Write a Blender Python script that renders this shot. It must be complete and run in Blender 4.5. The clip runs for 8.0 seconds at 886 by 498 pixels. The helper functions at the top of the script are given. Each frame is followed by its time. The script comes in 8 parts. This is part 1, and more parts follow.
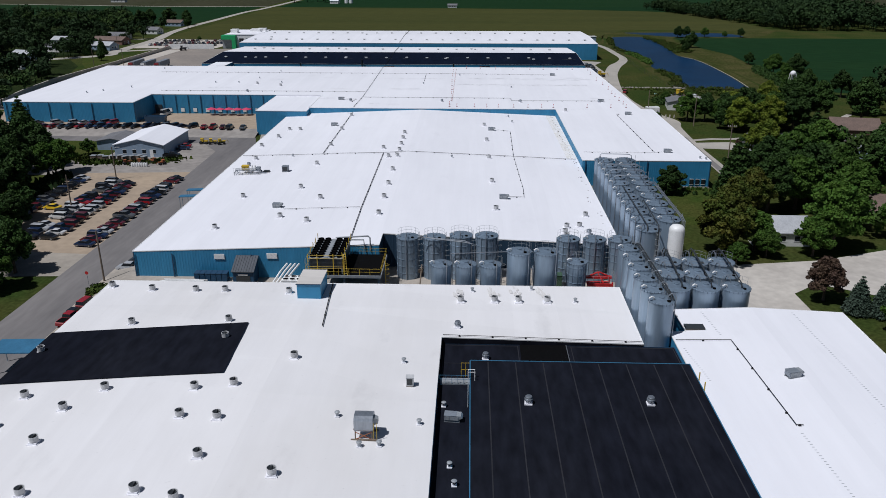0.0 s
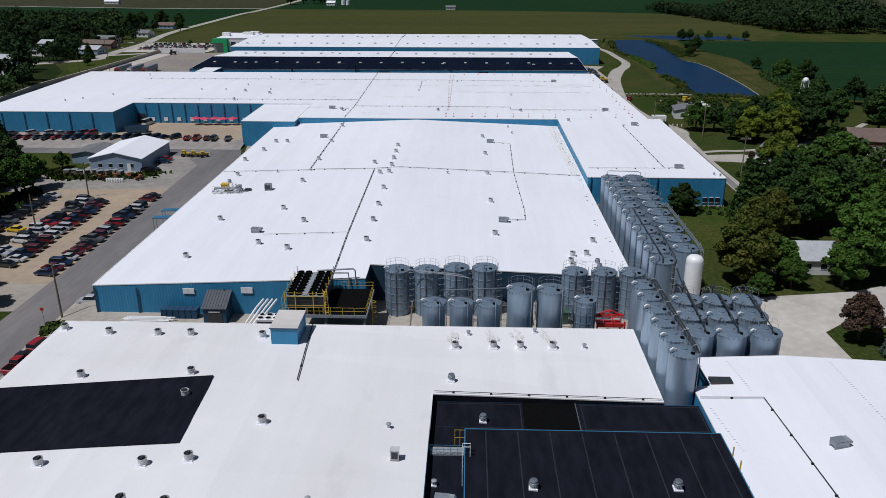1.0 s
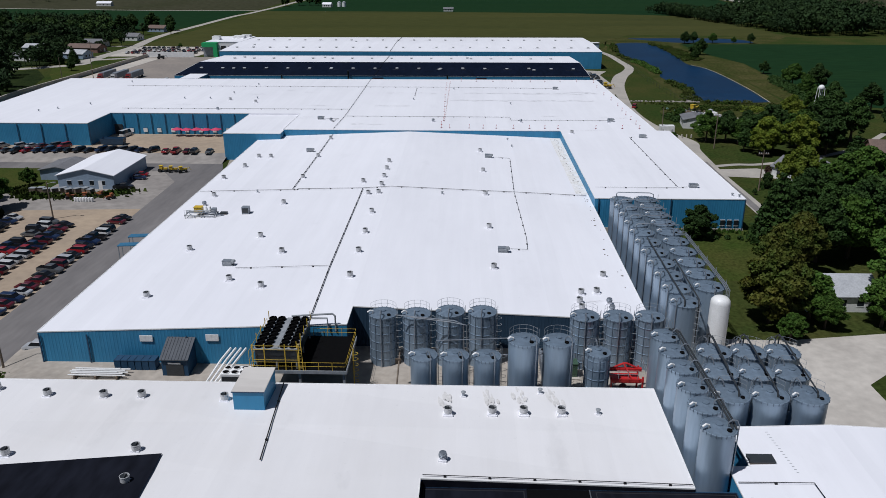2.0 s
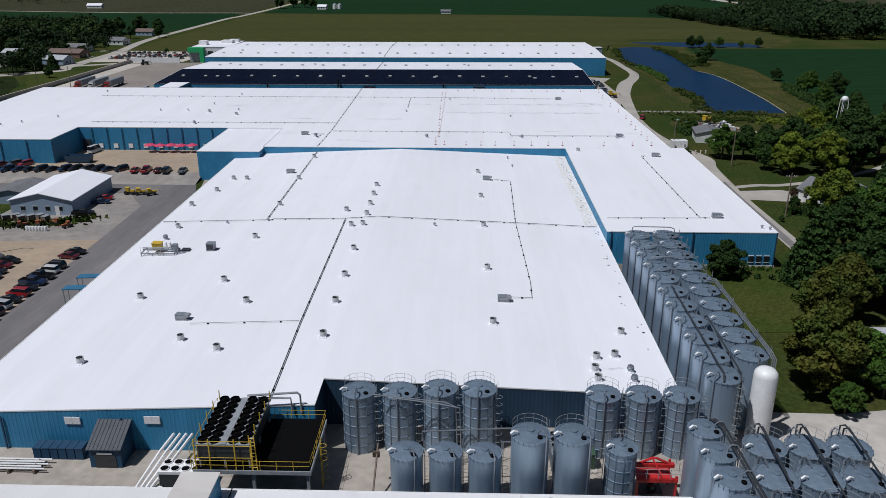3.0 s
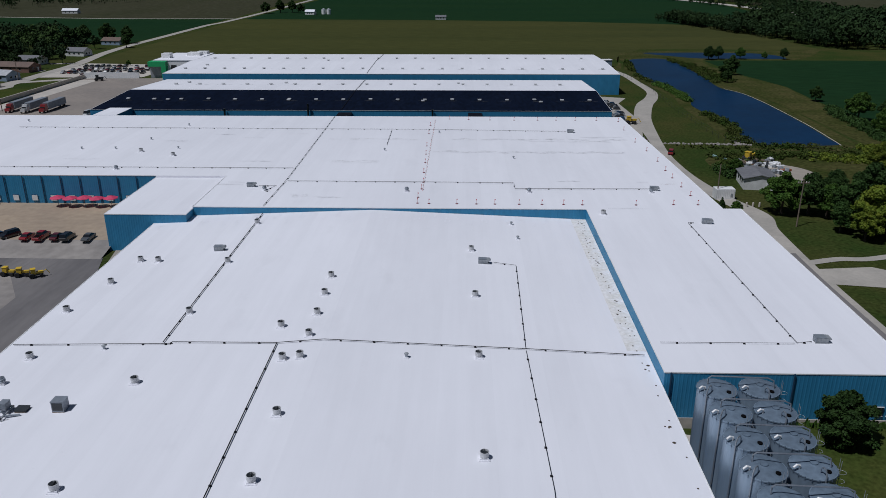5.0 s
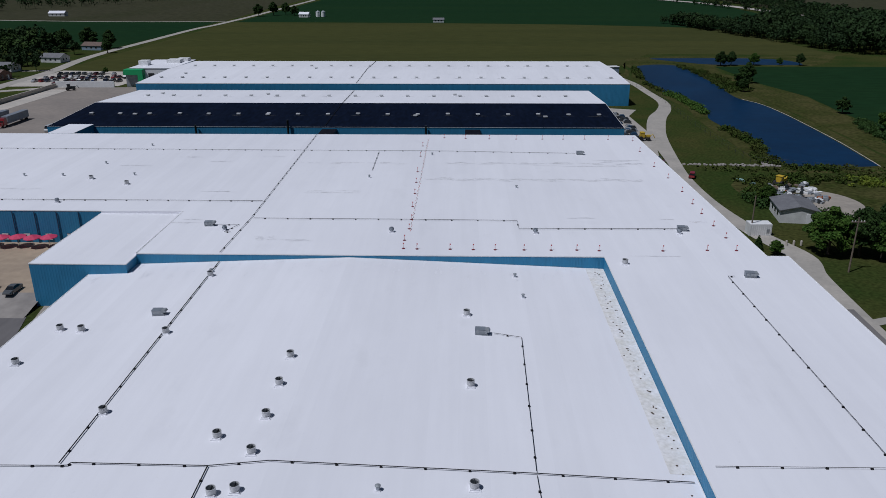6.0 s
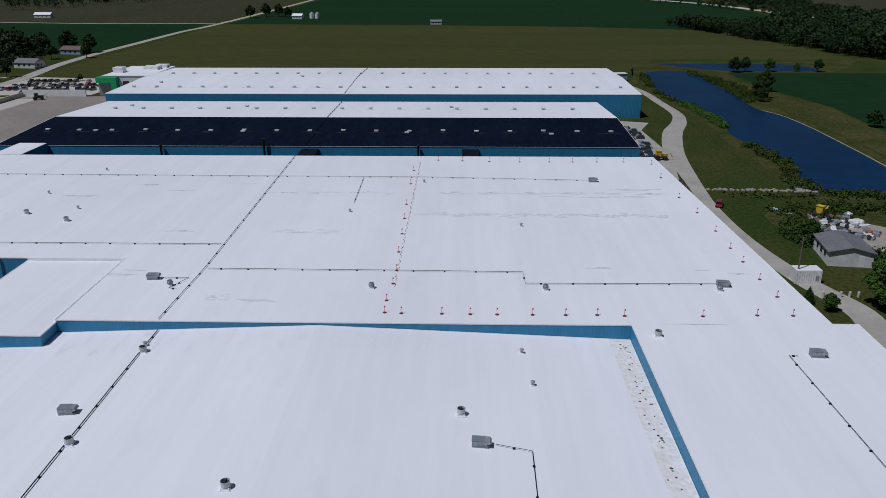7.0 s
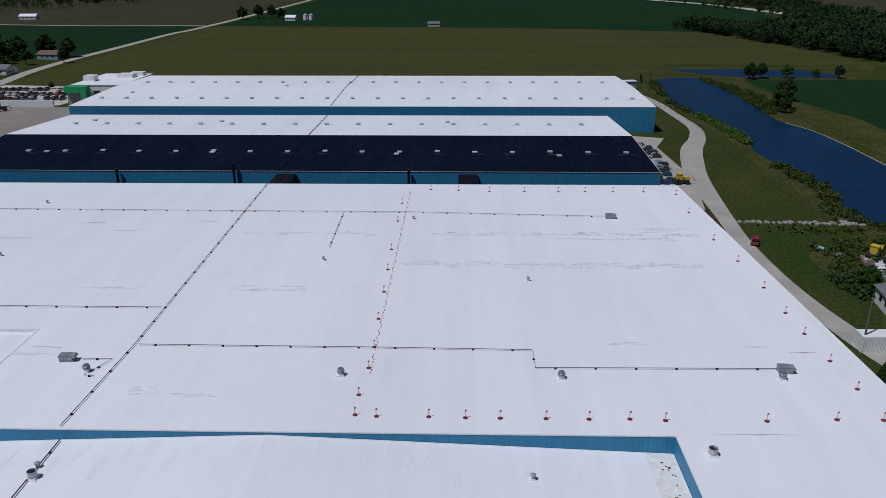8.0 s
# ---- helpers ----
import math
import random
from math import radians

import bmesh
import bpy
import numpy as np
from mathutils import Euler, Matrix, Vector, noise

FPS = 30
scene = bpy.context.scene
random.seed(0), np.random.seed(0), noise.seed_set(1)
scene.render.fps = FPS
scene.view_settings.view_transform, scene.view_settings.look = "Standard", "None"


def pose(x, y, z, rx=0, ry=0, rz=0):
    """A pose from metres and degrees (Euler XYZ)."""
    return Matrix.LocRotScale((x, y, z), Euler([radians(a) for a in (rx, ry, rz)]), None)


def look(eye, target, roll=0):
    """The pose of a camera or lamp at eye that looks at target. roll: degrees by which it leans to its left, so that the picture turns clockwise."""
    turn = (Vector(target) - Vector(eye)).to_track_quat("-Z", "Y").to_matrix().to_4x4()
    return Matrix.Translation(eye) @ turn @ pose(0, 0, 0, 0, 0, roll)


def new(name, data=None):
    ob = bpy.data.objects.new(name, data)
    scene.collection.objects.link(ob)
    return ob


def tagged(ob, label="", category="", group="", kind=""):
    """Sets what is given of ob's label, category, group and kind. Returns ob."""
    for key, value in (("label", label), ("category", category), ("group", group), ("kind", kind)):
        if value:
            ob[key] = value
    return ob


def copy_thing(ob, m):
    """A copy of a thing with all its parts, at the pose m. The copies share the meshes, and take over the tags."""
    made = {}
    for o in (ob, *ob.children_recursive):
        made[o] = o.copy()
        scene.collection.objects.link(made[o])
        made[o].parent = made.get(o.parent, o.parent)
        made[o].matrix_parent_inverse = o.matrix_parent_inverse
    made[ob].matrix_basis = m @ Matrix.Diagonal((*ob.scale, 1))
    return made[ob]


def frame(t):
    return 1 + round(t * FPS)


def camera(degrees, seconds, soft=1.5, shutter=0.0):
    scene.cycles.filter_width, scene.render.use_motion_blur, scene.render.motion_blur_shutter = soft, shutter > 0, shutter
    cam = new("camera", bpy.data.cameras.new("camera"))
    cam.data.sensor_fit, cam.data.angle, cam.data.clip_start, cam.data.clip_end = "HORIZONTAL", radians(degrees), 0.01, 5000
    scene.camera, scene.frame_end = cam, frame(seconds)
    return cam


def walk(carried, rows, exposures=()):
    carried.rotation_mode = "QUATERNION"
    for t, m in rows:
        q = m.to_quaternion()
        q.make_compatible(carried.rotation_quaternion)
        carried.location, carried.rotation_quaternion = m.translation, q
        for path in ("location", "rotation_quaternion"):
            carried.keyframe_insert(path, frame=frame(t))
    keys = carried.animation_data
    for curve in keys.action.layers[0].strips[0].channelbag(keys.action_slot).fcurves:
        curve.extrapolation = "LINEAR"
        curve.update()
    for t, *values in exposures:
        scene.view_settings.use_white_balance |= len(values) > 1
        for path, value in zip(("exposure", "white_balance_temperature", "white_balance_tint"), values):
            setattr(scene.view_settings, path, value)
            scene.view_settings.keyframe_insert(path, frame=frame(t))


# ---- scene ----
cam = camera(60.1, 8.0, soft=0.7)
METRES, EYE, TILT, LEAN, TURN = 165.0, 50.3, -21.0, 0.0, 2.0
ROWS = [
    (0.0, 0.0, 0.0, 0.0, 0.0, 0.0, 0.0),
    (0.5, 0.0025, 0.0364, 0.0144, -0.03, 0.03, 0.02),
    (1.0, 0.0051, 0.0723, 0.0289, -0.07, 0.06, 0.04),
    (1.5, 0.0077, 0.1104, 0.0439, -0.11, 0.08, 0.09),
    (3.0, 0.0176, 0.256, 0.1009, -0.25, 0.18, 0.17),
    (3.5, 0.0215, 0.3174, 0.1247, -0.3, 0.22, 0.19),
    (4.0, 0.0259, 0.3828, 0.1502, -0.34, 0.27, 0.22),
    (4.5, 0.0302, 0.4506, 0.1767, -0.39, 0.29, 0.22),
    (6.0, 0.0449, 0.6578, 0.2552, -0.43, 0.39, 0.3),
    (6.5, 0.0492, 0.7262, 0.2813, -0.46, 0.39, 0.3),
    (7.0, 0.0533, 0.7941, 0.3071, -0.5, 0.39, 0.31),
    (7.5, 0.0578, 0.8621, 0.3332, -0.51, 0.38, 0.33),
    (8.0, 0.0624, 0.931, 0.3597, -0.53, 0.37, 0.35),
]
EXPOSURES = [(0.0, -0.25, 6000, 11), (3.0, -0.28, 6000, 11), (3.5, -0.36, 5970, 11), (4.5, -0.55, 5900, 11), (6.0, -0.67, 5780, 12), (8.0, -0.64, 5780, 12)]
walk(cam, [(t, pose(0, 0, EYE, TILT, LEAN, TURN) @ pose(METRES * x, METRES * y, METRES * z, 90 + pitch, roll, yaw)) for t, x, y, z, yaw, pitch, roll in ROWS],
     exposures=EXPOSURES)

# ---------------------------------------------------------------- world, sun
SUN = Vector((-0.43, -0.30, 1.0)).normalized()
world = bpy.data.worlds.new("sky")
scene.world = world
world.use_nodes = True
wn = world.node_tree.nodes
sky = wn.new("ShaderNodeTexSky")
sky.sky_type = 'NISHITA'
sky.sun_disc = False
sky.sun_elevation = math.asin(SUN.z)
sky.sun_rotation = math.atan2(SUN.x, SUN.y)
world.node_tree.links.new(sky.outputs[0], wn["Background"].inputs[0])
wn["Background"].inputs[1].default_value = 0.030
sun_data = bpy.data.lights.new("sun", 'SUN')
sun_data.energy = 4.1
sun_data.angle = radians(0.53)
sun_data.color = (1.0, 0.97, 0.93)
sun = new("sun", sun_data)
sun.matrix_world = look(SUN * 300, (0, 0, 0))


# ---------------------------------------------------------------- materials
def mat(name, c1, c2=None, scale=1.0, rough=0.7, metal=0.0, bump=0.0, fine=None, fine_amount=0.25, stretch=(1, 1, 1),
        random_tint=0.0, coat=0.0, spec=0.5, world_space=True):
    """A surface with a broad blend of two colours and a finer grain on top of it."""
    m = bpy.data.materials.new(name)
    m.use_nodes = True
    nt = m.node_tree
    b = nt.nodes["Principled BSDF"]
    c2 = c2 or tuple(v * 0.8 for v in c1)
    b.inputs["Roughness"].default_value = rough
    b.inputs["Metallic"].default_value = metal
    b.inputs["Coat Weight"].default_value = coat
    b.inputs["Specular IOR Level"].default_value = spec
    if world_space:
        src = nt.nodes.new("ShaderNodeNewGeometry").outputs["Position"]
    else:
        src = nt.nodes.new("ShaderNodeTexCoord").outputs["Object"]
    mp = nt.nodes.new("ShaderNodeMapping")
    mp.inputs["Scale"].default_value = stretch
    nt.links.new(src, mp.inputs["Vector"])
    n1 = nt.nodes.new("ShaderNodeTexNoise")
    n1.inputs["Scale"].default_value = scale
    n1.inputs["Detail"].default_value = 5
    n1.inputs["Roughness"].default_value = 0.6
    nt.links.new(mp.outputs[0], n1.inputs["Vector"])
    ramp = nt.nodes.new("ShaderNodeMapRange")
    ramp.inputs["From Min"].default_value = 0.34
    ramp.inputs["From Max"].default_value = 0.66
    nt.links.new(n1.outputs["Fac"], ramp.inputs["Value"])
    mix = nt.nodes.new("ShaderNodeMix")
    mix.data_type = 'RGBA'
    mix.inputs["A"].default_value = (*c1, 1)
    mix.inputs["B"].default_value = (*c2, 1)
    nt.links.new(ramp.outputs[0], mix.inputs["Factor"])
    n2 = nt.nodes.new("ShaderNodeTexNoise")
    n2.inputs["Scale"].default_value = fine or scale * 9
    n2.inputs["Detail"].default_value = 4
    nt.links.new(mp.outputs[0], n2.inputs["Vector"])
    grain = nt.nodes.new("ShaderNodeMapRange")
    grain.inputs["From Min"].default_value = 0.3
    grain.inputs["From Max"].default_value = 0.7
    grain.inputs["To Min"].default_value = 1 - fine_amount
    grain.inputs["To Max"].default_value = 1 + fine_amount
    nt.links.new(n2.outputs["Fac"], grain.inputs["Value"])
    value = grain.outputs[0]
    if random_tint:
        info = nt.nodes.new("ShaderNodeObjectInfo")
        spread = nt.nodes.new("ShaderNodeMapRange")
        spread.inputs["To Min"].default_value = 1 - random_tint
        spread.inputs["To Max"].default_value = 1 + random_tint
        nt.links.new(info.outputs["Random"], spread.inputs["Value"])
        prod = nt.nodes.new("ShaderNodeMath")
        prod.operation = 'MULTIPLY'
        nt.links.new(value, prod.inputs[0])
        nt.links.new(spread.outputs[0], prod.inputs[1])
        value = prod.outputs[0]
    vm = nt.nodes.new("ShaderNodeVectorMath")
    vm.operation = 'SCALE'
    nt.links.new(mix.outputs["Result"], vm.inputs[0])
    nt.links.new(value, vm.inputs["Scale"])
    nt.links.new(vm.outputs[0], b.inputs["Base Color"])
    if bump:
        bp = nt.nodes.new("ShaderNodeBump")
        bp.inputs["Strength"].default_value = bump
        bp.inputs["Distance"].default_value = 0.05
        nt.links.new(n2.outputs["Fac"], bp.inputs["Height"])
        nt.links.new(bp.outputs[0], b.inputs["Normal"])
    return m


M = {
    "grass": mat("mown grass", (0.0265, 0.0455, 0.0105), (0.0520, 0.0545, 0.0165), 0.05, 0.95, fine=1.4, fine_amount=0.35, bump=0.4, spec=0.02),
    # shade under the woods is part of this colour
    "litter": mat("leaf litter with tree shade painted in", (0.012, 0.020, 0.007), (0.024, 0.034, 0.011), 0.1, 0.95, fine=1.0, fine_amount=0.4, spec=0.02),
    "lawn": mat("lawn", (0.0360, 0.0560, 0.0115), (0.0550, 0.0610, 0.0165), 0.12, 0.95, fine=2.0, fine_amount=0.3, bump=0.4, spec=0.02),
    "rough_grass": mat("rough grass", (0.0340, 0.0440, 0.0110), (0.0680, 0.0640, 0.0240), 0.07, 0.95, fine=0.9, fine_amount=0.4, bump=0.6, spec=0.02),
    "olive_field": mat("ripening bean field", (0.0590, 0.0620, 0.0200), (0.0450, 0.0510, 0.0170), 0.012, 0.95, fine=0.4, fine_amount=0.18, stretch=(0.25, 1.6, 1), spec=0.02),
    "green_field": mat("green maize field", (0.0095, 0.0300, 0.0120), (0.0125, 0.0340, 0.0125), 0.01, 0.95, fine=0.35, fine_amount=0.2, stretch=(0.3, 1.5, 1), spec=0.02),
    "brown_field": mat("harvested field", (0.0500, 0.0490, 0.0300), (0.0400, 0.0425, 0.0225), 0.008, 0.95, fine=0.2, fine_amount=0.2, stretch=(1.5, 0.3, 1), spec=0.02),
    "asphalt": mat("worn asphalt", (0.20, 0.187, 0.182), (0.135, 0.127, 0.127), 0.1, 0.9, fine=1.2, fine_amount=0.08, stretch=(1, 0.2, 1), spec=0.2),
    "gravel": mat("gravel", (0.3680, 0.3266, 0.2760), (0.2760, 0.2484, 0.2162), 0.08, 0.95, fine=0.7, fine_amount=0.1, bump=0.1, spec=0.15),
    "yard_gravel": mat("grey packed gravel", (0.300, 0.275, 0.252), (0.235, 0.215, 0.200), 0.12, 0.95, fine=0.5, fine_amount=0.14, bump=0.1, spec=0.15),
    "tan_gravel": mat("tan packed gravel", (0.3760, 0.2960, 0.2160), (0.3120, 0.2480, 0.1880), 0.1, 0.95, fine=0.7, fine_amount=0.09, bump=0.1, spec=0.15),
    "concrete": mat("concrete", (0.50, 0.455, 0.40), (0.40, 0.37, 0.33), 0.12, 0.85, fine=1.2, fine_amount=0.09, spec=0.3),
    "alley": mat("dusty tan concrete", (0.40, 0.355, 0.305), (0.30, 0.27, 0.235), 0.15, 0.9, fine=1.0, fine_amount=0.12, spec=0.15),
    "yard_concrete": mat("oily brown concrete", (0.27, 0.235, 0.205), (0.22, 0.195, 0.175), 0.06, 0.9, fine=0.6, fine_amount=0.08, spec=0.2),
    "light_road": mat("chalky gravel road", (0.40, 0.37, 0.33), (0.32, 0.30, 0.27), 0.15, 0.95, fine=1.5, fine_amount=0.06, spec=0.1),
    "roof_black": mat("black rubber roof membrane", (0.0078, 0.0090, 0.0145), (0.0112, 0.0124, 0.0182), 0.1, 0.85, fine=1.0, fine_amount=0.3, stretch=(1, 0.3, 1), spec=0.04),
    "blue_wall": mat("blue ribbed sheet metal", (0.040, 0.222, 0.400), (0.036, 0.200, 0.365), 0.15, 0.5, fine=1.0, fine_amount=0.08, stretch=(1, 1, 0.3), spec=0.4),
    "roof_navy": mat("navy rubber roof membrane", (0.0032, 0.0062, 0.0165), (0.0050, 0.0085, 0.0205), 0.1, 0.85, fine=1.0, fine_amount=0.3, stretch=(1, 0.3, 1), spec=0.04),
    "slate_shade_wall": mat("slate blue sheet metal and notch shade", (0.030, 0.060, 0.100), (0.024, 0.050, 0.085), 0.2, 0.6, fine=1.0, fine_amount=0.1, stretch=(1, 1, 0.3), spec=0.2),
    "deep_blue": mat("deep blue sheet metal", (0.018, 0.062, 0.125), (0.015, 0.052, 0.105), 0.3, 0.55, fine_amount=0.08, spec=0.3),
    "charcoal": mat("charcoal ribbed roofing", (0.100, 0.108, 0.122), (0.080, 0.086, 0.098), 0.6, 0.7, fine_amount=0.12, spec=0.2),
    "chalk": mat("chalky white gravel", (0.50, 0.465, 0.42), (0.40, 0.37, 0.335), 0.10, 0.95, fine=0.7, fine_amount=0.10, bump=0.1, spec=0.1),
    "blue_trim": mat("blue painted trim", (0.045, 0.16, 0.28), None, 0.5, 0.45, fine_amount=0.1),
    "dark_blue": mat("dark blue trim", (0.02, 0.06, 0.12), None, 0.5, 0.5, fine_amount=0.1),
    "white_trim": mat("white painted metal", (0.80, 0.80, 0.80), (0.72, 0.72, 0.71), 0.6, 0.45, fine_amount=0.05),
    "steel": mat("galvanised steel", (0.40, 0.43, 0.47), (0.30, 0.33, 0.37), 0.8, 0.42, metal=0.75, fine=5, fine_amount=0.12, stretch=(1, 1, 0.2)),
    "dull_steel": mat("dull galvanised steel", (0.36, 0.38, 0.40), (0.27, 0.29, 0.31), 1.2, 0.6, metal=0.3, fine=6, fine_amount=0.15),
    "dark_steel": mat("dark painted steel", (0.035, 0.04, 0.045), None, 1.0, 0.5, fine_amount=0.2),
    "black": mat("black plastic", (0.0040, 0.0040, 0.0044), None, 2.0, 0.8, fine_amount=0.2, spec=0.06),
    "yellow": mat("yellow safety paint", (0.62, 0.42, 0.03), (0.50, 0.33, 0.03), 1.0, 0.5, fine_amount=0.1),
    "red": mat("red paint", (0.55, 0.025, 0.025), (0.42, 0.02, 0.02), 1.0, 0.4, fine_amount=0.1),
    "pink": mat("red tarpaulin", (0.62, 0.06, 0.14), (0.5, 0.04, 0.10), 1.0, 0.6, fine_amount=0.1),
    "orange": mat("orange rusty paint", (0.38, 0.12, 0.04), (0.22, 0.07, 0.03), 1.0, 0.7, fine_amount=0.2),
    "green": mat("bright green cladding", (0.02, 0.36, 0.12), (0.02, 0.32, 0.11), 0.5, 0.5, fine_amount=0.06),
    "water": mat("pond water", (0.006, 0.030, 0.078), (0.005, 0.022, 0.058), 0.03, 0.3, fine=0.35, fine_amount=0.12, bump=0.06, spec=0.03),
    "glass": mat("dark window glass", (0.02, 0.025, 0.03), None, 0.5, 0.08, fine_amount=0.1),
    "rubber": mat("tyre rubber", (0.015, 0.015, 0.016), None, 3.0, 0.8, fine_amount=0.2),
    "bark": mat("bark", (0.09, 0.065, 0.045), (0.06, 0.045, 0.032), 1.5, 0.9, fine_amount=0.3),
    "leaf_dark": mat("dark foliage", (0.019, 0.046, 0.009), (0.033, 0.066, 0.012), 0.5, 0.75, fine=2.5, fine_amount=0.35, random_tint=0.22, spec=0.2, world_space=False),
    "leaf_mid": mat("green foliage", (0.036, 0.086, 0.011), (0.060, 0.110, 0.015), 0.5, 0.75, fine=2.5, fine_amount=0.35, random_tint=0.22, spec=0.2, world_space=False),
    "leaf_yellow": mat("yellow-green foliage", (0.080, 0.125, 0.012), (0.135, 0.160, 0.015), 0.5, 0.75, fine=2.5, fine_amount=0.35, random_tint=0.15, spec=0.2, world_space=False),
    "leaf_rust": mat("turning foliage", (0.078, 0.072, 0.010), (0.040, 0.072, 0.010), 0.3, 0.75, fine=2.5, fine_amount=0.35, random_tint=0.1, spec=0.2, world_space=False),
    "leaf_purple": mat("purple-brown foliage", (0.060, 0.035, 0.028), (0.085, 0.055, 0.035), 0.5, 0.75, fine=2.5, fine_amount=0.3, spec=0.2, world_space=False),
    "leaf_blue": mat("blue-green needles", (0.045, 0.070, 0.050), (0.060, 0.085, 0.062), 0.5, 0.8, fine=2.5, fine_amount=0.3, random_tint=0.1, spec=0.2, world_space=False),
    "reeds": mat("reeds and bushes", (0.0330, 0.0620, 0.0120), (0.0600, 0.0720, 0.0190), 0.1, 0.9, fine=1.0, fine_amount=0.4, spec=0.05),
    "house_white": mat("white house siding", (0.72, 0.72, 0.70), None, 0.5, 0.6, fine_amount=0.05),
    "house_grey": mat("grey siding", (0.27, 0.35, 0.45), (0.24, 0.31, 0.40), 0.4, 0.5, fine_amount=0.06),
    "brick": mat("brown brick", (0.22, 0.12, 0.09), (0.17, 0.10, 0.08), 0.8, 0.8, fine_amount=0.2),
    "shingle_grey": mat("grey shingles", (0.17, 0.17, 0.18), (0.13, 0.13, 0.14), 0.5, 0.85, fine=4, fine_amount=0.2),
    "shingle_brown": mat("brown shingles", (0.16, 0.11, 0.09), (0.12, 0.085, 0.07), 0.5, 0.85, fine=4, fine_amount=0.2),
    "wood": mat("weathered wood", (0.20, 0.155, 0.115), (0.14, 0.11, 0.085), 1.0, 0.85, fine_amount=0.2),
    "stain": mat("brown dirt", (0.22, 0.16, 0.12), (0.35, 0.28, 0.22), 1.0, 0.95, fine=5, fine_amount=0.3),
    "soot": mat("grey soot film", (0.575, 0.56, 0.545), (0.66, 0.645, 0.635), 0.6, 0.9, fine=3, fine_amount=0.1),
}


def roof_mat(name, clean, dusty, strip=3.05, smear=0.10, rough=0.6):
    """Welded roofing: rolls of slightly different age, broad dust, rain streaks and a few grey smears."""
    m = bpy.data.materials.new(name)
    m.use_nodes = True
    nt = m.node_tree
    b = nt.nodes["Principled BSDF"]
    b.inputs["Roughness"].default_value = rough
    b.inputs["Specular IOR Level"].default_value = 0.25
    pos = nt.nodes.new("ShaderNodeNewGeometry").outputs["Position"]

    def noise_at(scale, stretch, detail, lo, hi, to_lo, to_hi):
        mp = nt.nodes.new("ShaderNodeMapping")
        mp.inputs["Scale"].default_value = stretch
        nt.links.new(pos, mp.inputs["Vector"])
        n = nt.nodes.new("ShaderNodeTexNoise")
        n.inputs["Scale"].default_value = scale
        n.inputs["Detail"].default_value = detail
        n.inputs["Roughness"].default_value = 0.62
        nt.links.new(mp.outputs[0], n.inputs["Vector"])
        r = nt.nodes.new("ShaderNodeMapRange")
        for key, v in (("From Min", lo), ("From Max", hi), ("To Min", to_lo), ("To Max", to_hi)):
            r.inputs[key].default_value = v
        nt.links.new(n.outputs["Fac"], r.inputs["Value"])
        return r.outputs[0]

    def times(a, c):
        p = nt.nodes.new("ShaderNodeMath")
        p.operation = 'MULTIPLY'
        nt.links.new(a, p.inputs[0])
        nt.links.new(c, p.inputs[1])
        return p.outputs[0]
    mix = nt.nodes.new("ShaderNodeMix")
    mix.data_type = 'RGBA'
    mix.inputs["A"].default_value = (*clean, 1)
    mix.inputs["B"].default_value = (*dusty, 1)
    nt.links.new(noise_at(0.035, (1, 0.6, 1), 5, 0.36, 0.66, 0, 1), mix.inputs["Factor"])
    xyz = nt.nodes.new("ShaderNodeSeparateXYZ")
    nt.links.new(pos, xyz.inputs[0])
    roll = nt.nodes.new("ShaderNodeMath")
    roll.operation = 'DIVIDE'
    roll.inputs[1].default_value = strip
    nt.links.new(xyz.outputs["X"], roll.inputs[0])
    whole = nt.nodes.new("ShaderNodeMath")
    whole.operation = 'FLOOR'
    nt.links.new(roll.outputs[0], whole.inputs[0])
    pick = nt.nodes.new("ShaderNodeTexWhiteNoise")
    pick.noise_dimensions = '1D'
    nt.links.new(whole.outputs[0], pick.inputs["W"])
    age = nt.nodes.new("ShaderNodeMapRange")
    age.inputs["To Min"].default_value = 0.982
    age.inputs["To Max"].default_value = 1.012
    nt.links.new(pick.outputs["Value"], age.inputs["Value"])
    value = times(age.outputs[0], noise_at(0.7, (1, 0.07, 1), 5, 0.3, 0.7, 0.972, 1.015))
    value = times(value, noise_at(0.16, (1, 0.5, 1), 7, 0.60, 0.80, 1.0, 1.0 - smear))
    value = times(value, noise_at(2.2, (1, 1, 1), 4, 0.66, 0.80, 1.0, 1.0 - smear))
    vm = nt.nodes.new("ShaderNodeVectorMath")
    vm.operation = 'SCALE'
    nt.links.new(mix.outputs["Result"], vm.inputs[0])
    nt.links.new(value, vm.inputs["Scale"])
    nt.links.new(vm.outputs[0], b.inputs["Base Color"])
    return m


M["roof_white"] = roof_mat("white roof membrane", (0.795, 0.795, 0.835), (0.745, 0.745, 0.785), smear=0.07)
M["roof_front"] = roof_mat("dusty white roof membrane", (0.745, 0.735, 0.745), (0.675, 0.66, 0.655), smear=0.16)
CAR_PAINTS = [mat("car paint " + n, c, None, 1.0, 0.3, metal=0.0, coat=0.8, fine_amount=0.04, world_space=False) for n, c in (
    ("black", (0.012, 0.012, 0.014)), ("dark blue", (0.012, 0.025, 0.07)), ("red", (0.30, 0.012, 0.018)), ("silver", (0.45, 0.46, 0.48)),
    ("white", (0.62, 0.62, 0.62)), ("grey", (0.10, 0.105, 0.11)), ("maroon", (0.11, 0.01, 0.018)), ("yellow", (0.75, 0.50, 0.02)), ("tan", (0.33, 0.27, 0.19)))]
CAR_WORDS = ["black", "dark blue", "red", "silver", "white", "grey", "maroon", "yellow", "tan"]


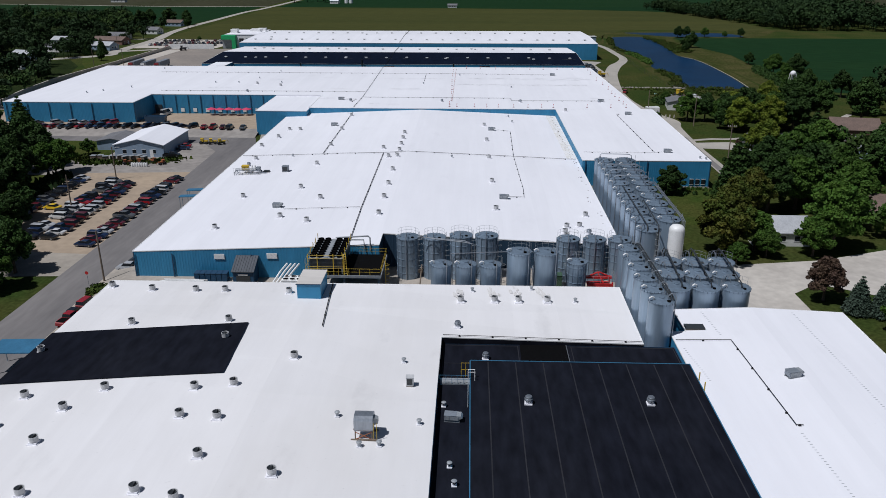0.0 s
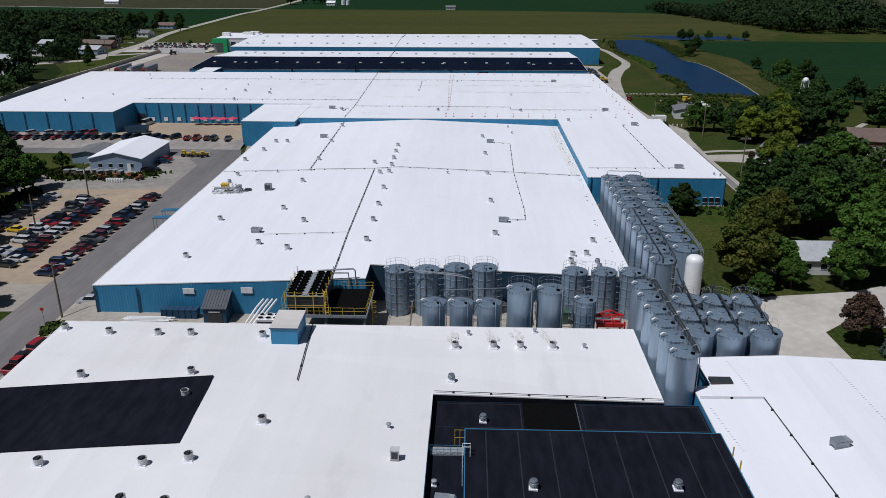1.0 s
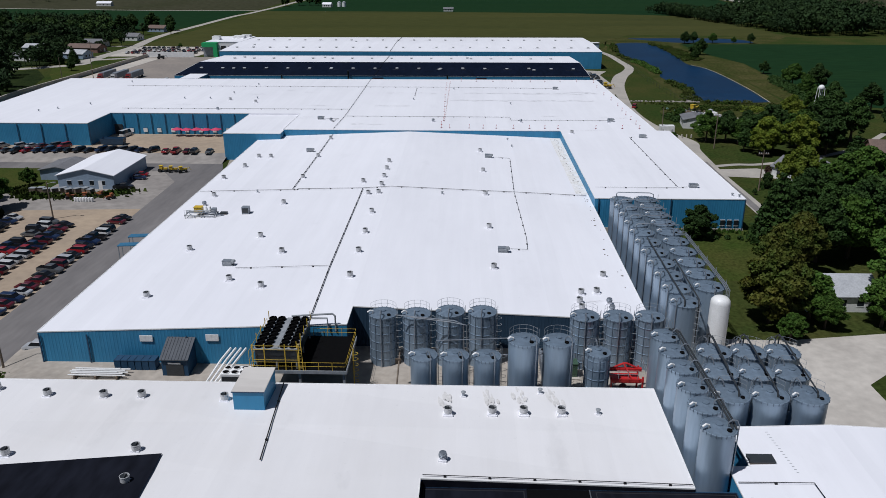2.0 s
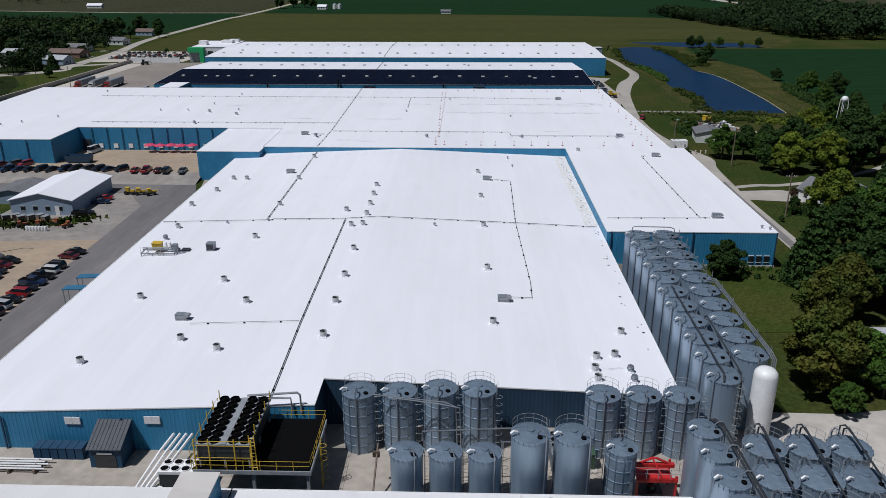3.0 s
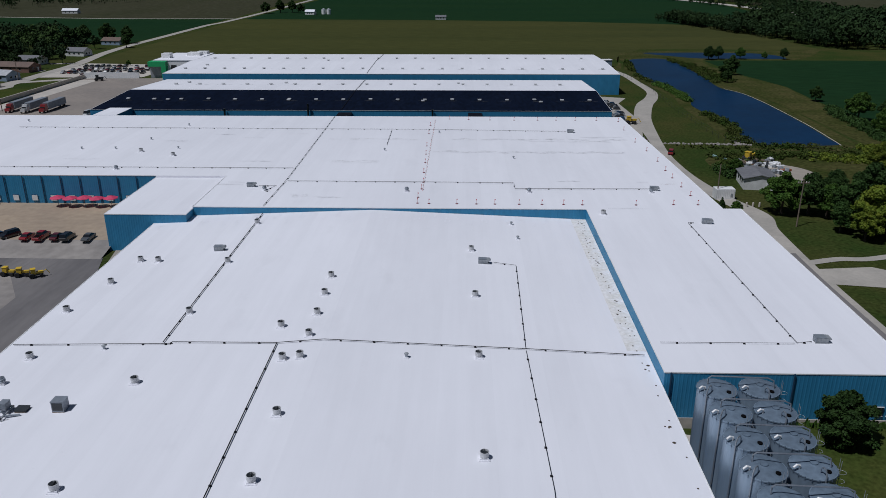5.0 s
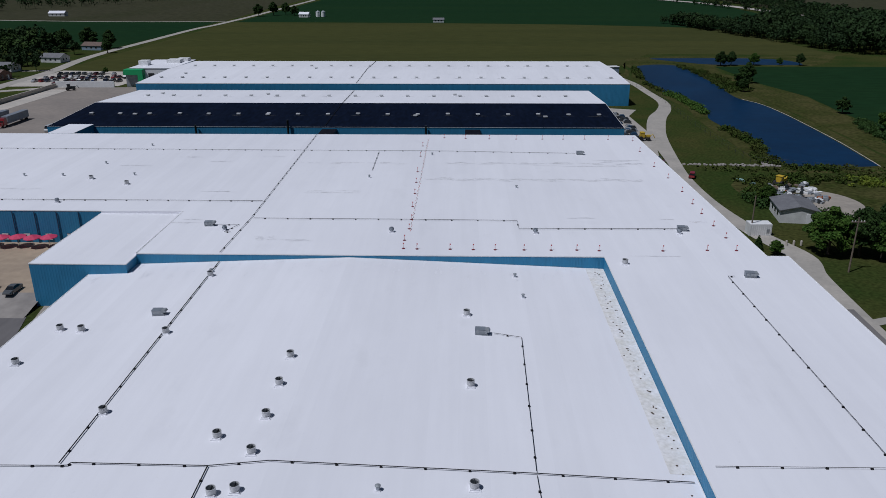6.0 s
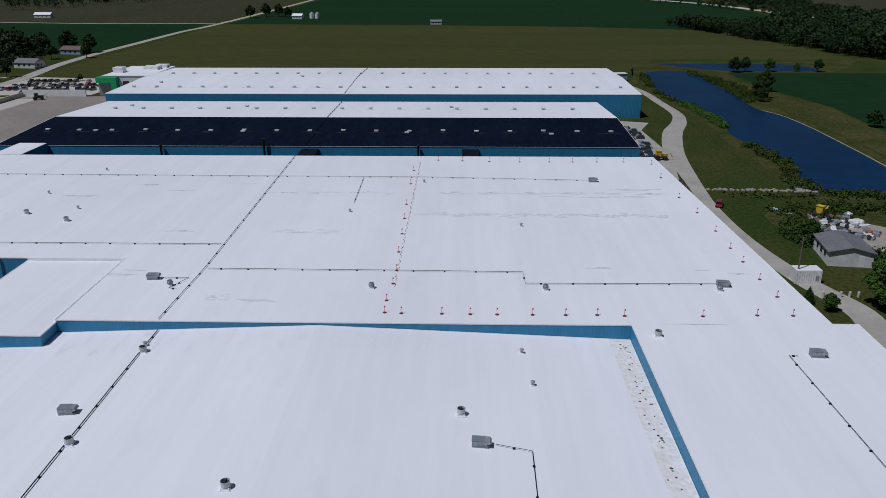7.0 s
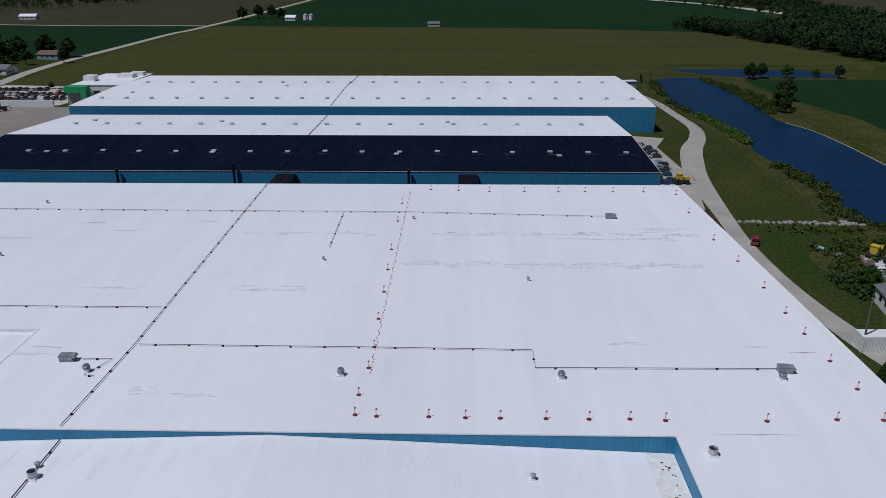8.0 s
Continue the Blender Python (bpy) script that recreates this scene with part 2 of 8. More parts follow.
# ---------------------------------------------------------------- mesh helpers
class Mesh:
    """Collects vertices and faces for one mesh."""

    def __init__(self):
        self.v, self.f = [], []

    def add(self, verts, faces):
        n = len(self.v)
        self.v += [tuple(p) for p in verts]
        self.f += [tuple(n + i for i in f) for f in faces]
        return self

    def box(self, x0, y0, z0, x1, y1, z1):
        return self.add([(x0, y0, z0), (x1, y0, z0), (x1, y1, z0), (x0, y1, z0), (x0, y0, z1), (x1, y0, z1), (x1, y1, z1), (x0, y1, z1)],
                        [(0, 3, 2, 1), (4, 5, 6, 7), (0, 1, 5, 4), (1, 2, 6, 5), (2, 3, 7, 6), (3, 0, 4, 7)])

    def lathe(self, rings, n=16, cx=0, cy=0, bottom=True, top=True):
        """Rings of (radius, z) turned round the vertical through cx, cy."""
        vs, fs = [], []
        for r, z in rings:
            vs += [(cx + r * math.cos(2 * math.pi * i / n), cy + r * math.sin(2 * math.pi * i / n), z) for i in range(n)]
        for k in range(len(rings) - 1):
            fs += [(k * n + i, k * n + (i + 1) % n, (k + 1) * n + (i + 1) % n, (k + 1) * n + i) for i in range(n)]
        if bottom:
            fs.append(tuple(reversed(range(n))))
        if top:
            fs.append(tuple((len(rings) - 1) * n + i for i in range(n)))
        return self.add(vs, fs)

    def tube(self, pts, r, n=6):
        """A round bar along the points."""
        pts = [Vector(p) for p in pts]
        vs, fs = [], []
        for k, p in enumerate(pts):
            d = (pts[min(k + 1, len(pts) - 1)] - pts[max(k - 1, 0)]).normalized()
            a = d.cross(Vector((0, 0, 1)))
            a = a.normalized() if a.length > 0.01 else Vector((1, 0, 0))
            b = d.cross(a)
            vs += [p + r * (a * math.cos(2 * math.pi * i / n) + b * math.sin(2 * math.pi * i / n)) for i in range(n)]
        for k in range(len(pts) - 1):
            fs += [(k * n + i, k * n + (i + 1) % n, (k + 1) * n + (i + 1) % n, (k + 1) * n + i) for i in range(n)]
        fs += [tuple(range(n)), tuple((len(pts) - 1) * n + i for i in reversed(range(n)))]
        return self.add(vs, fs)

    def slab(self, outline, z0, z1):
        """A flat plate with the outline as seen from above, counter-clockwise."""
        n = len(outline)
        return self.add([(x, y, z0) for x, y in outline] + [(x, y, z1) for x, y in outline],
                        [tuple(reversed(range(n))), tuple(range(n, 2 * n))] + [(i, (i + 1) % n, n + (i + 1) % n, n + i) for i in range(n)])

    def data(self, name, material, smooth=False):
        me = bpy.data.meshes.new(name)
        me.from_pydata(self.v, [], self.f)
        me.materials.append(material)
        if smooth:
            me.polygons.foreach_set("use_smooth", [True] * len(me.polygons))
            me.set_sharp_from_angle(angle=radians(40))
        me.update()
        return me


def part(name, mesh, material, parent=None, label="", smooth=False):
    ob = new(name, mesh.data(name, material, smooth) if isinstance(mesh, Mesh) else mesh)
    if parent:
        ob.parent = parent
    return tagged(ob, label)


def thing(name, label, category, m=None, group="", kind=""):
    ob = new(name)
    ob.empty_display_size = 0.5
    if m:
        ob.matrix_basis = m
    return tagged(ob, label, category, group, kind)


def put(ob, x, y, z=0, rz=0, s=1.0):
    """Moves the first of a kind to its place."""
    ob.matrix_basis = pose(x, y, z, 0, 0, rz) @ Matrix.Diagonal((s, s, s, 1))
    return ob


def spot(x, y, z=0, rz=0):
    return pose(x, y, z, 0, 0, rz)


# ---------------------------------------------------------------- ground
def sheet(name, outline, z, material, label, category="ground"):
    """One flat piece of the ground, a few centimetres over the sheet below."""
    me = Mesh().add([(p[0], p[1], p[2] if len(p) > 2 else z) for p in outline], [tuple(range(len(outline)))])
    return tagged(part(name, me, M[material]), label, category, kind="structure")


def ribbon(name, line, width, z, material, label, category="road"):
    """A strip along a line, eased round its bends."""
    if isinstance(width, (int, float)):
        width = [width] * len(line)
    corners = [Vector((*p, w)) for p, w in zip(line, width)]
    pts = []
    for k in range(len(corners) - 1):
        p0, p1, p2, p3 = (corners[min(max(k + o, 0), len(corners) - 1)] for o in (-1, 0, 1, 2))
        for n in range(6):
            t = n / 6
            pts.append(0.5 * ((2 * p1) + (p2 - p0) * t + (2 * p0 - 5 * p1 + 4 * p2 - p3) * t * t + (3 * p1 - p0 - 3 * p2 + p3) * t ** 3))
    pts.append(corners[-1])
    width = [p.z for p in pts]
    pts = [Vector((p.x, p.y)) for p in pts]
    vs = []
    for k, p in enumerate(pts):
        d = (pts[min(k + 1, len(pts) - 1)] - pts[max(k - 1, 0)]).normalized()
        a = Vector((-d.y, d.x)) * width[k] / 2
        vs += [(p.x + a.x, p.y + a.y, z), (p.x - a.x, p.y - a.y, z)]
    me = Mesh().add(vs, [(2 * k, 2 * k + 1, 2 * k + 3, 2 * k + 2) for k in range(len(pts) - 1)])
    return tagged(part(name, me, M[material]), label, category, kind="structure")


def rounded(points, steps=5):
    """A closed line smoothed through its points."""
    out, n = [], len(points)
    for i in range(n):
        p0, p1, p2, p3 = (Vector(points[(i + k) % n]) for k in (-1, 0, 1, 2))
        for s in range(steps):
            t = s / steps
            out.append(0.5 * ((2 * p1) + (p2 - p0) * t + (2 * p0 - 5 * p1 + 4 * p2 - p3) * t * t + (3 * p1 - p0 - 3 * p2 + p3) * t ** 3))
    return [(p.x, p.y) for p in out]


sheet("ground", [(-4000, -1500), (4000, -1500), (4000, 4500), (-4000, 4500)], 0, "grass", "wide green mown grass ground", "ground")
sheet("field", [(-199, 496), (-120, 488), (70, 486), (90, 535), (110, 575), (190, 570), (219, 566), (214, 600), (215, 640), (216, 716), (212, 745), (167, 768), (94, 792), (-11, 808), (-204, 822)], 0.04, "olive_field",
      "olive brown ripening bean field", "field")
sheet("field", [(-200, 826), (-11, 811), (94, 795), (167, 771), (212, 748), (300, 900), (330, 1300), (-195, 1300)], 0.04, "green_field", "dark green maize field", "field")
sheet("field", [(-1500, 500), (-560, 520), (-330, 590), (-216, 600), (-216, 822), (-314, 825), (-394, 836), (-700, 885), (-1500, 950)], 0.04, "green_field", "dark green crop field beyond the road", "field")
sheet("field", [(-1500, 966), (-700, 896), (-394, 846), (-314, 833), (-214, 832), (-222, 1080), (-215, 2600), (-1500, 2600)], 0.04, "brown_field", "pale brown harvested field", "field")
sheet("field", [(-200, 1310), (330, 1310), (500, 2600), (-200, 2600)], 0.04, "green_field", "dark green far field", "field")
sheet("field", [(340, 700), (1800, 500), (1800, 2600), (520, 2600), (350, 1300)], 0.04, "brown_field", "pale far field beyond the highway", "field")
sheet("field", [(131, 517), (132.5, 480), (133.6, 459), (140, 426), (138, 396), (137, 350), (142, 308), (170, 290), (520, 255), (520, 505), (200, 518)], 0.05, "green_field", "dark green crop field beside the pond", "field")

# floor sheets so dark because they carry the trees' shade in their colour
sheet("woodland_floor", [(-430, 190), (-152, 196), (-176, 330), (-190, 372), (-206, 396), (-330, 322), (-430, 330)], 0.02, "litter", "leaf litter darkened for tree shade", "ground")
sheet("woodland_floor", [(-470, 340), (-330, 338), (-212, 410), (-206, 432), (-214, 462), (-226, 505), (-236, 560), (-330, 612), (-470, 610)], 0.02, "litter", "leaf litter darkened for tree shade", "ground")
sheet("lawn", [(-180, 360), (-176, 362), (-175, 416), (-196, 414), (-203, 404), (-192, 380)], 0.03, "lawn", "bright green lawn behind the yard wall", "lawn")
sheet("lawn", [(-196, 432), (-176, 428), (-176, 444), (-196, 447)], 0.03, "lawn", "green lawn before the office lot", "lawn")
sheet("lawn", [(-170, 135), (-104, 135), (-100, 190), (-97, 218), (-170, 224)], 0.03, "lawn", "green lawn beside the shed", "lawn")
sheet("road", [(-68.6, 40), (-58.6, 40), (-59.8, 150), (-60.5, 212), (-63, 220.5), (-150, 222), (-170, 222), (-170, 215), (-95, 214.5), (-76, 213), (-69.4, 203), (-68.4, 150)], 0.07,
      "asphalt", "worn grey asphalt street bending round the yard", "road")
sheet("parking_lot", [(-97, 126), (-67.5, 126), (-67.5, 182), (-97, 180)], 0.04, "tan_gravel", "tan gravel parking lot", "parking lot")
sheet("yard", [(-128, 178), (-66.5, 178), (-66.5, 222), (-96, 225), (-97, 193), (-128, 190)], 0.035, "yard_gravel", "grey gravel yard round the shed", "yard")
sheet("road", [(-140, 112), (-67, 116), (-67, 126), (-97, 128), (-140, 126)], 0.045, "gravel", "pale gravel side street", "road")
sheet("parking_lot", [(-160, 220.8, 0.06), (-63.2, 220, 0.06), (-63.2, 227, 1.25), (-160, 226, 1.25)], 0, "yard_gravel", "grey gravel slope up to the loading yard", "parking lot")
sheet("parking_lot", [(-160, 226, 1.25), (-63.2, 227, 1.25), (-63.2, 251, 1.3), (-160, 251, 1.3)], 0, "tan_gravel", "tan gravel lot at the loading yard", "parking lot")
sheet("lawn", [(36.4, 146, 0.08), (60, 146, 0.02), (57, 168.9, 1.05), (36.4, 168.9, 1.05)], 0, "lawn", "lawn rising to the blue hall wall", "lawn")
sheet("pavement", [(-58.7, 40), (-52, 40), (-52, 114), (-54.2, 228), (-63, 228), (-60.4, 214), (-59.7, 150)], 0.06, "gravel", "dusty gravel verge along the hall", "pavement")
tagged(part("pavement", Mesh().add([(-60.5, 102, 0.07), (-56, 102, 1.15), (26.5, 102, 1.15), (26.5, 120, 1.15), (-56, 120, 1.15), (-60.5, 120, 0.07), (-56, 102, 0), (26.5, 102, 0), (26.5, 120, 0)],
                                   [(1, 2, 3, 4), (0, 1, 4, 5), (2, 7, 8, 3)]), M["alley"]), "bare concrete alley between the halls", "pavement", kind="structure")
sheet("pavement", [(25, 90), (41, 90), (41, 117), (36.2, 117), (36.2, 165.5), (25, 168)], 0.07, "concrete", "concrete pad under the silos", "pavement")
sheet("yard", [(40.5, 94), (52.3, 94), (52, 113), (57, 117), (66, 112), (90, 96), (110, 110), (76, 133), (62, 127.5), (46, 124.8), (36, 125), (36, 116)], 0.05, "chalk",
      "pale gravel turning yard beside the silos", "yard")
ribbon("road", [(64.4, 171), (63.6, 180), (63.4, 196), (63.2, 212), (63.6, 228), (64, 240), (65.2, 249), (61.5, 262), (58.8, 280), (58.3, 300), (59.8, 318), (62.8, 348), (66, 365), (70.5, 382), (76, 396), (79.5, 412), (79, 436), (78, 460), (74, 484)],
       [3.2, 3.4, 3.3, 3.5, 3.8, 4.4, 5.0, 4.2, 3.6, 3.6, 3.6, 5.4, 6, 6, 5, 4, 3.5, 3.5, 3.5], 0.05, "light_road", "chalky gravel road along the halls", "road")
ribbon("road", [(64.2, 171.5), (63.2, 180), (63.0, 196), (62.9, 212), (63.2, 226)], 1.7, 0.056, "asphalt", "worn grey wheel path of the gravel road", "road")
sheet("yard", [(48.2, 322), (57, 322), (62, 350), (61, 384), (66, 396), (48.2, 402)], 0.045, "light_road", "gravel storage strip beside the hall", "yard")
sheet("driveway", [(64.6, 218.2), (64.4, 211.5), (71.7, 210.4), (76, 209.6), (78, 217), (74.7, 219.4)], 0.06, "light_road", "pale gravel driveway", "driveway")
ribbon("driveway", [(64.5, 221.2), (70.7, 223.2), (77, 223.6), (90, 229), (110, 242), (128, 262)], 1.9, 0.055, "light_road", "pale lane behind the trees", "driveway")
sheet("truck_yard", [(-168, 262), (-149.5, 258), (-149.5, 316), (-114, 316), (-114, 394), (-119.5, 404), (-121, 449), (-150, 446), (-172, 446), (-172, 360)], 0.05, "yard_concrete", "brown-grey concrete truck yard", "yard")
sheet("parking_lot", [(-196, 448), (-147, 450), (-143, 494), (-196, 500)], 0.055, "concrete", "pale office parking lot", "parking lot")
ribbon("road", [(-330, 330), (-207, 404), (-198, 428), (-199, 462), (-200, 495), (-208, 545), (-211, 590), (-211.6, 650), (-212.5, 750), (-208, 815), (-206, 1100), (-212, 2500)], [6, 7, 8, 6, 6.5, 6, 5.5, 5.5, 5.5, 5.5, 6, 6], 0.06, "light_road",
       "pale country road between the fields", "road")
ribbon("road", [(-206, 824), (-230, 829), (-314, 829), (-394, 841), (-700, 890), (-1500, 960)], 4.5, 0.055, "light_road", "pale country lane", "road")
ribbon("road", [(-196, 432), (-172, 446), (-166, 448)], 5, 0.062, "light_road", "pale entry to the truck yard", "road")
ribbon("highway", [(331, 700), (332, 848), (313, 1082), (272, 1224), (150, 1500)], 14, 0.5, "concrete", "pale far highway", "highway")
POND = [(90.5, 505), (92.3, 519), (100, 524.8), (109, 525), (114.8, 516), (114.6, 500), (113.6, 468), (114, 452), (111.5, 436), (111.2, 420), (115, 408), (116, 390), (115.8, 372), (114.8, 345), (113, 323), (112, 315.5), (98, 315), (86.3, 317.4), (90, 341), (88, 365), (87.4, 380), (90.3, 393), (89.5, 413), (87.8, 427), (86, 436), (84.6, 449), (85.6, 470)]
sheet("pond_bank", rounded([(87, 505), (88, 524), (100, 530), (112, 530), (119, 516), (120, 500), (121, 455), (119, 418), (120, 360), (118, 316), (112, 309), (98, 308), (82, 312), (83, 341), (83, 378), (85, 400), (81, 438), (81, 474)]), 0.03,
      "rough_grass", "rough grass bank round the pond", "bank")
sheet("rough_ground", rounded([(60, 470), (80, 492), (88, 530), (104, 560), (180, 562), (215, 575), (214, 566), (182, 522), (132, 520), (132, 460), (139, 428), (137, 396), (136, 350), (141, 308), (122, 308), (121, 360), (120, 418), (122, 455), (121, 505), (118, 528), (100, 533), (86, 525), (84, 500), (76, 470)]), 0.045,
      "rough_grass", "pale weedy ground round the two ponds", "ground")
sheet("pond", rounded(POND), 0.06, "water", "long dark blue pond", "pond")
sheet("pond", rounded([(106, 552), (122, 553.5), (139, 554.5), (166, 552), (177, 544), (180, 532), (176, 524.5), (155, 525.5), (132, 526.5), (120, 536)]), 0.07, "water", "small dark blue far pond", "pond")
sheet("rough_ground", rounded([(70, 300), (104, 306), (120, 300), (112, 276), (86, 268), (72, 278)]), 0.028, "rough_grass", "weedy rough ground round the junk pile", "ground")
sheet("rough_ground", rounded([(84, 292), (90, 289), (92, 281), (88, 272), (83, 274), (80, 282)]), 0.034, "gravel", "bare pale ground at the junk pile", "ground")
ribbon("pond_shore", [(111.8, 420), (115.4, 408), (116.5, 390), (116.3, 372), (115.4, 345), (113.6, 323), (112.8, 315)], 0.3, 0.075, "concrete", "pale stony pond shore", "shore")

# ---------------------------------------------------------------- factory halls
def hall(name, outline, height, roof_material, label, walls="blue_wall", seams=True, base=0.0, lip=0.03, ridge=None, plates=None, trim="", slate=()):
    """A flat-roofed hall: ribbed walls round the outline, a roof plate cut along its ridge, and an edge trim.
    height(x, y) is the roof's upper face; ridge is ('x', value) or ('y', value)."""
    hall_ob = thing(name, label, "factory hall", kind="structure")
    n = len(outline)
    for i in range(n):
        a, b = Vector(outline[i]), Vector(outline[(i + 1) % n])
        d = (b - a)
        length = d.length
        d.normalize()
        out = Vector((d.y, -d.x))
        # ribbed sheet, one mesh a side
        cuts = [0.0]
        w, s = Mesh(), 0.0
        pitch, rib, deep = 0.45, 0.1, 0.013
        vs = []
        while s < length - pitch:
            vs += [(s, 0), (s + pitch - 2 * rib, 0), (s + pitch - 1.5 * rib, deep), (s + pitch - 0.5 * rib, deep)]
            s += pitch
        vs.append((length, 0))
        pts = []
        for t, o in vs:
            p = a + d * t + out * o
            q = a + d * t
            pts += [(p.x, p.y, base), (p.x, p.y, height(q.x, q.y) - 0.02)]
        w.add(pts, [(2 * k, 2 * k + 2, 2 * k + 3, 2 * k + 1) for k in range(len(vs) - 1)])
        part("wall", w, M["slate_shade_wall" if i in slate else walls], hall_ob)
        # edge trim along the eave, cut where the ridge meets it
        steps = [0.0, length]
        if ridge:
            k = 0 if ridge[0] == 'x' else 1
            if abs(d[k]) > 1e-6:
                t = (ridge[1] - a[k]) / d[k]
                if 0.1 < t < length - 0.1:
                    steps = [0.0, t, length]
        f = Mesh()
        for t0, t1 in zip(steps, steps[1:]):
            p, q = a + d * t0, a + d * t1
            pz, qz = height(p.x, p.y), height(q.x, q.y)
            o1 = out * (lip + 0.02)
            quad = [(p.x, p.y, pz), (q.x, q.y, qz)]
            f.add([(p.x - out.x * 0.05, p.y - out.y * 0.05, pz - 0.1), (q.x - out.x * 0.05, q.y - out.y * 0.05, qz - 0.1),
                   (q.x + o1.x, q.y + o1.y, qz - 0.1), (p.x + o1.x, p.y + o1.y, pz - 0.1),
                   (p.x - out.x * 0.05, p.y - out.y * 0.05, pz + 0.04), (q.x - out.x * 0.05, q.y - out.y * 0.05, qz + 0.04),
                   (q.x + o1.x, q.y + o1.y, qz + 0.04), (p.x + o1.x, p.y + o1.y, pz + 0.04)],
                  [(0, 1, 2, 3), (7, 6, 5, 4), (0, 4, 5, 1), (3, 2, 6, 7), (0, 3, 7, 4), (1, 5, 6, 2)])
        part("eave_trim", f, M[trim or "white_trim"], hall_ob)
    # roof plate
    bm = bmesh.new()
    for plate in plates or [outline]:
        bm.faces.new([bm.verts.new((x, y, 0)) for x, y in plate])
    if ridge:
        nrm = (1, 0, 0) if ridge[0] == 'x' else (0, 1, 0)
        co = (ridge[1], 0, 0) if ridge[0] == 'x' else (0, ridge[1], 0)
        bmesh.ops.bisect_plane(bm, geom=bm.verts[:] + bm.edges[:] + bm.faces[:], plane_co=co, plane_no=nrm)
    bmesh.ops.remove_doubles(bm, verts=bm.verts[:], dist=0.001)
    bmesh.ops.triangulate(bm, faces=bm.faces[:])
    for v in bm.verts:
        v.co.z = height(v.co.x, v.co.y)
    bmesh.ops.recalc_face_normals(bm, faces=bm.faces[:])
    if sum(f.normal.z for f in bm.faces) < 0:
        bmesh.ops.reverse_faces(bm, faces=bm.faces[:])
    me = bpy.data.meshes.new("roof")
    bm.to_mesh(me)
    bm.free()
    me.materials.append(M[roof_material])
    roof = part("roof", me, None, hall_ob)
    return hall_ob


def gable(axis, mid, top, slope):
    return (lambda x, y: top - slope * abs(x - mid)) if axis == 'x' else (lambda x, y: top - slope * abs(y - mid))


def zF(x, y):
    """The front roof: a low gable that flattens towards the alley."""
    t = min(1.0, max(0.0, (y - 70.0) / 32.6))
    return (6.75 - 0.043 * abs(x + 22.0)) * (1 - t) + 5.25 * t


z1 = gable('x', -14.4, 7.1, 0.041)
z2 = lambda x, y: 7.5 + 0.004 * (y - 228)
zWing = lambda x, y: 7.5
z3 = gable('y', 359.0, 8.7, 0.044)
z4 = gable('y', 438.0, 8.9, 0.024)
zG = gable('x', 38.2, 5.9, 0.045)

def rect(x0, y0, x1, y1):
    return [(x0, y0), (x1, y0), (x1, y1), (x0, y1)]


hall_front = hall("factory_hall", [(-52.6, -40), (-3.2, -40), (-3.2, 85.6), (22.0, 85.6), (22.0, 102.6), (-52.6, 102.6)], zF, "roof_front",
                  "low white-roofed factory hall with blue walls", ridge=('x', -22.0), plates=[rect(-52.6, -40, -3.2, 70), rect(-52.6, 70, -3.2, 78), rect(-52.6, 78, -3.2, 85.6), rect(-52.6, 85.6, 22.0, 94), rect(-52.6, 94, 22.0, 102.6)])
hall_low = hall("factory_annex", rect(-3.1, -40, 25.8, 85.5), lambda x, y: 4.7, "roof_black", "low annex with a black rubber roof", trim="dark_blue")
hall_upper = hall("factory_annex", rect(0.4, -40, 24.7, 75.5), lambda x, y: 8.0, "roof_black", "raised annex with a black rubber roof and blue edge",
                  base=4.7, trim="blue_trim")
# Notch: back wall painted slate; its side wall takes slate in place of shade.
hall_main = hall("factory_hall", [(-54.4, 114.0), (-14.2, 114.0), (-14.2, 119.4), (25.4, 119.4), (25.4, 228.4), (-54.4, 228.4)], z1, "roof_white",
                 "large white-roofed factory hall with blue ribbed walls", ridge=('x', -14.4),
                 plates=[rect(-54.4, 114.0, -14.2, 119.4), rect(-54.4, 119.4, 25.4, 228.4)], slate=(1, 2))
hall_back = hall("factory_hall", [(-146, 235), (-104.6, 235), (-104.6, 250), (-48.2, 250), (-48.2, 228.5), (25.5, 228.5), (25.5, 168.8),
                                  (54.2, 168.8), (54.2, 229.3), (50.9, 229.3), (48.3, 316), (-149, 316)], z2, "roof_white",
                 "wide white-roofed factory hall with blue walls",
                 plates=[[(-146, 235), (-104.6, 235), (-104.6, 250), (-146.5, 250)], rect(-48.2, 228.5, 25.5, 250), rect(25.5, 168.8, 54.2, 229.3),
                         [(25.5, 229.3), (50.9, 229.3), (50.3, 250), (25.5, 250)], [(-146.5, 250), (50.3, 250), (48.3, 316), (-149, 316)]])
hall_canopy = hall("factory_annex", rect(-63.5, 224.6, -48.3, 249.9), lambda x, y: 7.2, "roof_white",
                   "white-roofed blue annex beside the loading yard")
part("flashing", Mesh().box(-63.4, 249.75, 7.2, -48.3, 249.9, 7.66).box(-48.42, 228.6, 7.2, -48.28, 249.75, 7.6), M["roof_white"], hall_canopy, "bright white membrane upstand")
hall_dark = hall("factory_hall", rect(-114, 328, 48, 394), z3, "roof_white",
                 "long factory hall with a black and white roof", ridge=('y', 359.0))
hall_far = hall("factory_hall", rect(-119.5, 404, 64.8, 472), z4, "roof_white",
                "far long white-roofed factory hall with blue walls", ridge=('y', 438.0))
hall_side = hall("factory_hall", [(25.9, -40), (50.5, -40), (50.5, 95), (27.9, 95), (27.9, 88.5), (25.9, 88.5)], zG, "roof_white",
                 "white-roofed side hall beside the silos", ridge=('x', 38.2), plates=[rect(25.9, -40, 50.5, 88.5), rect(27.9, 88.5, 50.5, 95)])


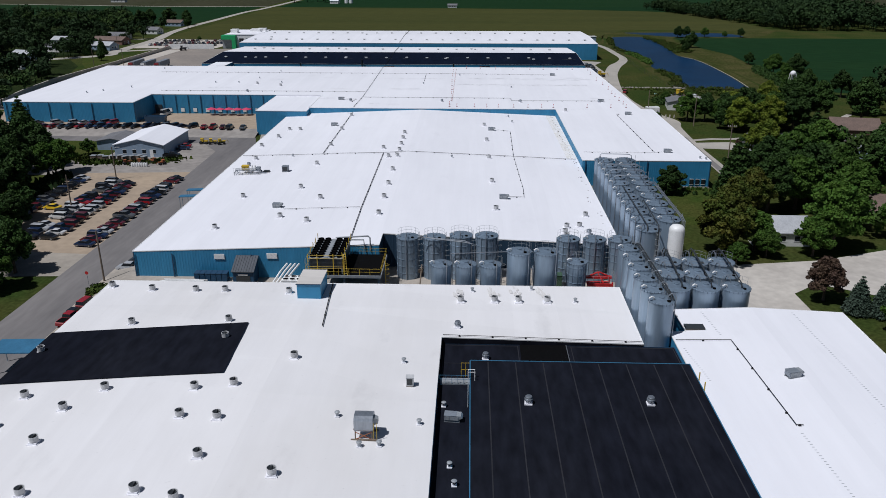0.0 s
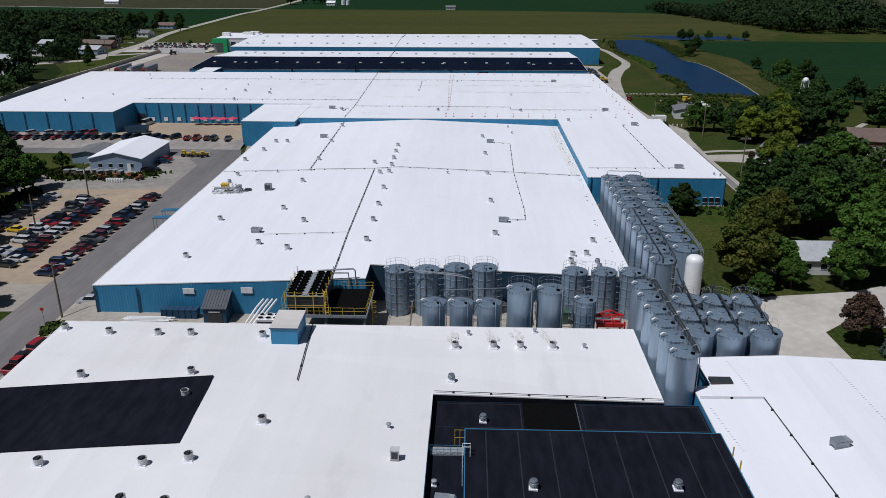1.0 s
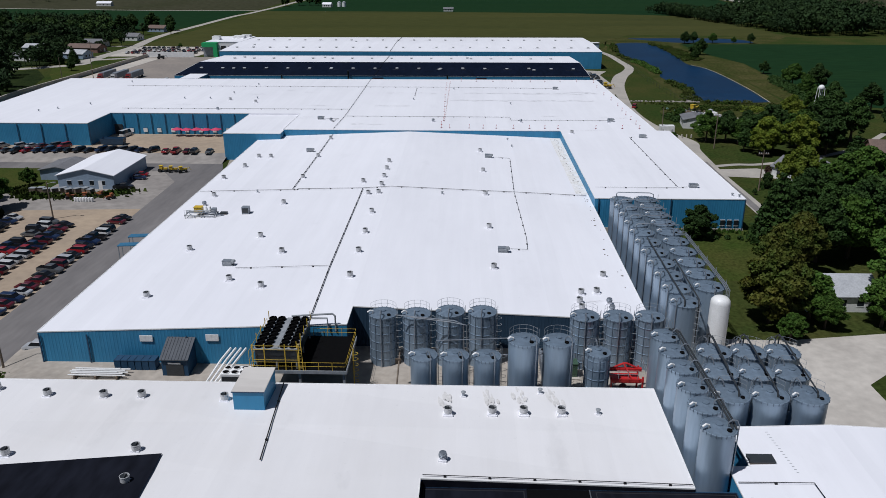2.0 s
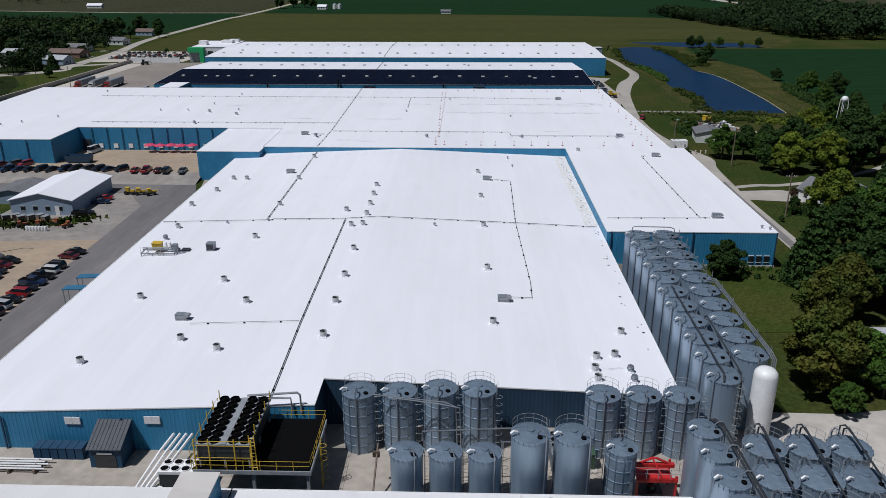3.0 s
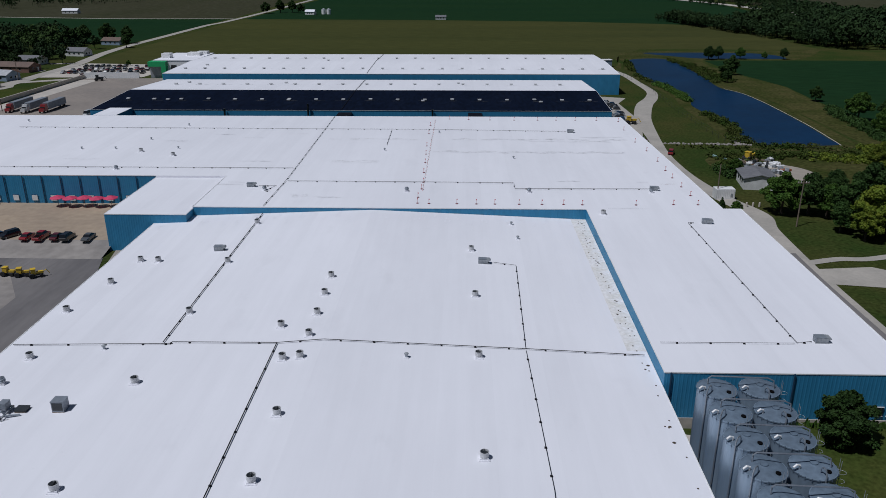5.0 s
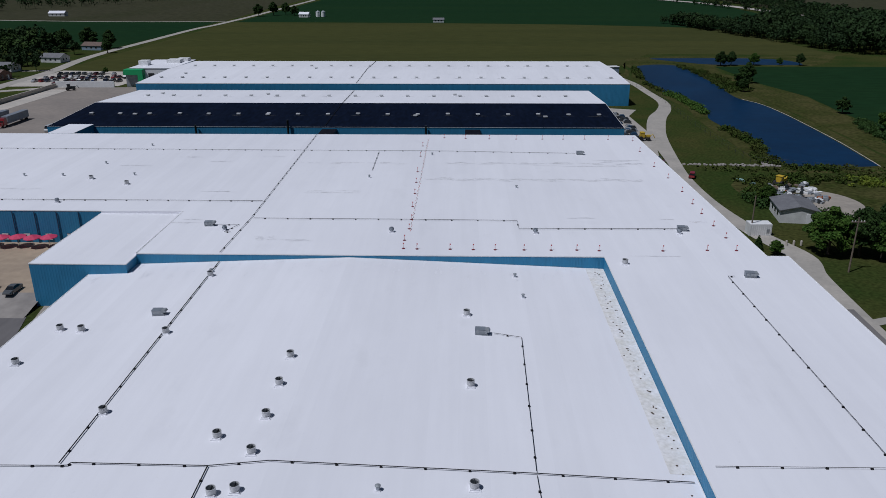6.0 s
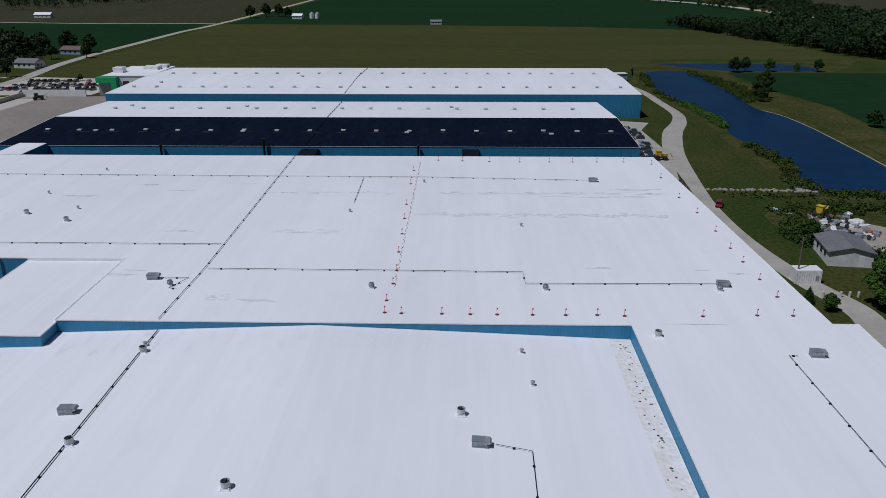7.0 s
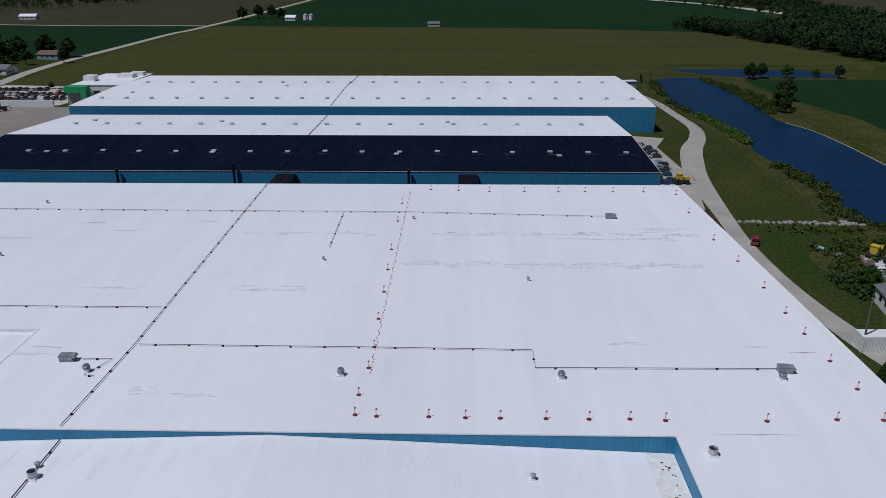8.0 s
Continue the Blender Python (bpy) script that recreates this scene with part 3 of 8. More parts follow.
def membrane(parent, outline, height, material, label, lift=0.012, cut=None):
    """A sheet of roofing laid on a roof, welded at its edges."""
    bm = bmesh.new()
    bm.faces.new([bm.verts.new((x, y, 0)) for x, y in outline])
    for y in cut or ():
        bmesh.ops.bisect_plane(bm, geom=bm.verts[:] + bm.edges[:] + bm.faces[:], plane_co=(0, y, 0), plane_no=(0, 1, 0))
    for v in bm.verts:
        v.co.z = height(v.co.x, v.co.y) + lift
    me = bpy.data.meshes.new("roof_membrane")
    bm.to_mesh(me)
    bm.free()
    me.materials.append(M[material])
    return part("roof_membrane", me, None, parent, label)


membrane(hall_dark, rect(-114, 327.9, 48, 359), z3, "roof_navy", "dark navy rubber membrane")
membrane(hall_front, [(-52.6, 72.6), (-27.3, 74.5), (-28.2, 88.1), (-52.6, 85.1)], zF, "roof_black", "black rubber patch", lift=0.22, cut=(78, 85.6))

# welded membrane seams: narrow raised laps along the roofs
def laps(parent, x0, x1, y0, y1, height, step, material, along='y', cut=None):
    lap = Mesh()
    if along == 'y':
        x = x0 + step / 2
        while x < x1:
            lap.add([(x, y0, height(x, y0) + 0.006), (x + 0.12, y0, height(x + 0.12, y0) + 0.014), (x + 0.12, y1, height(x + 0.12, y1) + 0.014), (x, y1, height(x, y1) + 0.006)], [(0, 1, 2, 3)])
            x += step
    else:
        y = y0 + step / 2
        while y < y1:
            xs = [x0, x1] if cut is None else [x0, cut, x1]
            for a, b in zip(xs, xs[1:]):
                lap.add([(a, y, height(a, y) + 0.006), (b, y, height(b, y) + 0.006), (b, y + 0.1, height(b, y + 0.1) + 0.014), (a, y + 0.1, height(a, y + 0.1) + 0.014)], [(0, 1, 2, 3)])
            y += step
    return part("membrane_seam", lap, M[material], parent)


M["seam"] = mat("grimy membrane lap", (0.775, 0.775, 0.815), (0.755, 0.755, 0.795), 0.3, 0.7, fine_amount=0.04)
M["seam_dark"] = mat("dusty rubber lap", (0.0120, 0.0126, 0.0175), (0.0090, 0.0098, 0.0150), 0.12, 0.8, fine_amount=0.3)
laps(hall_upper, 0.8, 24.4, 20, 75.2, lambda x, y: 8.0, 3.05, "seam_dark")

for x0, x1 in ((-2.9, 6.4), (6.9, 12.4), (12.9, 25.6)):
    for y0, y1 in ((76.4, 85.2),):
        edge = Mesh()
        for a, b, c, d in ((x0, y0, x1, y0 + 0.1), (x0, y1 - 0.1, x1, y1), (x0, y0 + 0.1, x0 + 0.1, y1 - 0.1), (x1 - 0.1, y0 + 0.1, x1, y1 - 0.1), (x0 + 0.1, 80.6, x1 - 0.1, 80.68)):
            edge.box(a, b, 4.7, c, d, 4.725)
        part("membrane_seam", edge, M["seam_dark"], hall_low)
part("roof_membrane", Mesh().box(6.6, 79.9, 4.7, 12.3, 85.3, 4.86), M["black"], hall_low, "newer black rubber patch")
part("flashing", Mesh().box(6.5, 79.8, 4.7, 12.4, 79.9, 4.9).box(12.3, 79.9, 4.7, 12.4, 85.3, 4.9), M["charcoal"], hall_low, "grey edge strip of the patch")

# black flashing up the step between the roofs, and a dusty strip of older membrane
part("flashing", Mesh().add([(-3.05, 85.46, 4.7), (22.0, 85.46, 4.7), (22.0, 85.46, zF(22, 85) - 0.05), (-3.05, 85.46, zF(-3, 85) - 0.05)], [(0, 1, 2, 3)]).add(
    [(-3.06, -40, 4.7), (-3.06, 85.46, 4.7), (-3.06, 85.46, zF(-3, 85) - 0.05), (-3.06, -40, zF(-3, 85) - 0.05)], [(0, 1, 2, 3)]), M["roof_black"], hall_low, "black rubber flashing")
M["roof_dusty"] = mat("dusty grey cap sheet", (0.62, 0.59, 0.555), (0.52, 0.49, 0.46), 0.12, 0.7, fine=0.8, fine_amount=0.04, stretch=(0.4, 1.5, 1))

rows = Mesh()
for x0, y0, x1, y1 in ((43.4, 94.0, 44.6, 60.0), (33.6, 66.0, 35.4, 40.0), (31.4, 94.0, 32.0, 87.0), (26.6, 84.0, 27.6, 76.0)):
    n = int(abs(y1 - y0) / 0.45)
    for k in range(n):
        x, y = x0 + (x1 - x0) * k / n, y0 + (y1 - y0) * k / n
        rows.box(x - 0.12, y - 0.03, zG(x, y) - 0.02, x + 0.12, y + 0.03, zG(x, y) + 0.015)
tagged(part("fastener_rows", rows, M["dull_steel"], hall_side, "rows of grey fastener plates"), kind="stuff")

# ---------------------------------------------------------------- roof equipment
def exhaust_fan():
    f = thing("roof_fan", "grey steel upblast exhaust fan on a roof curb", "roof fan", group="roof exhaust fans")
    part("curb", Mesh().box(-0.62, -0.62, -0.12, 0.62, 0.62, 0.1).box(-0.48, -0.48, 0.1, 0.48, 0.48, 0.3), M["roof_white"], f)
    part("housing", Mesh().lathe([(0.4, 0.28), (0.5, 0.36), (0.5, 1.02), (0.53, 1.04), (0.53, 1.1), (0.47, 1.1), (0.46, 0.8)], 18, top=False), M["vent_shell"], f, smooth=True)
    part("damper", Mesh().lathe([(0.465, 0.8), (0.465, 0.84)], 18).box(-0.03, -0.46, 0.84, 0.03, 0.46, 1.06).add(
        [(-0.02, -0.4, 0.88), (-0.02, 0.4, 0.88), (-0.36, 0.28, 1.06), (-0.36, -0.28, 1.06)], [(0, 1, 2, 3)]), M["dark_steel"], f, "dark louvre flaps")
    for o in f.children:
        o.data.transform(Matrix.Diagonal((0.86, 0.86, 0.74, 1)))
    return f


def small_vent():
    f = thing("roof_vent", "small galvanised round roof vent", "roof vent", group="small roof vents")
    part("curb", Mesh().box(-0.3, -0.3, -0.12, 0.3, 0.3, 0.12), M["roof_white"], f)
    part("stack", Mesh().lathe([(0.2, 0.1), (0.2, 0.55)], 12), M["steel"], f, smooth=True)
    part("cap", Mesh().lathe([(0.2, 0.55), (0.32, 0.6), (0.32, 0.7), (0.12, 0.8)], 12), M["dull_steel"], f, smooth=True)
    for o in f.children:
        o.data.transform(Matrix.Diagonal((0.85, 0.85, 0.8, 1)))
    return f


def turbine_vent():
    f = thing("roof_vent", "shiny ribbed turbine roof vent on a square curb", "roof vent", group="turbine vents")
    part("curb", Mesh().box(-0.55, -0.55, -0.12, 0.55, 0.55, 0.2).box(-0.4, -0.4, 0.2, 0.4, 0.4, 0.45), M["roof_white"], f)
    part("drum", Mesh().lathe([(0.38, 0.45), (0.55, 0.6), (0.58, 0.75), (0.52, 0.78), (0.6, 0.9), (0.55, 1.0), (0.5, 1.02), (0.5, 1.25), (0.45, 1.32), (0.1, 1.38)], 18), M["steel"], f, smooth=True)
    for o in f.children:
        o.data.transform(Matrix.Diagonal((0.72, 0.72, 0.66, 1)))
    return f


def gravity_vent():
    f = thing("roof_vent", "pale grey hooded gravity vent on the roof", "roof vent", group="hooded roof vents")
    part("curb", Mesh().box(-0.45, -0.45, -0.12, 0.45, 0.45, 0.3), M["dull_steel"], f)
    part("hood", Mesh().add([(-0.75, -0.6, 0.3), (0.75, -0.6, 0.3), (0.75, 0.6, 0.3), (-0.75, 0.6, 0.3), (-0.72, -0.55, 0.62), (0.72, -0.55, 0.62), (0.72, 0.55, 0.62), (-0.72, 0.55, 0.62),
                             (-0.5, 0, 0.74), (0.5, 0, 0.74)],
                            [(0, 3, 2, 1), (0, 1, 5, 4), (1, 2, 6, 5), (2, 3, 7, 6), (3, 0, 4, 7), (4, 5, 9, 8), (6, 7, 8, 9), (5, 6, 9), (7, 4, 8)]), M["vent_shell"], f)
    for o in f.children:
        o.data.transform(Matrix.Diagonal((0.8, 0.8, 0.8, 1)))
    return f


def air_handler(long=2.2):
    f = thing("roof_air_handler", "grey sheet-metal make-up air unit with a hood", "air handler", group="make-up air units")
    part("rail", Mesh().box(-long / 2, -0.55, -0.1, long / 2 - 0.3, -0.4, 0.4), M["dull_steel"], f)
    part("rail", Mesh().box(-long / 2, 0.4, -0.1, long / 2 - 0.3, 0.55, 0.4), M["dull_steel"], f)
    part("cabinet", Mesh().box(-long / 2, -0.62, 0.4, long / 2 - 0.7, 0.62, 1.35).box(-long / 2 - 0.03, -0.66, 1.35, long / 2 - 0.7, 0.66, 1.4), M["unit_grey"], f)
    x = long / 2 - 0.7
    part("hood", Mesh().add([(x, -0.6, 0.5), (x, 0.6, 0.5), (x, 0.6, 1.38), (x, -0.6, 1.38), (x + 0.75, -0.6, 0.95), (x + 0.75, 0.6, 0.95), (x + 0.55, 0.6, 1.36), (x + 0.55, -0.6, 1.36)],
                            [(3, 2, 6, 7), (7, 6, 5, 4), (0, 3, 7, 4), (2, 1, 5, 6), (0, 4, 5, 1)]), M["dull_steel"], f)
    for s in (-0.8, -0.1, 0.5):
        part("access_panel", Mesh().box(s * long / 2.6 - 0.25, -0.645, 0.5, s * long / 2.6 + 0.25, -0.62, 1.25), M["dull_steel"], f)
    for o in f.children:
        o.data.transform(Matrix.Diagonal((0.85, 0.75, 0.6, 1)))
    return f


M["vent_shell"] = mat("weathered vent steel", (0.58, 0.58, 0.59), (0.42, 0.43, 0.44), 1.5, 0.5, metal=0.1, fine_amount=0.12, world_space=False, random_tint=0.12)
M["unit_grey"] = mat("grey-blue enamelled sheet", (0.25, 0.28, 0.32), (0.20, 0.22, 0.25), 1.2, 0.5, metal=0.2, fine_amount=0.1)


def scatter(maker, places, height, turn=0.0):
    """One of a kind at each place on a roof."""
    first = None
    for k, (x, y) in enumerate(places):
        m = spot(x, y, height(x, y), turn + (k * 37 % 11) - 5)
        if first is None:
            first = maker()
            first.matrix_basis = m
        else:
            copy_thing(first, m)
    return first


FANS_FRONT = [(-51.5, 100.2), (-45.2, 99.1), (-38.8, 98.9), (-34.6, 99.0), (-25.3, 98.6), (-43.5, 88.0), (-31.0, 88.8), (-29.9, 83.7), (-51.4, 80.3), (-20.1, 78.4), (-25.3, 71.8), (-29.4, 71.1), (-39.4, 71.3), (-47.6, 69.9), (-42.1, 67.4), (-29.1, 65.7), (-25.1, 65.3), (-42.0, 61.5), (-24.9, 58.9), (-17.4, 56.6), (-28.9, 54.0), (-39.0, 53.7), (-25.0, 52.9), (-47.7, 64.3), (-0.9, 96.7), (3.8, 97.0), (7.1, 97.1), (11.1, 97.2)]
FANS_MAIN = [(-44.0, 124.1), (-33.8, 129.4), (-28.4, 126.6), (-16.0, 129.5), (-44.2, 142.5), (-28.5, 140.2), (-16.1, 139.5), (-33.9, 147.9), (-16.2, 148.6), (-16.4, 159.5), (-34.2, 166.6),
             (-49.8, 173.1), (4.8, 153.6), (5.1, 135.1), (21.4, 133.9), (19.5, 127.7), (17.2, 127.0), (16.6, 124.1), (16.6, 121.9)]
FANS_MAIN_FAR = [(-49.0, 205.1), (-46.0, 204.7), (-49.9, 196.1), (-51.9, 186.5), (-34.2, 184.9), (-34.4, 203.4), (-34.6, 222.4), (-16.8, 196.2), (-16.7, 189.9), (-16.6, 183.5), (-16.5, 177.3),
                 (-20.6, 180.0), (-18.5, 171.3), (-16.5, 171.7), (4.0, 209.4), (4.4, 191.2), (4.6, 173.5)]
scatter(exhaust_fan, FANS_FRONT, zF)
scatter(exhaust_fan, FANS_MAIN, z1)
scatter(exhaust_fan, FANS_MAIN_FAR, z1)
scatter(exhaust_fan, [(28.1, 225.5), (-66.0, 267.6), (-75.2, 271.5)], z2)
scatter(small_vent, [(-13.1, 66.4), (-4.7, 65.8), (-10.2, 61.5), (-8.3, 61.8), (0.7, 100.4), (9.2, 101.3), (15.0, 97.4), (-7.3, 78.5)], zF)
scatter(small_vent, [(-35.0, 224.0), (11.3, 223.5), (12.0, 216.0), (-41.5, 175.0), (-4.0, 172.6)], z1)
scatter(small_vent, [(-16.5, 273.8), (14.2, 266.4), (-3.9, 293.8), (-82.5, 274.0), (-90.8, 273.8), (-67.3, 274.8), (-77.7, 284.4), (-73.9, 302.1), (-121.8, 306.9), (-123.4, 255.7), (-127.2, 251.8), (-116.8, 263.1)], z2)
scatter(turbine_vent, [(-37.4, 239.7), (-8.7, 239.4), (15.7, 239.2), (39.9, 239.4), (-74.2, 255.0)], z2)
scatter(turbine_vent, [(20.7, 124.2), (20.7, 122.0), (-49.8, 167.1)], z1)
scatter(turbine_vent, [(-1.2, 88.6)], zF)
scatter(turbine_vent, [(6.3, 66.9), (18.6, 67.2)], lambda x, y: 8.0)
scatter(turbine_vent, [(2.3, 81.8)], lambda x, y: 4.7)
scatter(small_vent, [(-2.4, 71.2), (-1.5, 60.7), (-1.0, 58.0)], lambda x, y: 4.7)
scatter(gravity_vent, [(-108 + 8.9 * k, 342.6 if k % 3 else 343.2) for k in range(18)] + [(-94.4, 342.0), (-54.6, 341.8), (-10.7, 340.9), (27.3, 339.9)], z3)
scatter(gravity_vent, [(-104 + 8.85 * k, 376.4) for k in range(17)] + [(-101, 382), (-64, 381), (0.5, 380)], z3)
scatter(gravity_vent, [(-114.4 + 8.3 * k, 416.6) for k in range(22)] + [(-108, 426), (-58, 440)], z4)
scatter(gravity_vent, [(-112.2 + 8.4 * k, 450.4) for k in range(21)], z4)
scatter(air_handler, [(-35.6, 135.4), (6.9, 142.3), (-37.3, 209.1), (6.0, 204.1)], z1)
scatter(air_handler, [(45.5, 220.8), (46.3, 176.5), (-40.6, 242.1), (40.9, 241.0), (31.1, 294.8)], z2)
scatter(air_handler, [(37.0, 77.0)], zG, 20)
scatter(air_handler, [(-1.3, 68.6)], lambda x, y: 4.7)
scatter(small_vent, [(52.2, 171.0), (53.3, 170.2)], z2)


def condenser_box(name, x, y, z, w, d, h, material, label):
    f = thing(name, label, "roof unit", spot(x, y, z))
    part("casing", Mesh().box(-w / 2, -d / 2, 0.08, w / 2, d / 2, h).box(-w / 2 - 0.04, -d / 2 - 0.04, h, w / 2 + 0.04, d / 2 + 0.04, h + 0.05), material, f)
    part("grille", Mesh().box(-w / 2 + 0.1, -d / 2 - 0.02, 0.25, w / 2 - 0.1, -d / 2, h - 0.12), M["dark_steel"], f, "dark grille")
    part("skid", Mesh().box(-w / 2, -d / 2, -0.1, w / 2, -d / 2 + 0.12, 0.08).box(-w / 2, d / 2 - 0.12, -0.1, w / 2, d / 2, 0.08), M["wood"], f)
    return f


condenser_box("roof_condenser", -40.1, 161.4, z1(-40.1, 161.4), 1.3, 1.2, 1.25, M["unit_grey"], "grey boxed condenser with a dark grille")
condenser_box("roof_hatch", -44.3, 161.4, z1(-44.3, 161.4), 1.2, 1.0, 0.3, M["dark_steel"], "low dark roof hatch")
condenser_box("roof_hatch", 29.2, 89.4, zG(29.2, 89.4), 2.4, 1.2, 0.25, M["dark_steel"], "low dark framed roof hatch")
condenser_box("roof_condenser", -6.2, 73.3, zF(-6.2, 73.3), 0.8, 0.7, 1.1, M["vent_shell"], "small grey fan box on a stand")


def dust_collector(x, y, z):
    """Rounded steel housing on a braced timber stand."""
    f = thing("dust_collector", "grey steel dust collector on a braced stand", "dust collector", spot(x, y, z))
    for sx in (-1.1, 1.1):
        for sy in (-1.0, 1.0):
            part("leg", Mesh().box(sx - 0.07, sy - 0.07, -0.1, sx + 0.07, sy + 0.07, 1.3), M["wood"], f)
    part("brace", Mesh().tube([(-1.1, -1.05, 0.1), (1.1, -1.05, 1.2)], 0.05).tube([(1.1, -1.05, 0.1), (-1.1, -1.05, 1.2)], 0.05), M["orange"], f, "rusty cross brace")
    part("skid", Mesh().box(-1.7, -1.25, -0.02, 1.7, -1.05, 0.18).box(-1.7, 1.05, -0.02, 1.7, 1.25, 0.18), M["wood"], f)
    prof = [(-1.0, 1.3), (1.0, 1.3), (1.15, 1.6), (1.15, 2.9), (0.95, 3.2), (0.5, 3.35), (-0.5, 3.35), (-0.95, 3.2), (-1.15, 2.9), (-1.15, 1.6)]
    n = len(prof)
    part("housing", Mesh().add([(-1.25, a, b) for a, b in prof] + [(1.25, a, b) for a, b in prof],
                               [tuple(range(n)), tuple(reversed(range(n, 2 * n)))] + [(i, n + i, n + (i + 1) % n, (i + 1) % n) for i in range(n)]), M["steel"], f)
    part("duct", Mesh().add([(1.25, -0.5, 1.9), (1.25, 0.5, 1.9), (1.25, 0.5, 3.0), (1.25, -0.5, 3.0), (1.85, -0.35, 2.1), (1.85, 0.35, 2.1), (1.85, 0.35, 2.8), (1.85, -0.35, 2.8)],
                            [(0, 1, 5, 4), (1, 2, 6, 5), (2, 3, 7, 6), (3, 0, 4, 7), (4, 5, 6, 7)]), M["dull_steel"], f)
    part("ladder", Mesh().box(1.3, -1.1, 0.1, 1.36, -1.04, 2.6).box(1.7, -1.1, 0.1, 1.76, -1.04, 2.6), M["yellow"], f)
    return f


put(dust_collector(0, 0, 0), -9.9, 63.4, zF(-9.9, 63.4), 0, 0.74)


def skid_plant(x, y, z):
    """Chiller skid with a yellow engine box, pumps and pipes."""
    f = thing("roof_chiller_skid", "chiller skid with a yellow box and grey pipes", "roof plant", spot(x, y, z))
    part("frame", Mesh().box(-2.8, -1.3, 0.35, 2.8, -1.18, 0.5).box(-2.8, 1.18, 0.35, 2.8, 1.3, 0.5).box(-2.8, -1.3, 0.35, -2.68, 1.3, 0.5).box(2.68, -1.3, 0.35, 2.8, 1.3, 0.5).box(-0.06, -1.3, 0.35, 0.06, 1.3, 0.5), M["dull_steel"], f)
    for sx in (-2.7, -0.9, 0.9, 2.7):
        for sy in (-1.24, 1.24):
            part("leg", Mesh().box(sx - 0.06, sy - 0.06, -0.1, sx + 0.06, sy + 0.06, 0.4), M["dull_steel"], f)
    part("engine_box", Mesh().box(-1.4, 0.1, 0.5, 0.0, 1.3, 1.55).box(-1.48, 0.02, 1.55, 0.08, 1.38, 1.63), M["yellow"], f, "yellow engine box")
    for sx in (0.8, 1.5):
        part("pump", Mesh().lathe([(0.3, 0.5), (0.3, 1.2), (0.2, 1.35), (0.2, 1.7), (0.1, 1.75)], 12, sx, 0.5), M["white_trim"], f, smooth=True)
    part("condenser", Mesh().box(1.8, 0.1, 0.5, 2.6, 1.1, 1.35), M["unit_grey"], f)
    part("pipe", Mesh().tube([(-2.6, -0.6, 0.9), (2.6, -0.6, 0.9), (2.9, -0.6, 0.4), (4.2, -0.2, 0.3)], 0.12, 8), M["steel"], f, smooth=True)
    part("pipe", Mesh().tube([(-2.4, -1.0, 0.6), (-2.4, -1.0, 1.3), (1.8, -1.0, 1.3), (1.8, 0.1, 1.1)], 0.09, 8), M["dull_steel"], f, smooth=True)
    part("handrail", Mesh().tube([(-2.75, -1.25, 0.5), (-2.75, -1.25, 1.5), (-1.5, -1.25, 1.5), (-1.5, -1.25, 0.5)], 0.03).tube([(-0.2, -1.25, 0.5), (-0.2, -1.25, 1.5), (2.75, -1.25, 1.5), (2.75, -1.25, 0.5)], 0.03), M["dull_steel"], f)
    return f


skid_plant(-48.2, 160.6, z1(-48.2, 160.6))


M["pipe_black"] = mat("black painted gas pipe", (0.014, 0.014, 0.016), None, 1.0, 0.7, fine_amount=0.2, spec=0.15)
BLOCK = Mesh().box(-0.12, -0.09, -0.06, 0.12, 0.09, 0.16).data("support_block", M["pipe_black"])


def roof_pipe(points, height, radius, label, double=0.0, step=4.0):
    """A pipe on small blocks along a line over the roof."""
    f = thing("roof_pipe", label, "roof pipe")
    lift = 0.2
    radius *= 0.6
    double *= 0.12
    pts = [(x, y, height(x, y) + lift) for x, y in points]
    part("pipe", Mesh().tube(pts, radius, 6), M["pipe_black"], f)
    if double:
        part("pipe", Mesh().tube([(x + double, y + (0 if abs(points[0][0] - points[-1][0]) < abs(points[0][1] - points[-1][1]) else double), z) for x, y, z in pts], radius, 6), M["pipe_black"], f)
    for (x0, y0, a), (x1, y1, b) in zip(pts, pts[1:]):
        d = math.hypot(x1 - x0, y1 - y0)
        for k in range(max(1, int(d / step))):
            t = (k + 0.5) / max(1, int(d / step))
            x, y = x0 + (x1 - x0) * t, y0 + (y1 - y0) * t
            place = part("support_block", BLOCK, None, f)
            place.location = (x + double / 2, y, height(x, y))
    return f


LBL = "dark gas pipe on blocks along the white roof"
roof_pipe([(-19.2, 114.6), (-19.7, 133.4), (-20.1, 175.3)], z1, 0.07, LBL, 0.4)
roof_pipe([(-53.9, 176.6), (-34.6, 175.8)], z1, 0.06, LBL)
roof_pipe([(-34.6, 175.8), (-33.6, 175.8), (-33.4, 176.2), (-20.1, 175.3), (-14.4, 175.9), (10.4, 175.9), (24.9, 175.7)], z1, 0.07, LBL)
roof_pipe([(-34.6, 176.2), (-35.0, 228.2)], z1, 0.07, LBL, 0.4)
roof_pipe([(-34.2, 133.8), (-19.9, 133.8)], z1, 0.04, LBL)
roof_pipe([(8.0, 143.4), (10.8, 143.5), (11.0, 149.1), (10.4, 175.6)], z1, 0.05, LBL)
roof_pipe([(10.4, 176.2), (10.9, 203.4), (7.4, 204.2)], z1, 0.05, LBL)
roof_pipe([(-35.0, 228.8), (-34.5, 246.1), (-35.2, 315.6)], z2, 0.07, LBL)
roof_pipe([(-34.0, 245.9), (-5.5, 245.7), (13.0, 245.4), (13.0, 241.2), (40.2, 241.5)], z2, 0.06, LBL)
roof_pipe([(-104, 256.4), (-35.0, 256.3)], z2, 0.06, LBL)
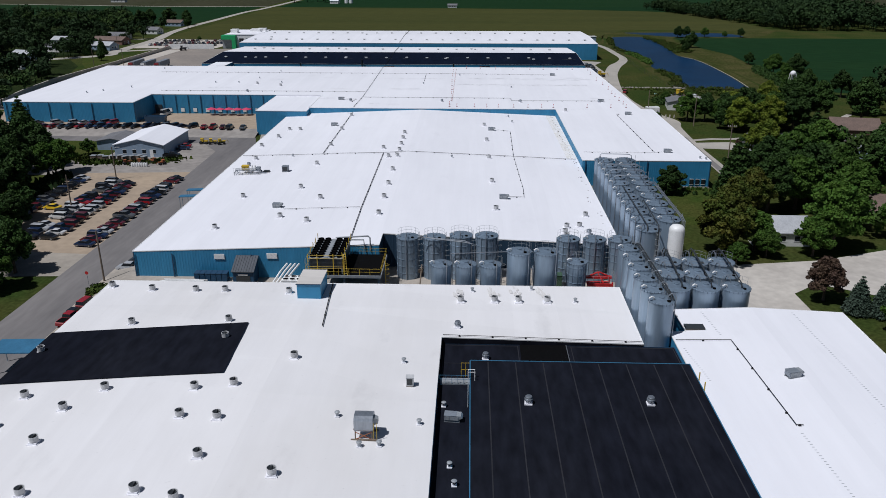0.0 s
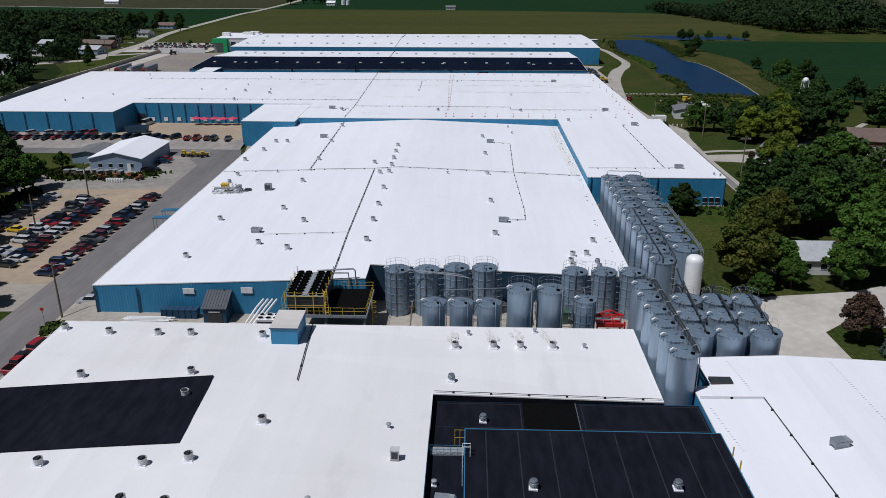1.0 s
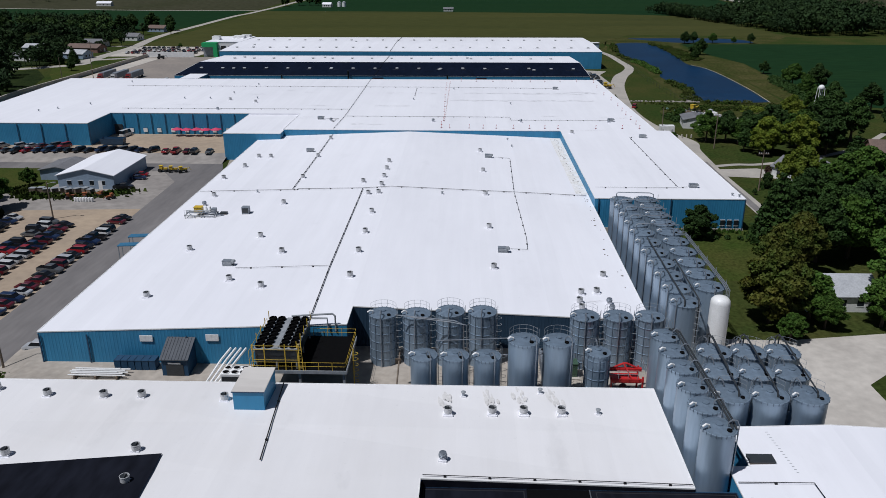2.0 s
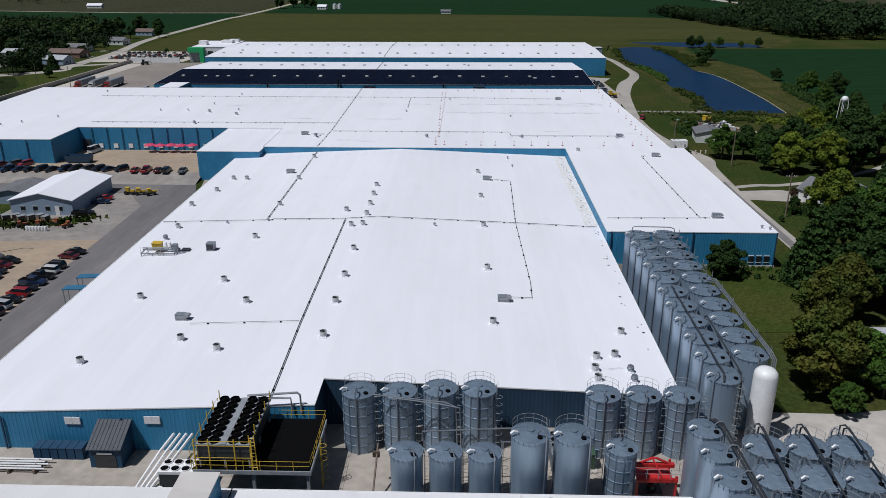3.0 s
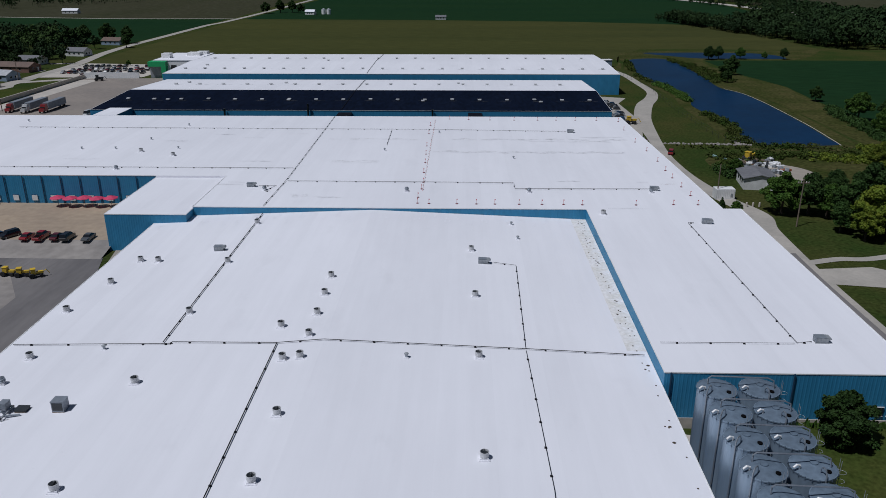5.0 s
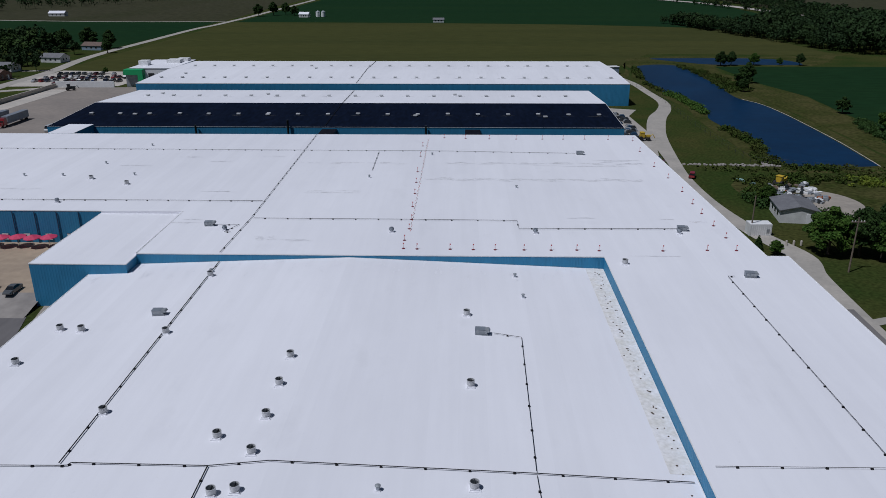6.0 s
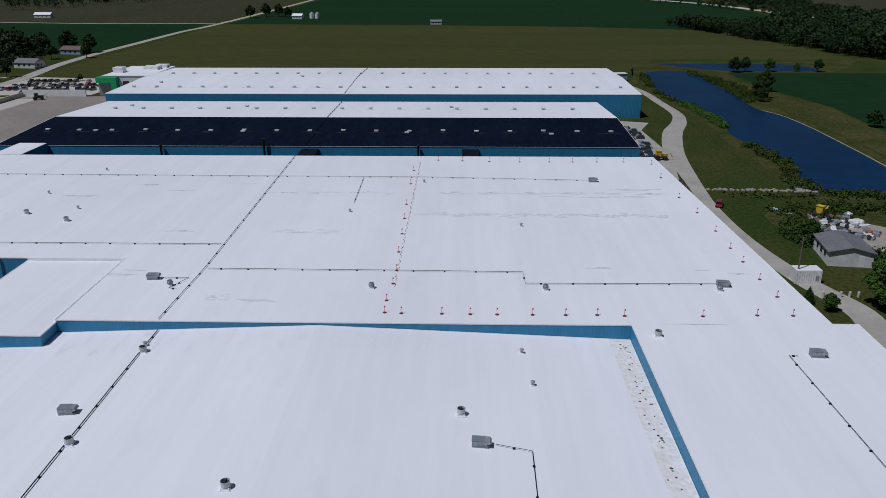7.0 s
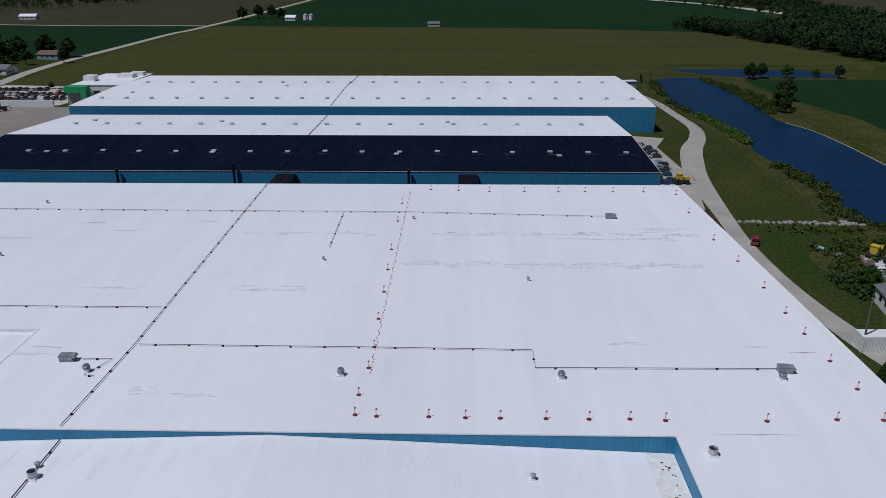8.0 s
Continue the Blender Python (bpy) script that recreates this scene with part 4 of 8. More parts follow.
roof_pipe([(-120, 298.6), (-35.4, 297.6), (-4.5, 297.4), (30.0, 295.4)], z2, 0.05, LBL)
roof_pipe([(-16.8, 296.9), (-16.5, 279.2)], z2, 0.06, LBL)
roof_pipe([(-39.2, 242.3), (-35.6, 242.3), (-37.2, 238.6), (-36.0, 238.4)], z2, 0.05, LBL)
roof_pipe([(43.1, 220.7), (42.1, 220.7), (43.1, 175.9), (45.0, 176.3)], z2, 0.05, LBL)
roof_pipe([(26.6, 175.7), (42.8, 175.8)], z2, 0.04, LBL)
roof_pipe([(-35.4, 328.4), (-34.8, 359.0), (-35.8, 393.5)], z3, 0.1, "dark gas pipe on blocks over the long roof")
roof_pipe([(-36.6, 404.6), (-36.5, 438.0), (-36.4, 471.0)], z4, 0.1, "dark gas pipe on blocks over the far roof")
roof_pipe([(-19.7, 102.4), (-19.1, 94.5), (-18.5, 87.3)], zF, 0.09, LBL, 0.2)
roof_pipe([(26.0, 86.0), (32.7, 85.7), (33.5, 67.3), (34.2, 67.3)], zG, 0.07, LBL)
roof_pipe([(-3.0, 85.9), (21.9, 85.9)], zF, 0.06, "dark pipe along the edge of the white roof")

# the pipe's riser and the penthouse on the front hall
def penthouse(x0, y0, x1, y1, z0, z1_, label):
    f = thing("roof_penthouse", label, "roof penthouse", spot(0, 0, 0))
    part("wall", Mesh().box(x0, y0, z0, x1, y1, z1_ - 0.12), M["blue_wall"], f)
    part("cap", Mesh().box(x0 - 0.1, y0 - 0.1, z1_ - 0.12, x1 + 0.1, y1 + 0.1, z1_), M["roof_dusty"], f, "dusty pale roof cap")
    part("edge_trim", Mesh().box(x0 - 0.12, y0 - 0.12, z1_ - 0.16, x1 + 0.12, y0 - 0.1, z1_ - 0.02), M["dark_blue"], f)
    return f


penthouse(-23.7, 96.6, -20.4, 101.6, 5.2, 7.8, "blue boxed stair penthouse with a dusty top")


M["maroon"] = mat("dark red rubber", (0.16, 0.012, 0.022), None, 2.0, 0.7, fine_amount=0.2)
M["pale_red"] = mat("faded red paint", (0.55, 0.16, 0.16), (0.65, 0.42, 0.40), 3.0, 0.6, fine_amount=0.1)


def warning_stake():
    f = thing("warning_flag", "red warning flag stake on a roof weight", "warning flag", group="roof edge warning flags")
    part("base", Mesh().lathe([(0.26, -0.05), (0.26, 0.07), (0.08, 0.13)], 8), M["maroon"], f)
    part("pole", Mesh().tube([(0, 0, 0.08), (-0.05, 0, 1.0)], 0.035, 5), M["pale_red"], f)
    part("pennant", Mesh().box(-0.03, -0.02, 0.78, 0.12, 0.02, 0.98), M["red"], f, "red pennant")
    return f


scatter(warning_stake, [(-6.1, 231.5), (-3.9, 231.3), (1.4, 231.3), (5.1, 231.2), (8.6, 231.2), (13.2, 231.2), (17.5, 231.2), (21.6, 231.3), (25.1, 231.1), (35.2, 231.2), (42.3, 231.6), (46.9, 231.6),
                        (47.1, 237.5), (46.9, 243.6), (46.8, 250.4), (46.8, 256.3), (47.0, 264.5), (46.7, 274.5), (45.9, 283.9), (45.8, 298.2), (46.4, 309.5)], z2)
scatter(warning_stake, [(-1.5, 312.3), (4, 311.8), (10.1, 311.2), (17, 311), (23.7, 311.1), (29, 311.2), (34.5, 311.3), (40.5, 311.3),
                        (-6.2, 235.3), (-5.8, 241), (-5.7, 246.0), (-6.0, 253.6), (-6.1, 262.1), (-6.3, 270.2), (-6.5, 278.6), (-6.6, 292.6), (-6.6, 303)], z2)

# rope of the warning line, lying in a low zigzag of white tiles
tile_line = thing("warning_line", "red and white marker line along the roof", "marker line")
MARKERS = [Mesh().box(-0.06, -0.14, -0.03, 0.06, 0.14, 0.06).data("marker", M[n]) for n in ("pale_red", "white_trim", "maroon", "pale_red", "stain")]
for k in range(120):
    y = 240 + 0.6 * k
    mk = part("marker", MARKERS[k * 7 % 5], None, tile_line)
    mk.location = (-5.55 + 0.12 * math.sin(k * 1.7), y, z2(-6, y))


def smudge(parent, x, y, height, rx, ry, material, seed, count=9, turn=0.0):
    """A smear of dirt: thin tapered wisps scattered round one place."""
    rnd = random.Random(seed)
    film = Mesh()
    c, d = math.cos(radians(turn)), math.sin(radians(turn))
    for k in range(count):
        u0, v0 = rnd.gauss(0, 0.4) * rx, rnd.gauss(0, 0.4) * ry
        a, b = rx * rnd.uniform(0.1, 0.45), ry * rnd.uniform(0.06, 0.25)
        pts = []
        for u, v in ((-1, 0), (-0.5, -0.7), (0.3, -1), (1, rnd.uniform(-0.3, 0.3)), (0.5, 0.8), (-0.4, 1)):
            p, q = u0 + u * a, v0 + v * b
            px, py = x + p * c - q * d, y + p * d + q * c
            pts.append((px, py, height(px, py) + 0.016 + 0.0007 * k))
        film.add(pts, [tuple(range(6))])
    return part("dirt_film", film, material, parent)


# soot behind the front fans, puddle marks on the back roof, moss along the gutter of the main roof
M["puddle"] = mat("dried puddle dirt", (0.665, 0.665, 0.69), (0.735, 0.735, 0.77), 0.5, 0.9, fine=2, fine_amount=0.12)
M["dark_dirt"] = mat("dark drain dirt", (0.36, 0.36, 0.37), (0.60, 0.60, 0.62), 0.7, 0.9, fine=2, fine_amount=0.2)
M["dust"] = mat("pale dust on rubber", (0.030, 0.032, 0.040), (0.014, 0.016, 0.023), 0.4, 0.9, fine=2, fine_amount=0.3)
M["gutter_dirt"] = mat("moss and gutter dirt", (0.66, 0.64, 0.60), (0.75, 0.74, 0.75), 0.5, 0.95, fine=2, fine_amount=0.1)
for k, (x, y) in enumerate([(-0.9, 99.4), (3.8, 99.8), (7.1, 99.9), (10.9, 99.9)]):
    smudge(hall_front, x - 0.2, y, zF, 2.2, 0.9, M["soot"], k, 14, 97)
# drain marks in two rows over the back roof, and long stains
for k, x in enumerate((-24.5, -14.5, 1.8, 9.2, 17.2, 24.4, 31.6, 40.5)):
    smudge(hall_back, x, 286.6, z2, 1.5, 0.35, M["dark_dirt"], 300 + k, 7)
    smudge(hall_back, x + 1.0, 286.2, z2, 4.0, 1.0, M["puddle"], 320 + k, 14)
for k in range(15):
    smudge(hall_back, -3.5 + 3.1 * k, 272.6 + 0.5 * math.sin(k * 2.2), z2, 2.2, 1.1, M["puddle"], 340 + k, 14)
for k, (x, y, a, b) in enumerate([(31, 284, 8, 1.2), (38, 289, 6, 0.8), (-44, 263, 5, 0.6), (-22, 263, 7, 1.3), (-46, 243.6, 4, 0.6), (-24, 235, 3, 0.5), (-40, 292, 3, 0.3), (-60, 291, 4, 0.35), (-70, 283, 5, 0.5), (40, 247, 2, 0.3), (24, 247.5, 2.5, 0.5),
                                  (-29, 236, 2, 1.0), (-31, 286, 3, 0.3), (-52, 287, 3, 0.3), (-88, 264, 5, 0.5)]):
    smudge(hall_back, x, y, z2, a, b, M["puddle"], 40 + k, 12)
smudge(hall_back, 33.5, 228.9, z2, 5.0, 0.2, M["dark_dirt"], 71, 10)
smudge(hall_back, 44.6, 245.6, z2, 2.0, 0.2, M["stain"], 72, 6)
smudge(hall_back, -44.6, 245.3, z2, 2.0, 0.2, M["dark_dirt"], 73, 6)
# rain marks along the far end of the main roof
for k in range(34):
    x = -52 + 2.25 * k
    smudge(hall_main, x, 223.5 + (k * 7 % 5), z1, 2.2, 0.8, M["seam"], 400 + k, 6, 88)
# soot wisps to both sides of the vents on the far roofs
for k in range(17):
    smudge(hall_dark, -104 + 8.85 * k, 375.9, z3, 2.6, 0.35, M["dark_dirt"], 500 + k, 9)
for k in range(18):
    smudge(hall_dark, -108 + 8.9 * k, 341.9, lambda x, y: z3(x, y) + 0.014, 3.0, 0.6, M["dust"], 530 + k, 8)
for k in range(22):
    smudge(hall_far, -114.4 + 8.3 * k, 416.0, z4, 2.6, 0.4, M["dark_dirt"], 560 + k, 9)
for k in range(21):
    smudge(hall_far, -112.2 + 8.4 * k, 449.8, z4, 2.6, 0.5, M["dark_dirt"], 590 + k, 9)
film = part("dirt_film", Mesh().add([(23.0, 177, z1(23.0, 177) + 0.016), (25.35, 177, z1(25.35, 177) + 0.016), (25.35, 228.3, z1(25.35, 228) + 0.016), (22.6, 228.3, z1(22.6, 228) + 0.016)], [(0, 1, 2, 3)]),
            M["gutter_dirt"], hall_main, "dusty gutter strip")
rnd = random.Random(5)
for k in range(84):
    y = 122 + rnd.random() ** 0.45 * 105
    x = 24.2 + rnd.gauss(0, 0.4)
    clump = thing("moss_clump", "small brown moss clump on the roof edge", "moss", spot(x, y, z1(x, y)), group="moss clumps")
    part("moss", Mesh().lathe([(0.1 + 0.26 * rnd.random() ** 3, -0.03), (0.09, 0.04), (0.03, 0.06)], 7), M["bark"], clump)
smudge(hall_main, 18.4, 124.8, z1, 1.6, 0.6, M["puddle"], 77, 10)

# ---------------------------------------------------------------- silos
M["silo"] = mat("weathered galvanised silo steel", (0.29, 0.37, 0.46), (0.225, 0.295, 0.375), 0.5, 0.4, metal=0.45, fine=1.2, fine_amount=0.14, stretch=(1, 1, 0.12), world_space=False, random_tint=0.1)
M["silo_top"] = mat("dull silo roof steel", (0.175, 0.23, 0.295), (0.135, 0.18, 0.235), 0.6, 0.55, metal=0.3, fine=2, fine_amount=0.15, world_space=False, random_tint=0.08)


def silo(r, h, label, bands=False, n=28, ladder_turn=20, rail=True, pipe=True):
    """A storage silo: shell, coned top, rim, ladder, fill pipe, vent elbow and hatch. It stands on z = 0."""
    s = thing("silo", label, "silo", group="resin silos")
    rise = 0.32 * r / 1.9
    rings = [(r, 0.0)]
    if bands:
        z = 0.9
        while z < h - 0.3:
            rings += [(r, z - 0.05), (r + 0.05, z - 0.04), (r + 0.05, z + 0.04), (r, z + 0.05)]
            z += 1.2
    rings += [(r, h - 0.12), (r + 0.06, h - 0.12), (r + 0.06, h), (r - 0.02, h + 0.01)]
    part("shell", Mesh().lathe(rings, n, top=False), M["silo"], s, smooth=True)
    part("top", Mesh().lathe([(r - 0.02, h), (0.35, h + rise), (0.34, h + rise + 0.12), (0.05, h + rise + 0.15)], n, bottom=False), M["silo_top"], s, smooth=True)
    if bands:
        for k in range(12):
            a = 2 * math.pi * k / 12
            x, y = (r + 0.03) * math.cos(a), (r + 0.03) * math.sin(a)
            part("stiffener", Mesh().box(x - 0.04, y - 0.04, 0, x + 0.04, y + 0.04, h - 0.1), M["silo_top"], s)
    # rim brackets
    brackets = Mesh()
    for k in range(22):
        a = 2 * math.pi * k / 22
        x, y = (r + 0.06) * math.cos(a), (r + 0.06) * math.sin(a)
        brackets.box(x - 0.035, y - 0.035, h - 0.24, x + 0.035, y + 0.035, h + 0.06)
    tagged(part("rim_trim", brackets, M["silo_top"], s), kind="stuff")
    if rail:
        bar = Mesh()
        for z in (0.55, 1.05):
            bar.tube([((r - 0.05) * math.cos(a), (r - 0.05) * math.sin(a), h + z) for a in [radians(20 + 14 * k) for k in range(11)]], 0.017, 5)
        part("guard_rail", bar, M["dull_steel"], s)
        for k in range(0, 11, 2):
            a = radians(20 + 14 * k)
            part("rail_post", Mesh().tube([((r - 0.05) * math.cos(a), (r - 0.05) * math.sin(a), h - 0.05), ((r - 0.05) * math.cos(a), (r - 0.05) * math.sin(a), h + 1.05)], 0.018, 5), M["dull_steel"], s)
    a = radians(ladder_turn)
    o, t = Vector((math.cos(a), math.sin(a), 0)), Vector((-math.sin(a), math.cos(a), 0))
    lad = Mesh()
    for sgn in (-0.22, 0.22):
        p = o * (r + 0.18) + t * sgn
        lad.tube([(p.x, p.y, 0.3), (p.x, p.y, h + 1.0)], 0.025, 4)
    for k in range(int(h / 0.35)):
        p, q = o * (r + 0.18) - t * 0.22, o * (r + 0.18) + t * 0.22
        lad.tube([(p.x, p.y, 0.4 + 0.35 * k), (q.x, q.y, 0.4 + 0.35 * k)], 0.018, 4)
    part("ladder", lad, M["dull_steel"], s)
    cage = Mesh()
    for k in range(int((h - 2.2) / 0.9) + 1):
        z = 2.4 + 0.9 * k
        cage.tube([tuple(o * (r + 0.18 + 0.62 * math.sin(b)) + t * (0.38 * math.cos(b)) + Vector((0, 0, z))) for b in [math.pi * i / 6 for i in range(7)]], 0.02, 4)
    tagged(part("safety_cage", cage, M["dull_steel"], s), kind="stuff")
    if pipe:
        b = radians(ladder_turn - 75)
        p = Vector((math.cos(b), math.sin(b), 0))
        part("fill_pipe", Mesh().tube([tuple(p * (r + 0.14) + Vector((0, 0, 0.8))), tuple(p * (r + 0.14) + Vector((0, 0, h + 0.5))), tuple(p * (r - 0.1) + Vector((0, 0, h + 0.95))),
                                       tuple(p * (r - 0.5) + Vector((0, 0, h + 0.95))), tuple(p * (r - 0.8) + Vector((0, 0, h + 0.6))), tuple(p * (r - 0.85) + Vector((0, 0, h + 0.05)))], 0.07, 6), M["steel"], s, smooth=True)
    v = radians(200)
    part("vent_elbow", Mesh().tube([((r - 0.45) * math.cos(v), (r - 0.45) * math.sin(v), h), ((r - 0.45) * math.cos(v), (r - 0.45) * math.sin(v), h + 0.45),
                                    ((r - 0.1) * math.cos(v), (r - 0.1) * math.sin(v), h + 0.6), ((r + 0.25) * math.cos(v), (r + 0.25) * math.sin(v), h + 0.4)], 0.1, 8), M["white_trim"], s, "white vent elbow", smooth=True)
    part("hatch", Mesh().lathe([(0.24, h - 0.02), (0.24, h + 0.24), (0.05, h + 0.28)], 10, 0.45 * r, -0.5 * r), M["black"], s, "black inspection hatch")
    return s


TALL = "tall grey galvanised silo in the long row"
BAND = "grey banded silo with a caged ladder beside the blue wall"
SMOOTH = "short smooth grey silo in the alley"


def rank(first, places, z=0.06, turn=lambda k: 0):
    first.matrix_basis = spot(*places[0], z, turn(0))
    for k, p in enumerate(places[1:], 1):
        copy_thing(first, spot(*p, z, turn(k)))


rank(silo(1.78, 7.95, BAND, bands=True, ladder_turn=-20), [(-9.7, 115.6), (-5.4, 115.6), (16.0, 115.6), (20.2, 115.6), (24.2, 115.6)])
rank(silo(1.78, 8.35, BAND, bands=True, ladder_turn=-20), [(-1.1, 115.6), (3.0, 115.6)])
rank(silo(1.56, 7.2, SMOOTH, ladder_turn=15, rail=False), [(-4.0, 106.1), (-0.3, 106.1), (3.4, 106.1)])
rank(silo(1.78, 9.3, "tall smooth grey silo in the alley", ladder_turn=30), [(7.6, 106.2), (11.6, 106.2)])
rank(silo(1.42, 7.6, "pale banded silo beside the red frame", bands=True, ladder_turn=170), [(16.3, 106.7)])
rank(silo(1.58, 10.0, TALL, rail=False, ladder_turn=60), [(24.3, 88.1), (24.1, 91.75), (23.95, 95.5), (23.85, 99.2), (23.8, 102.8), (23.75, 106.4)])
rank(silo(1.95, 7.6, "broad grey silo in the cluster beside the gravel yard", ladder_turn=190), [(28.8, 97.9), (32.8, 97.9), (36.9, 97.9), (29.1, 102.6), (33.0, 102.6), (36.9, 102.6), (29.8, 107.3), (33.8, 107.3), (37.7, 107.3)])
rank(silo(1.98, 9.0, TALL, rail=False, ladder_turn=-60), [(29.15, 118.0 + 4.44 * k) for k in range(11)])
rank(silo(1.98, 9.0, TALL, rail=False, ladder_turn=-10), [(33.6, 123.0 + 4.4 * k) for k in range(10)])

# blowing lines along the silo tops
def line_bundle(label, lines, r=0.07, material="dark_steel"):
    f = thing("conveying_pipe", label, "pipe")
    for pts in lines:
        part("pipe", Mesh().tube(pts, r, 6), M[material], f, smooth=True)
    return f


line_bundle("dark conveying pipes over the front silo row", [
    [(25.4, 87.6, 10.2), (25.2, 88.2, 10.75), (24.9, 106.0, 10.7), (24.5, 107.6, 10.3), (24.5, 107.8, 6)], [(25.75, 87.6, 10.2), (25.5, 88.2, 10.75), (25.2, 106.0, 10.7), (24.9, 107.6, 10.3), (24.9, 107.8, 6)]], 0.12)
line_bundle("dark conveying pipes over the long silo row", [
    [(28.6, 116.2, 4), (28.6, 116.3, 9.3), (28.8, 117.2, 9.75), (29.0, 140.0, 9.75), (29.0, 140.6, 9.3)], [(30.4, 116.2, 4), (30.4, 116.3, 9.3), (30.6, 117.2, 9.75), (31.0, 131.0, 9.75), (30.9, 131.6, 9.3)]], 0.1)
line_bundle("grey conveying pipes beside the long silo row", [
    [(35.4 + d, 121.2, 2), (35.4 + d, 121.2, 9.2), (35.2 + d, 122.0, 9.7), (35.2 + d, 141.6 + 3 * d, 9.7), (34.6, 142.4 + 3 * d, 9.4)] for d in (0.0, 0.22, 0.44)], 0.07, "steel")
for k in range(5):
    y = 145.2 + 4.42 * k
    line_bundle("looped grey pipe across two silo tops", [[(28.3, y, 9.3), (28.3, y, 10.0), (28.6, y, 10.25), (34.3, y - 0.3, 10.25), (34.9, y - 0.4, 10.0), (35.0, y - 0.5, 9.2)]], 0.08, "steel")
for x, y0 in ((28.8, 97.2), (32.8, 97.2), (36.9, 97.2)):
    line_bundle("dark conveying pipes over the silo cluster", [[(x + 0.5, y0 - 0.2, 7.9), (x + 0.5, y0, 8.5), (x + 0.7, y0 + 9.8, 9.2), (x + 0.7, y0 + 11.4, 9.2), (x + 0.7, y0 + 12.2, 8.6), (x + 0.7, y0 + 12.2, 3.0)],
                                                               [(x + 0.9, y0 + 4.6, 7.9), (x + 0.9, y0 + 4.9, 8.5), (x + 1.0, y0 + 11.2, 9.0), (x + 1.0, y0 + 12.0, 8.4), (x + 1.0, y0 + 12.1, 3.0)]], 0.09)
line_bundle("pale steel pipe bridge over the small silos", [[(-2.6, 107.6, 7.3), (-2.6, 108.2, 8.0), (6.6, 108.6, 8.3), (7.6, 108.6, 8.0), (7.6, 108.6, 0.5)], [(-6.0, 113.2, 8.6), (-1.0, 112.6, 8.3), (1.0, 112.4, 8.0), (1.2, 112.4, 1.0)],
                                                            [(-8.0, 113.6, 8.7), (-0.5, 112.8, 8.4), (0.6, 112.6, 8.0), (0.8, 112.6, 1.0)]], 0.07, "steel")

def pressure_tank(x, y):
    t = thing("gas_tank", "tall white upright gas tank on a skirt", "gas tank", spot(x, y, 0.06))
    part("vessel", Mesh().lathe([(0.9, 0.7), (1.25, 1.0), (1.27, 1.2), (1.27, 8.3), (1.2, 8.7), (0.9, 9.05), (0.4, 9.22), (0.05, 9.25)], 28), M["white_trim"], t, smooth=True)
    for k in range(3):
        a = radians(30 + 120 * k)
        part("leg", Mesh().box(1.0 * math.cos(a) - 0.1, 1.0 * math.sin(a) - 0.1, 0, 1.0 * math.cos(a) + 0.1, 1.0 * math.sin(a) + 0.1, 1.3), M["white_trim"], t)
    part("pipework", Mesh().tube([(0.8, -0.8, 0.9), (0.8, -1.2, 0.6), (-0.6, -1.4, 0.6)], 0.06).tube([(-1.0, -0.4, 0.3), (-1.3, -0.6, 1.6), (-1.2, -0.4, 3)], 0.04), M["dull_steel"], t)
    return t


pressure_tank(34.1, 119.2)

# ---------------------------------------------------------------- cooling platform
def railing(parent, pts, h=1.05, r=0.024, mat_name="yellow", step=1.6):
    """Posts and two rails along a line; each post is a part."""
    for z in (h * 0.52, h):
        part("hand_rail", Mesh().tube([(x, y, zz + z) for x, y, zz in pts], r, 5), M[mat_name], parent)
    for (x0, y0, a), (x1, y1, b) in zip(pts, pts[1:]):
        n = max(1, round(math.hypot(x1 - x0, y1 - y0) / step))
        for k in range(n + 1):
            t = k / n
            x, y, z = x0 + (x1 - x0) * t, y0 + (y1 - y0) * t, a + (b - a) * t
            part("rail_post", Mesh().box(x - r, y - r, z, x + r, y + r, z + h), M[mat_name], parent)


plat = thing("cooling_platform", "raised steel platform with yellow railings beside the hall", "platform")
PX0, PX1, PY0, PY1, PZ = -24.0, -13.0, 104.9, 113.6, 5.6
# the deck's near-black colour stands in for the darkness of an open pit
part("deck", Mesh().box(PX0, PY0, PZ - 0.16, PX1, PY1, PZ), M["black"], plat, "near-black deck in place of a dark pit")
part("edge_beam", Mesh().box(PX0 - 0.1, PY0 - 0.1, PZ - 0.4, PX1 + 0.1, PY0, PZ + 0.02), M["dull_steel"], plat)
part("edge_beam", Mesh().box(PX1, PY0, PZ - 0.4, PX1 + 0.1, PY1, PZ + 0.02), M["dull_steel"], plat)
for x in (PX0 + 0.3, (PX0 + PX1) / 2, PX1 - 0.3):
    for y in (PY0 + 0.3, PY1 - 0.4):
        part("column", Mesh().box(x - 0.14, y - 0.14, 0.06, x + 0.14, y + 0.14, PZ - 0.16), M["dull_steel"], plat)
railing(plat, [(PX0, PY0, PZ), (PX1, PY0, PZ), (PX1, PY1, PZ), (-18.4, PY1, PZ)])
railing(plat, [(PX0 - 0.2, PY0, PZ), (PX0 - 0.2, PY1, PZ)], h=2.4)
cage = Mesh()
for s in (-0.25, 0.25):
    cage.tube([(PX1 + 0.35, 108.5 + s, 0.4), (PX1 + 0.35, 108.5 + s, PZ + 1.1)], 0.04, 5)
for k in range(18):
    cage.tube([(PX1 + 0.35, 108.25, 0.5 + 0.33 * k), (PX1 + 0.35, 108.75, 0.5 + 0.33 * k)], 0.025, 4)
for k in range(6):
    cage.tube([(PX1 + 0.35 + 0.6 * math.sin(b), 108.5 + 0.38 * math.cos(b), 2.2 + 0.75 * k) for b in [math.pi * i / 6 for i in range(7)]], 0.03, 4)
part("caged_ladder", cage, M["yellow"], plat, "yellow caged ladder")

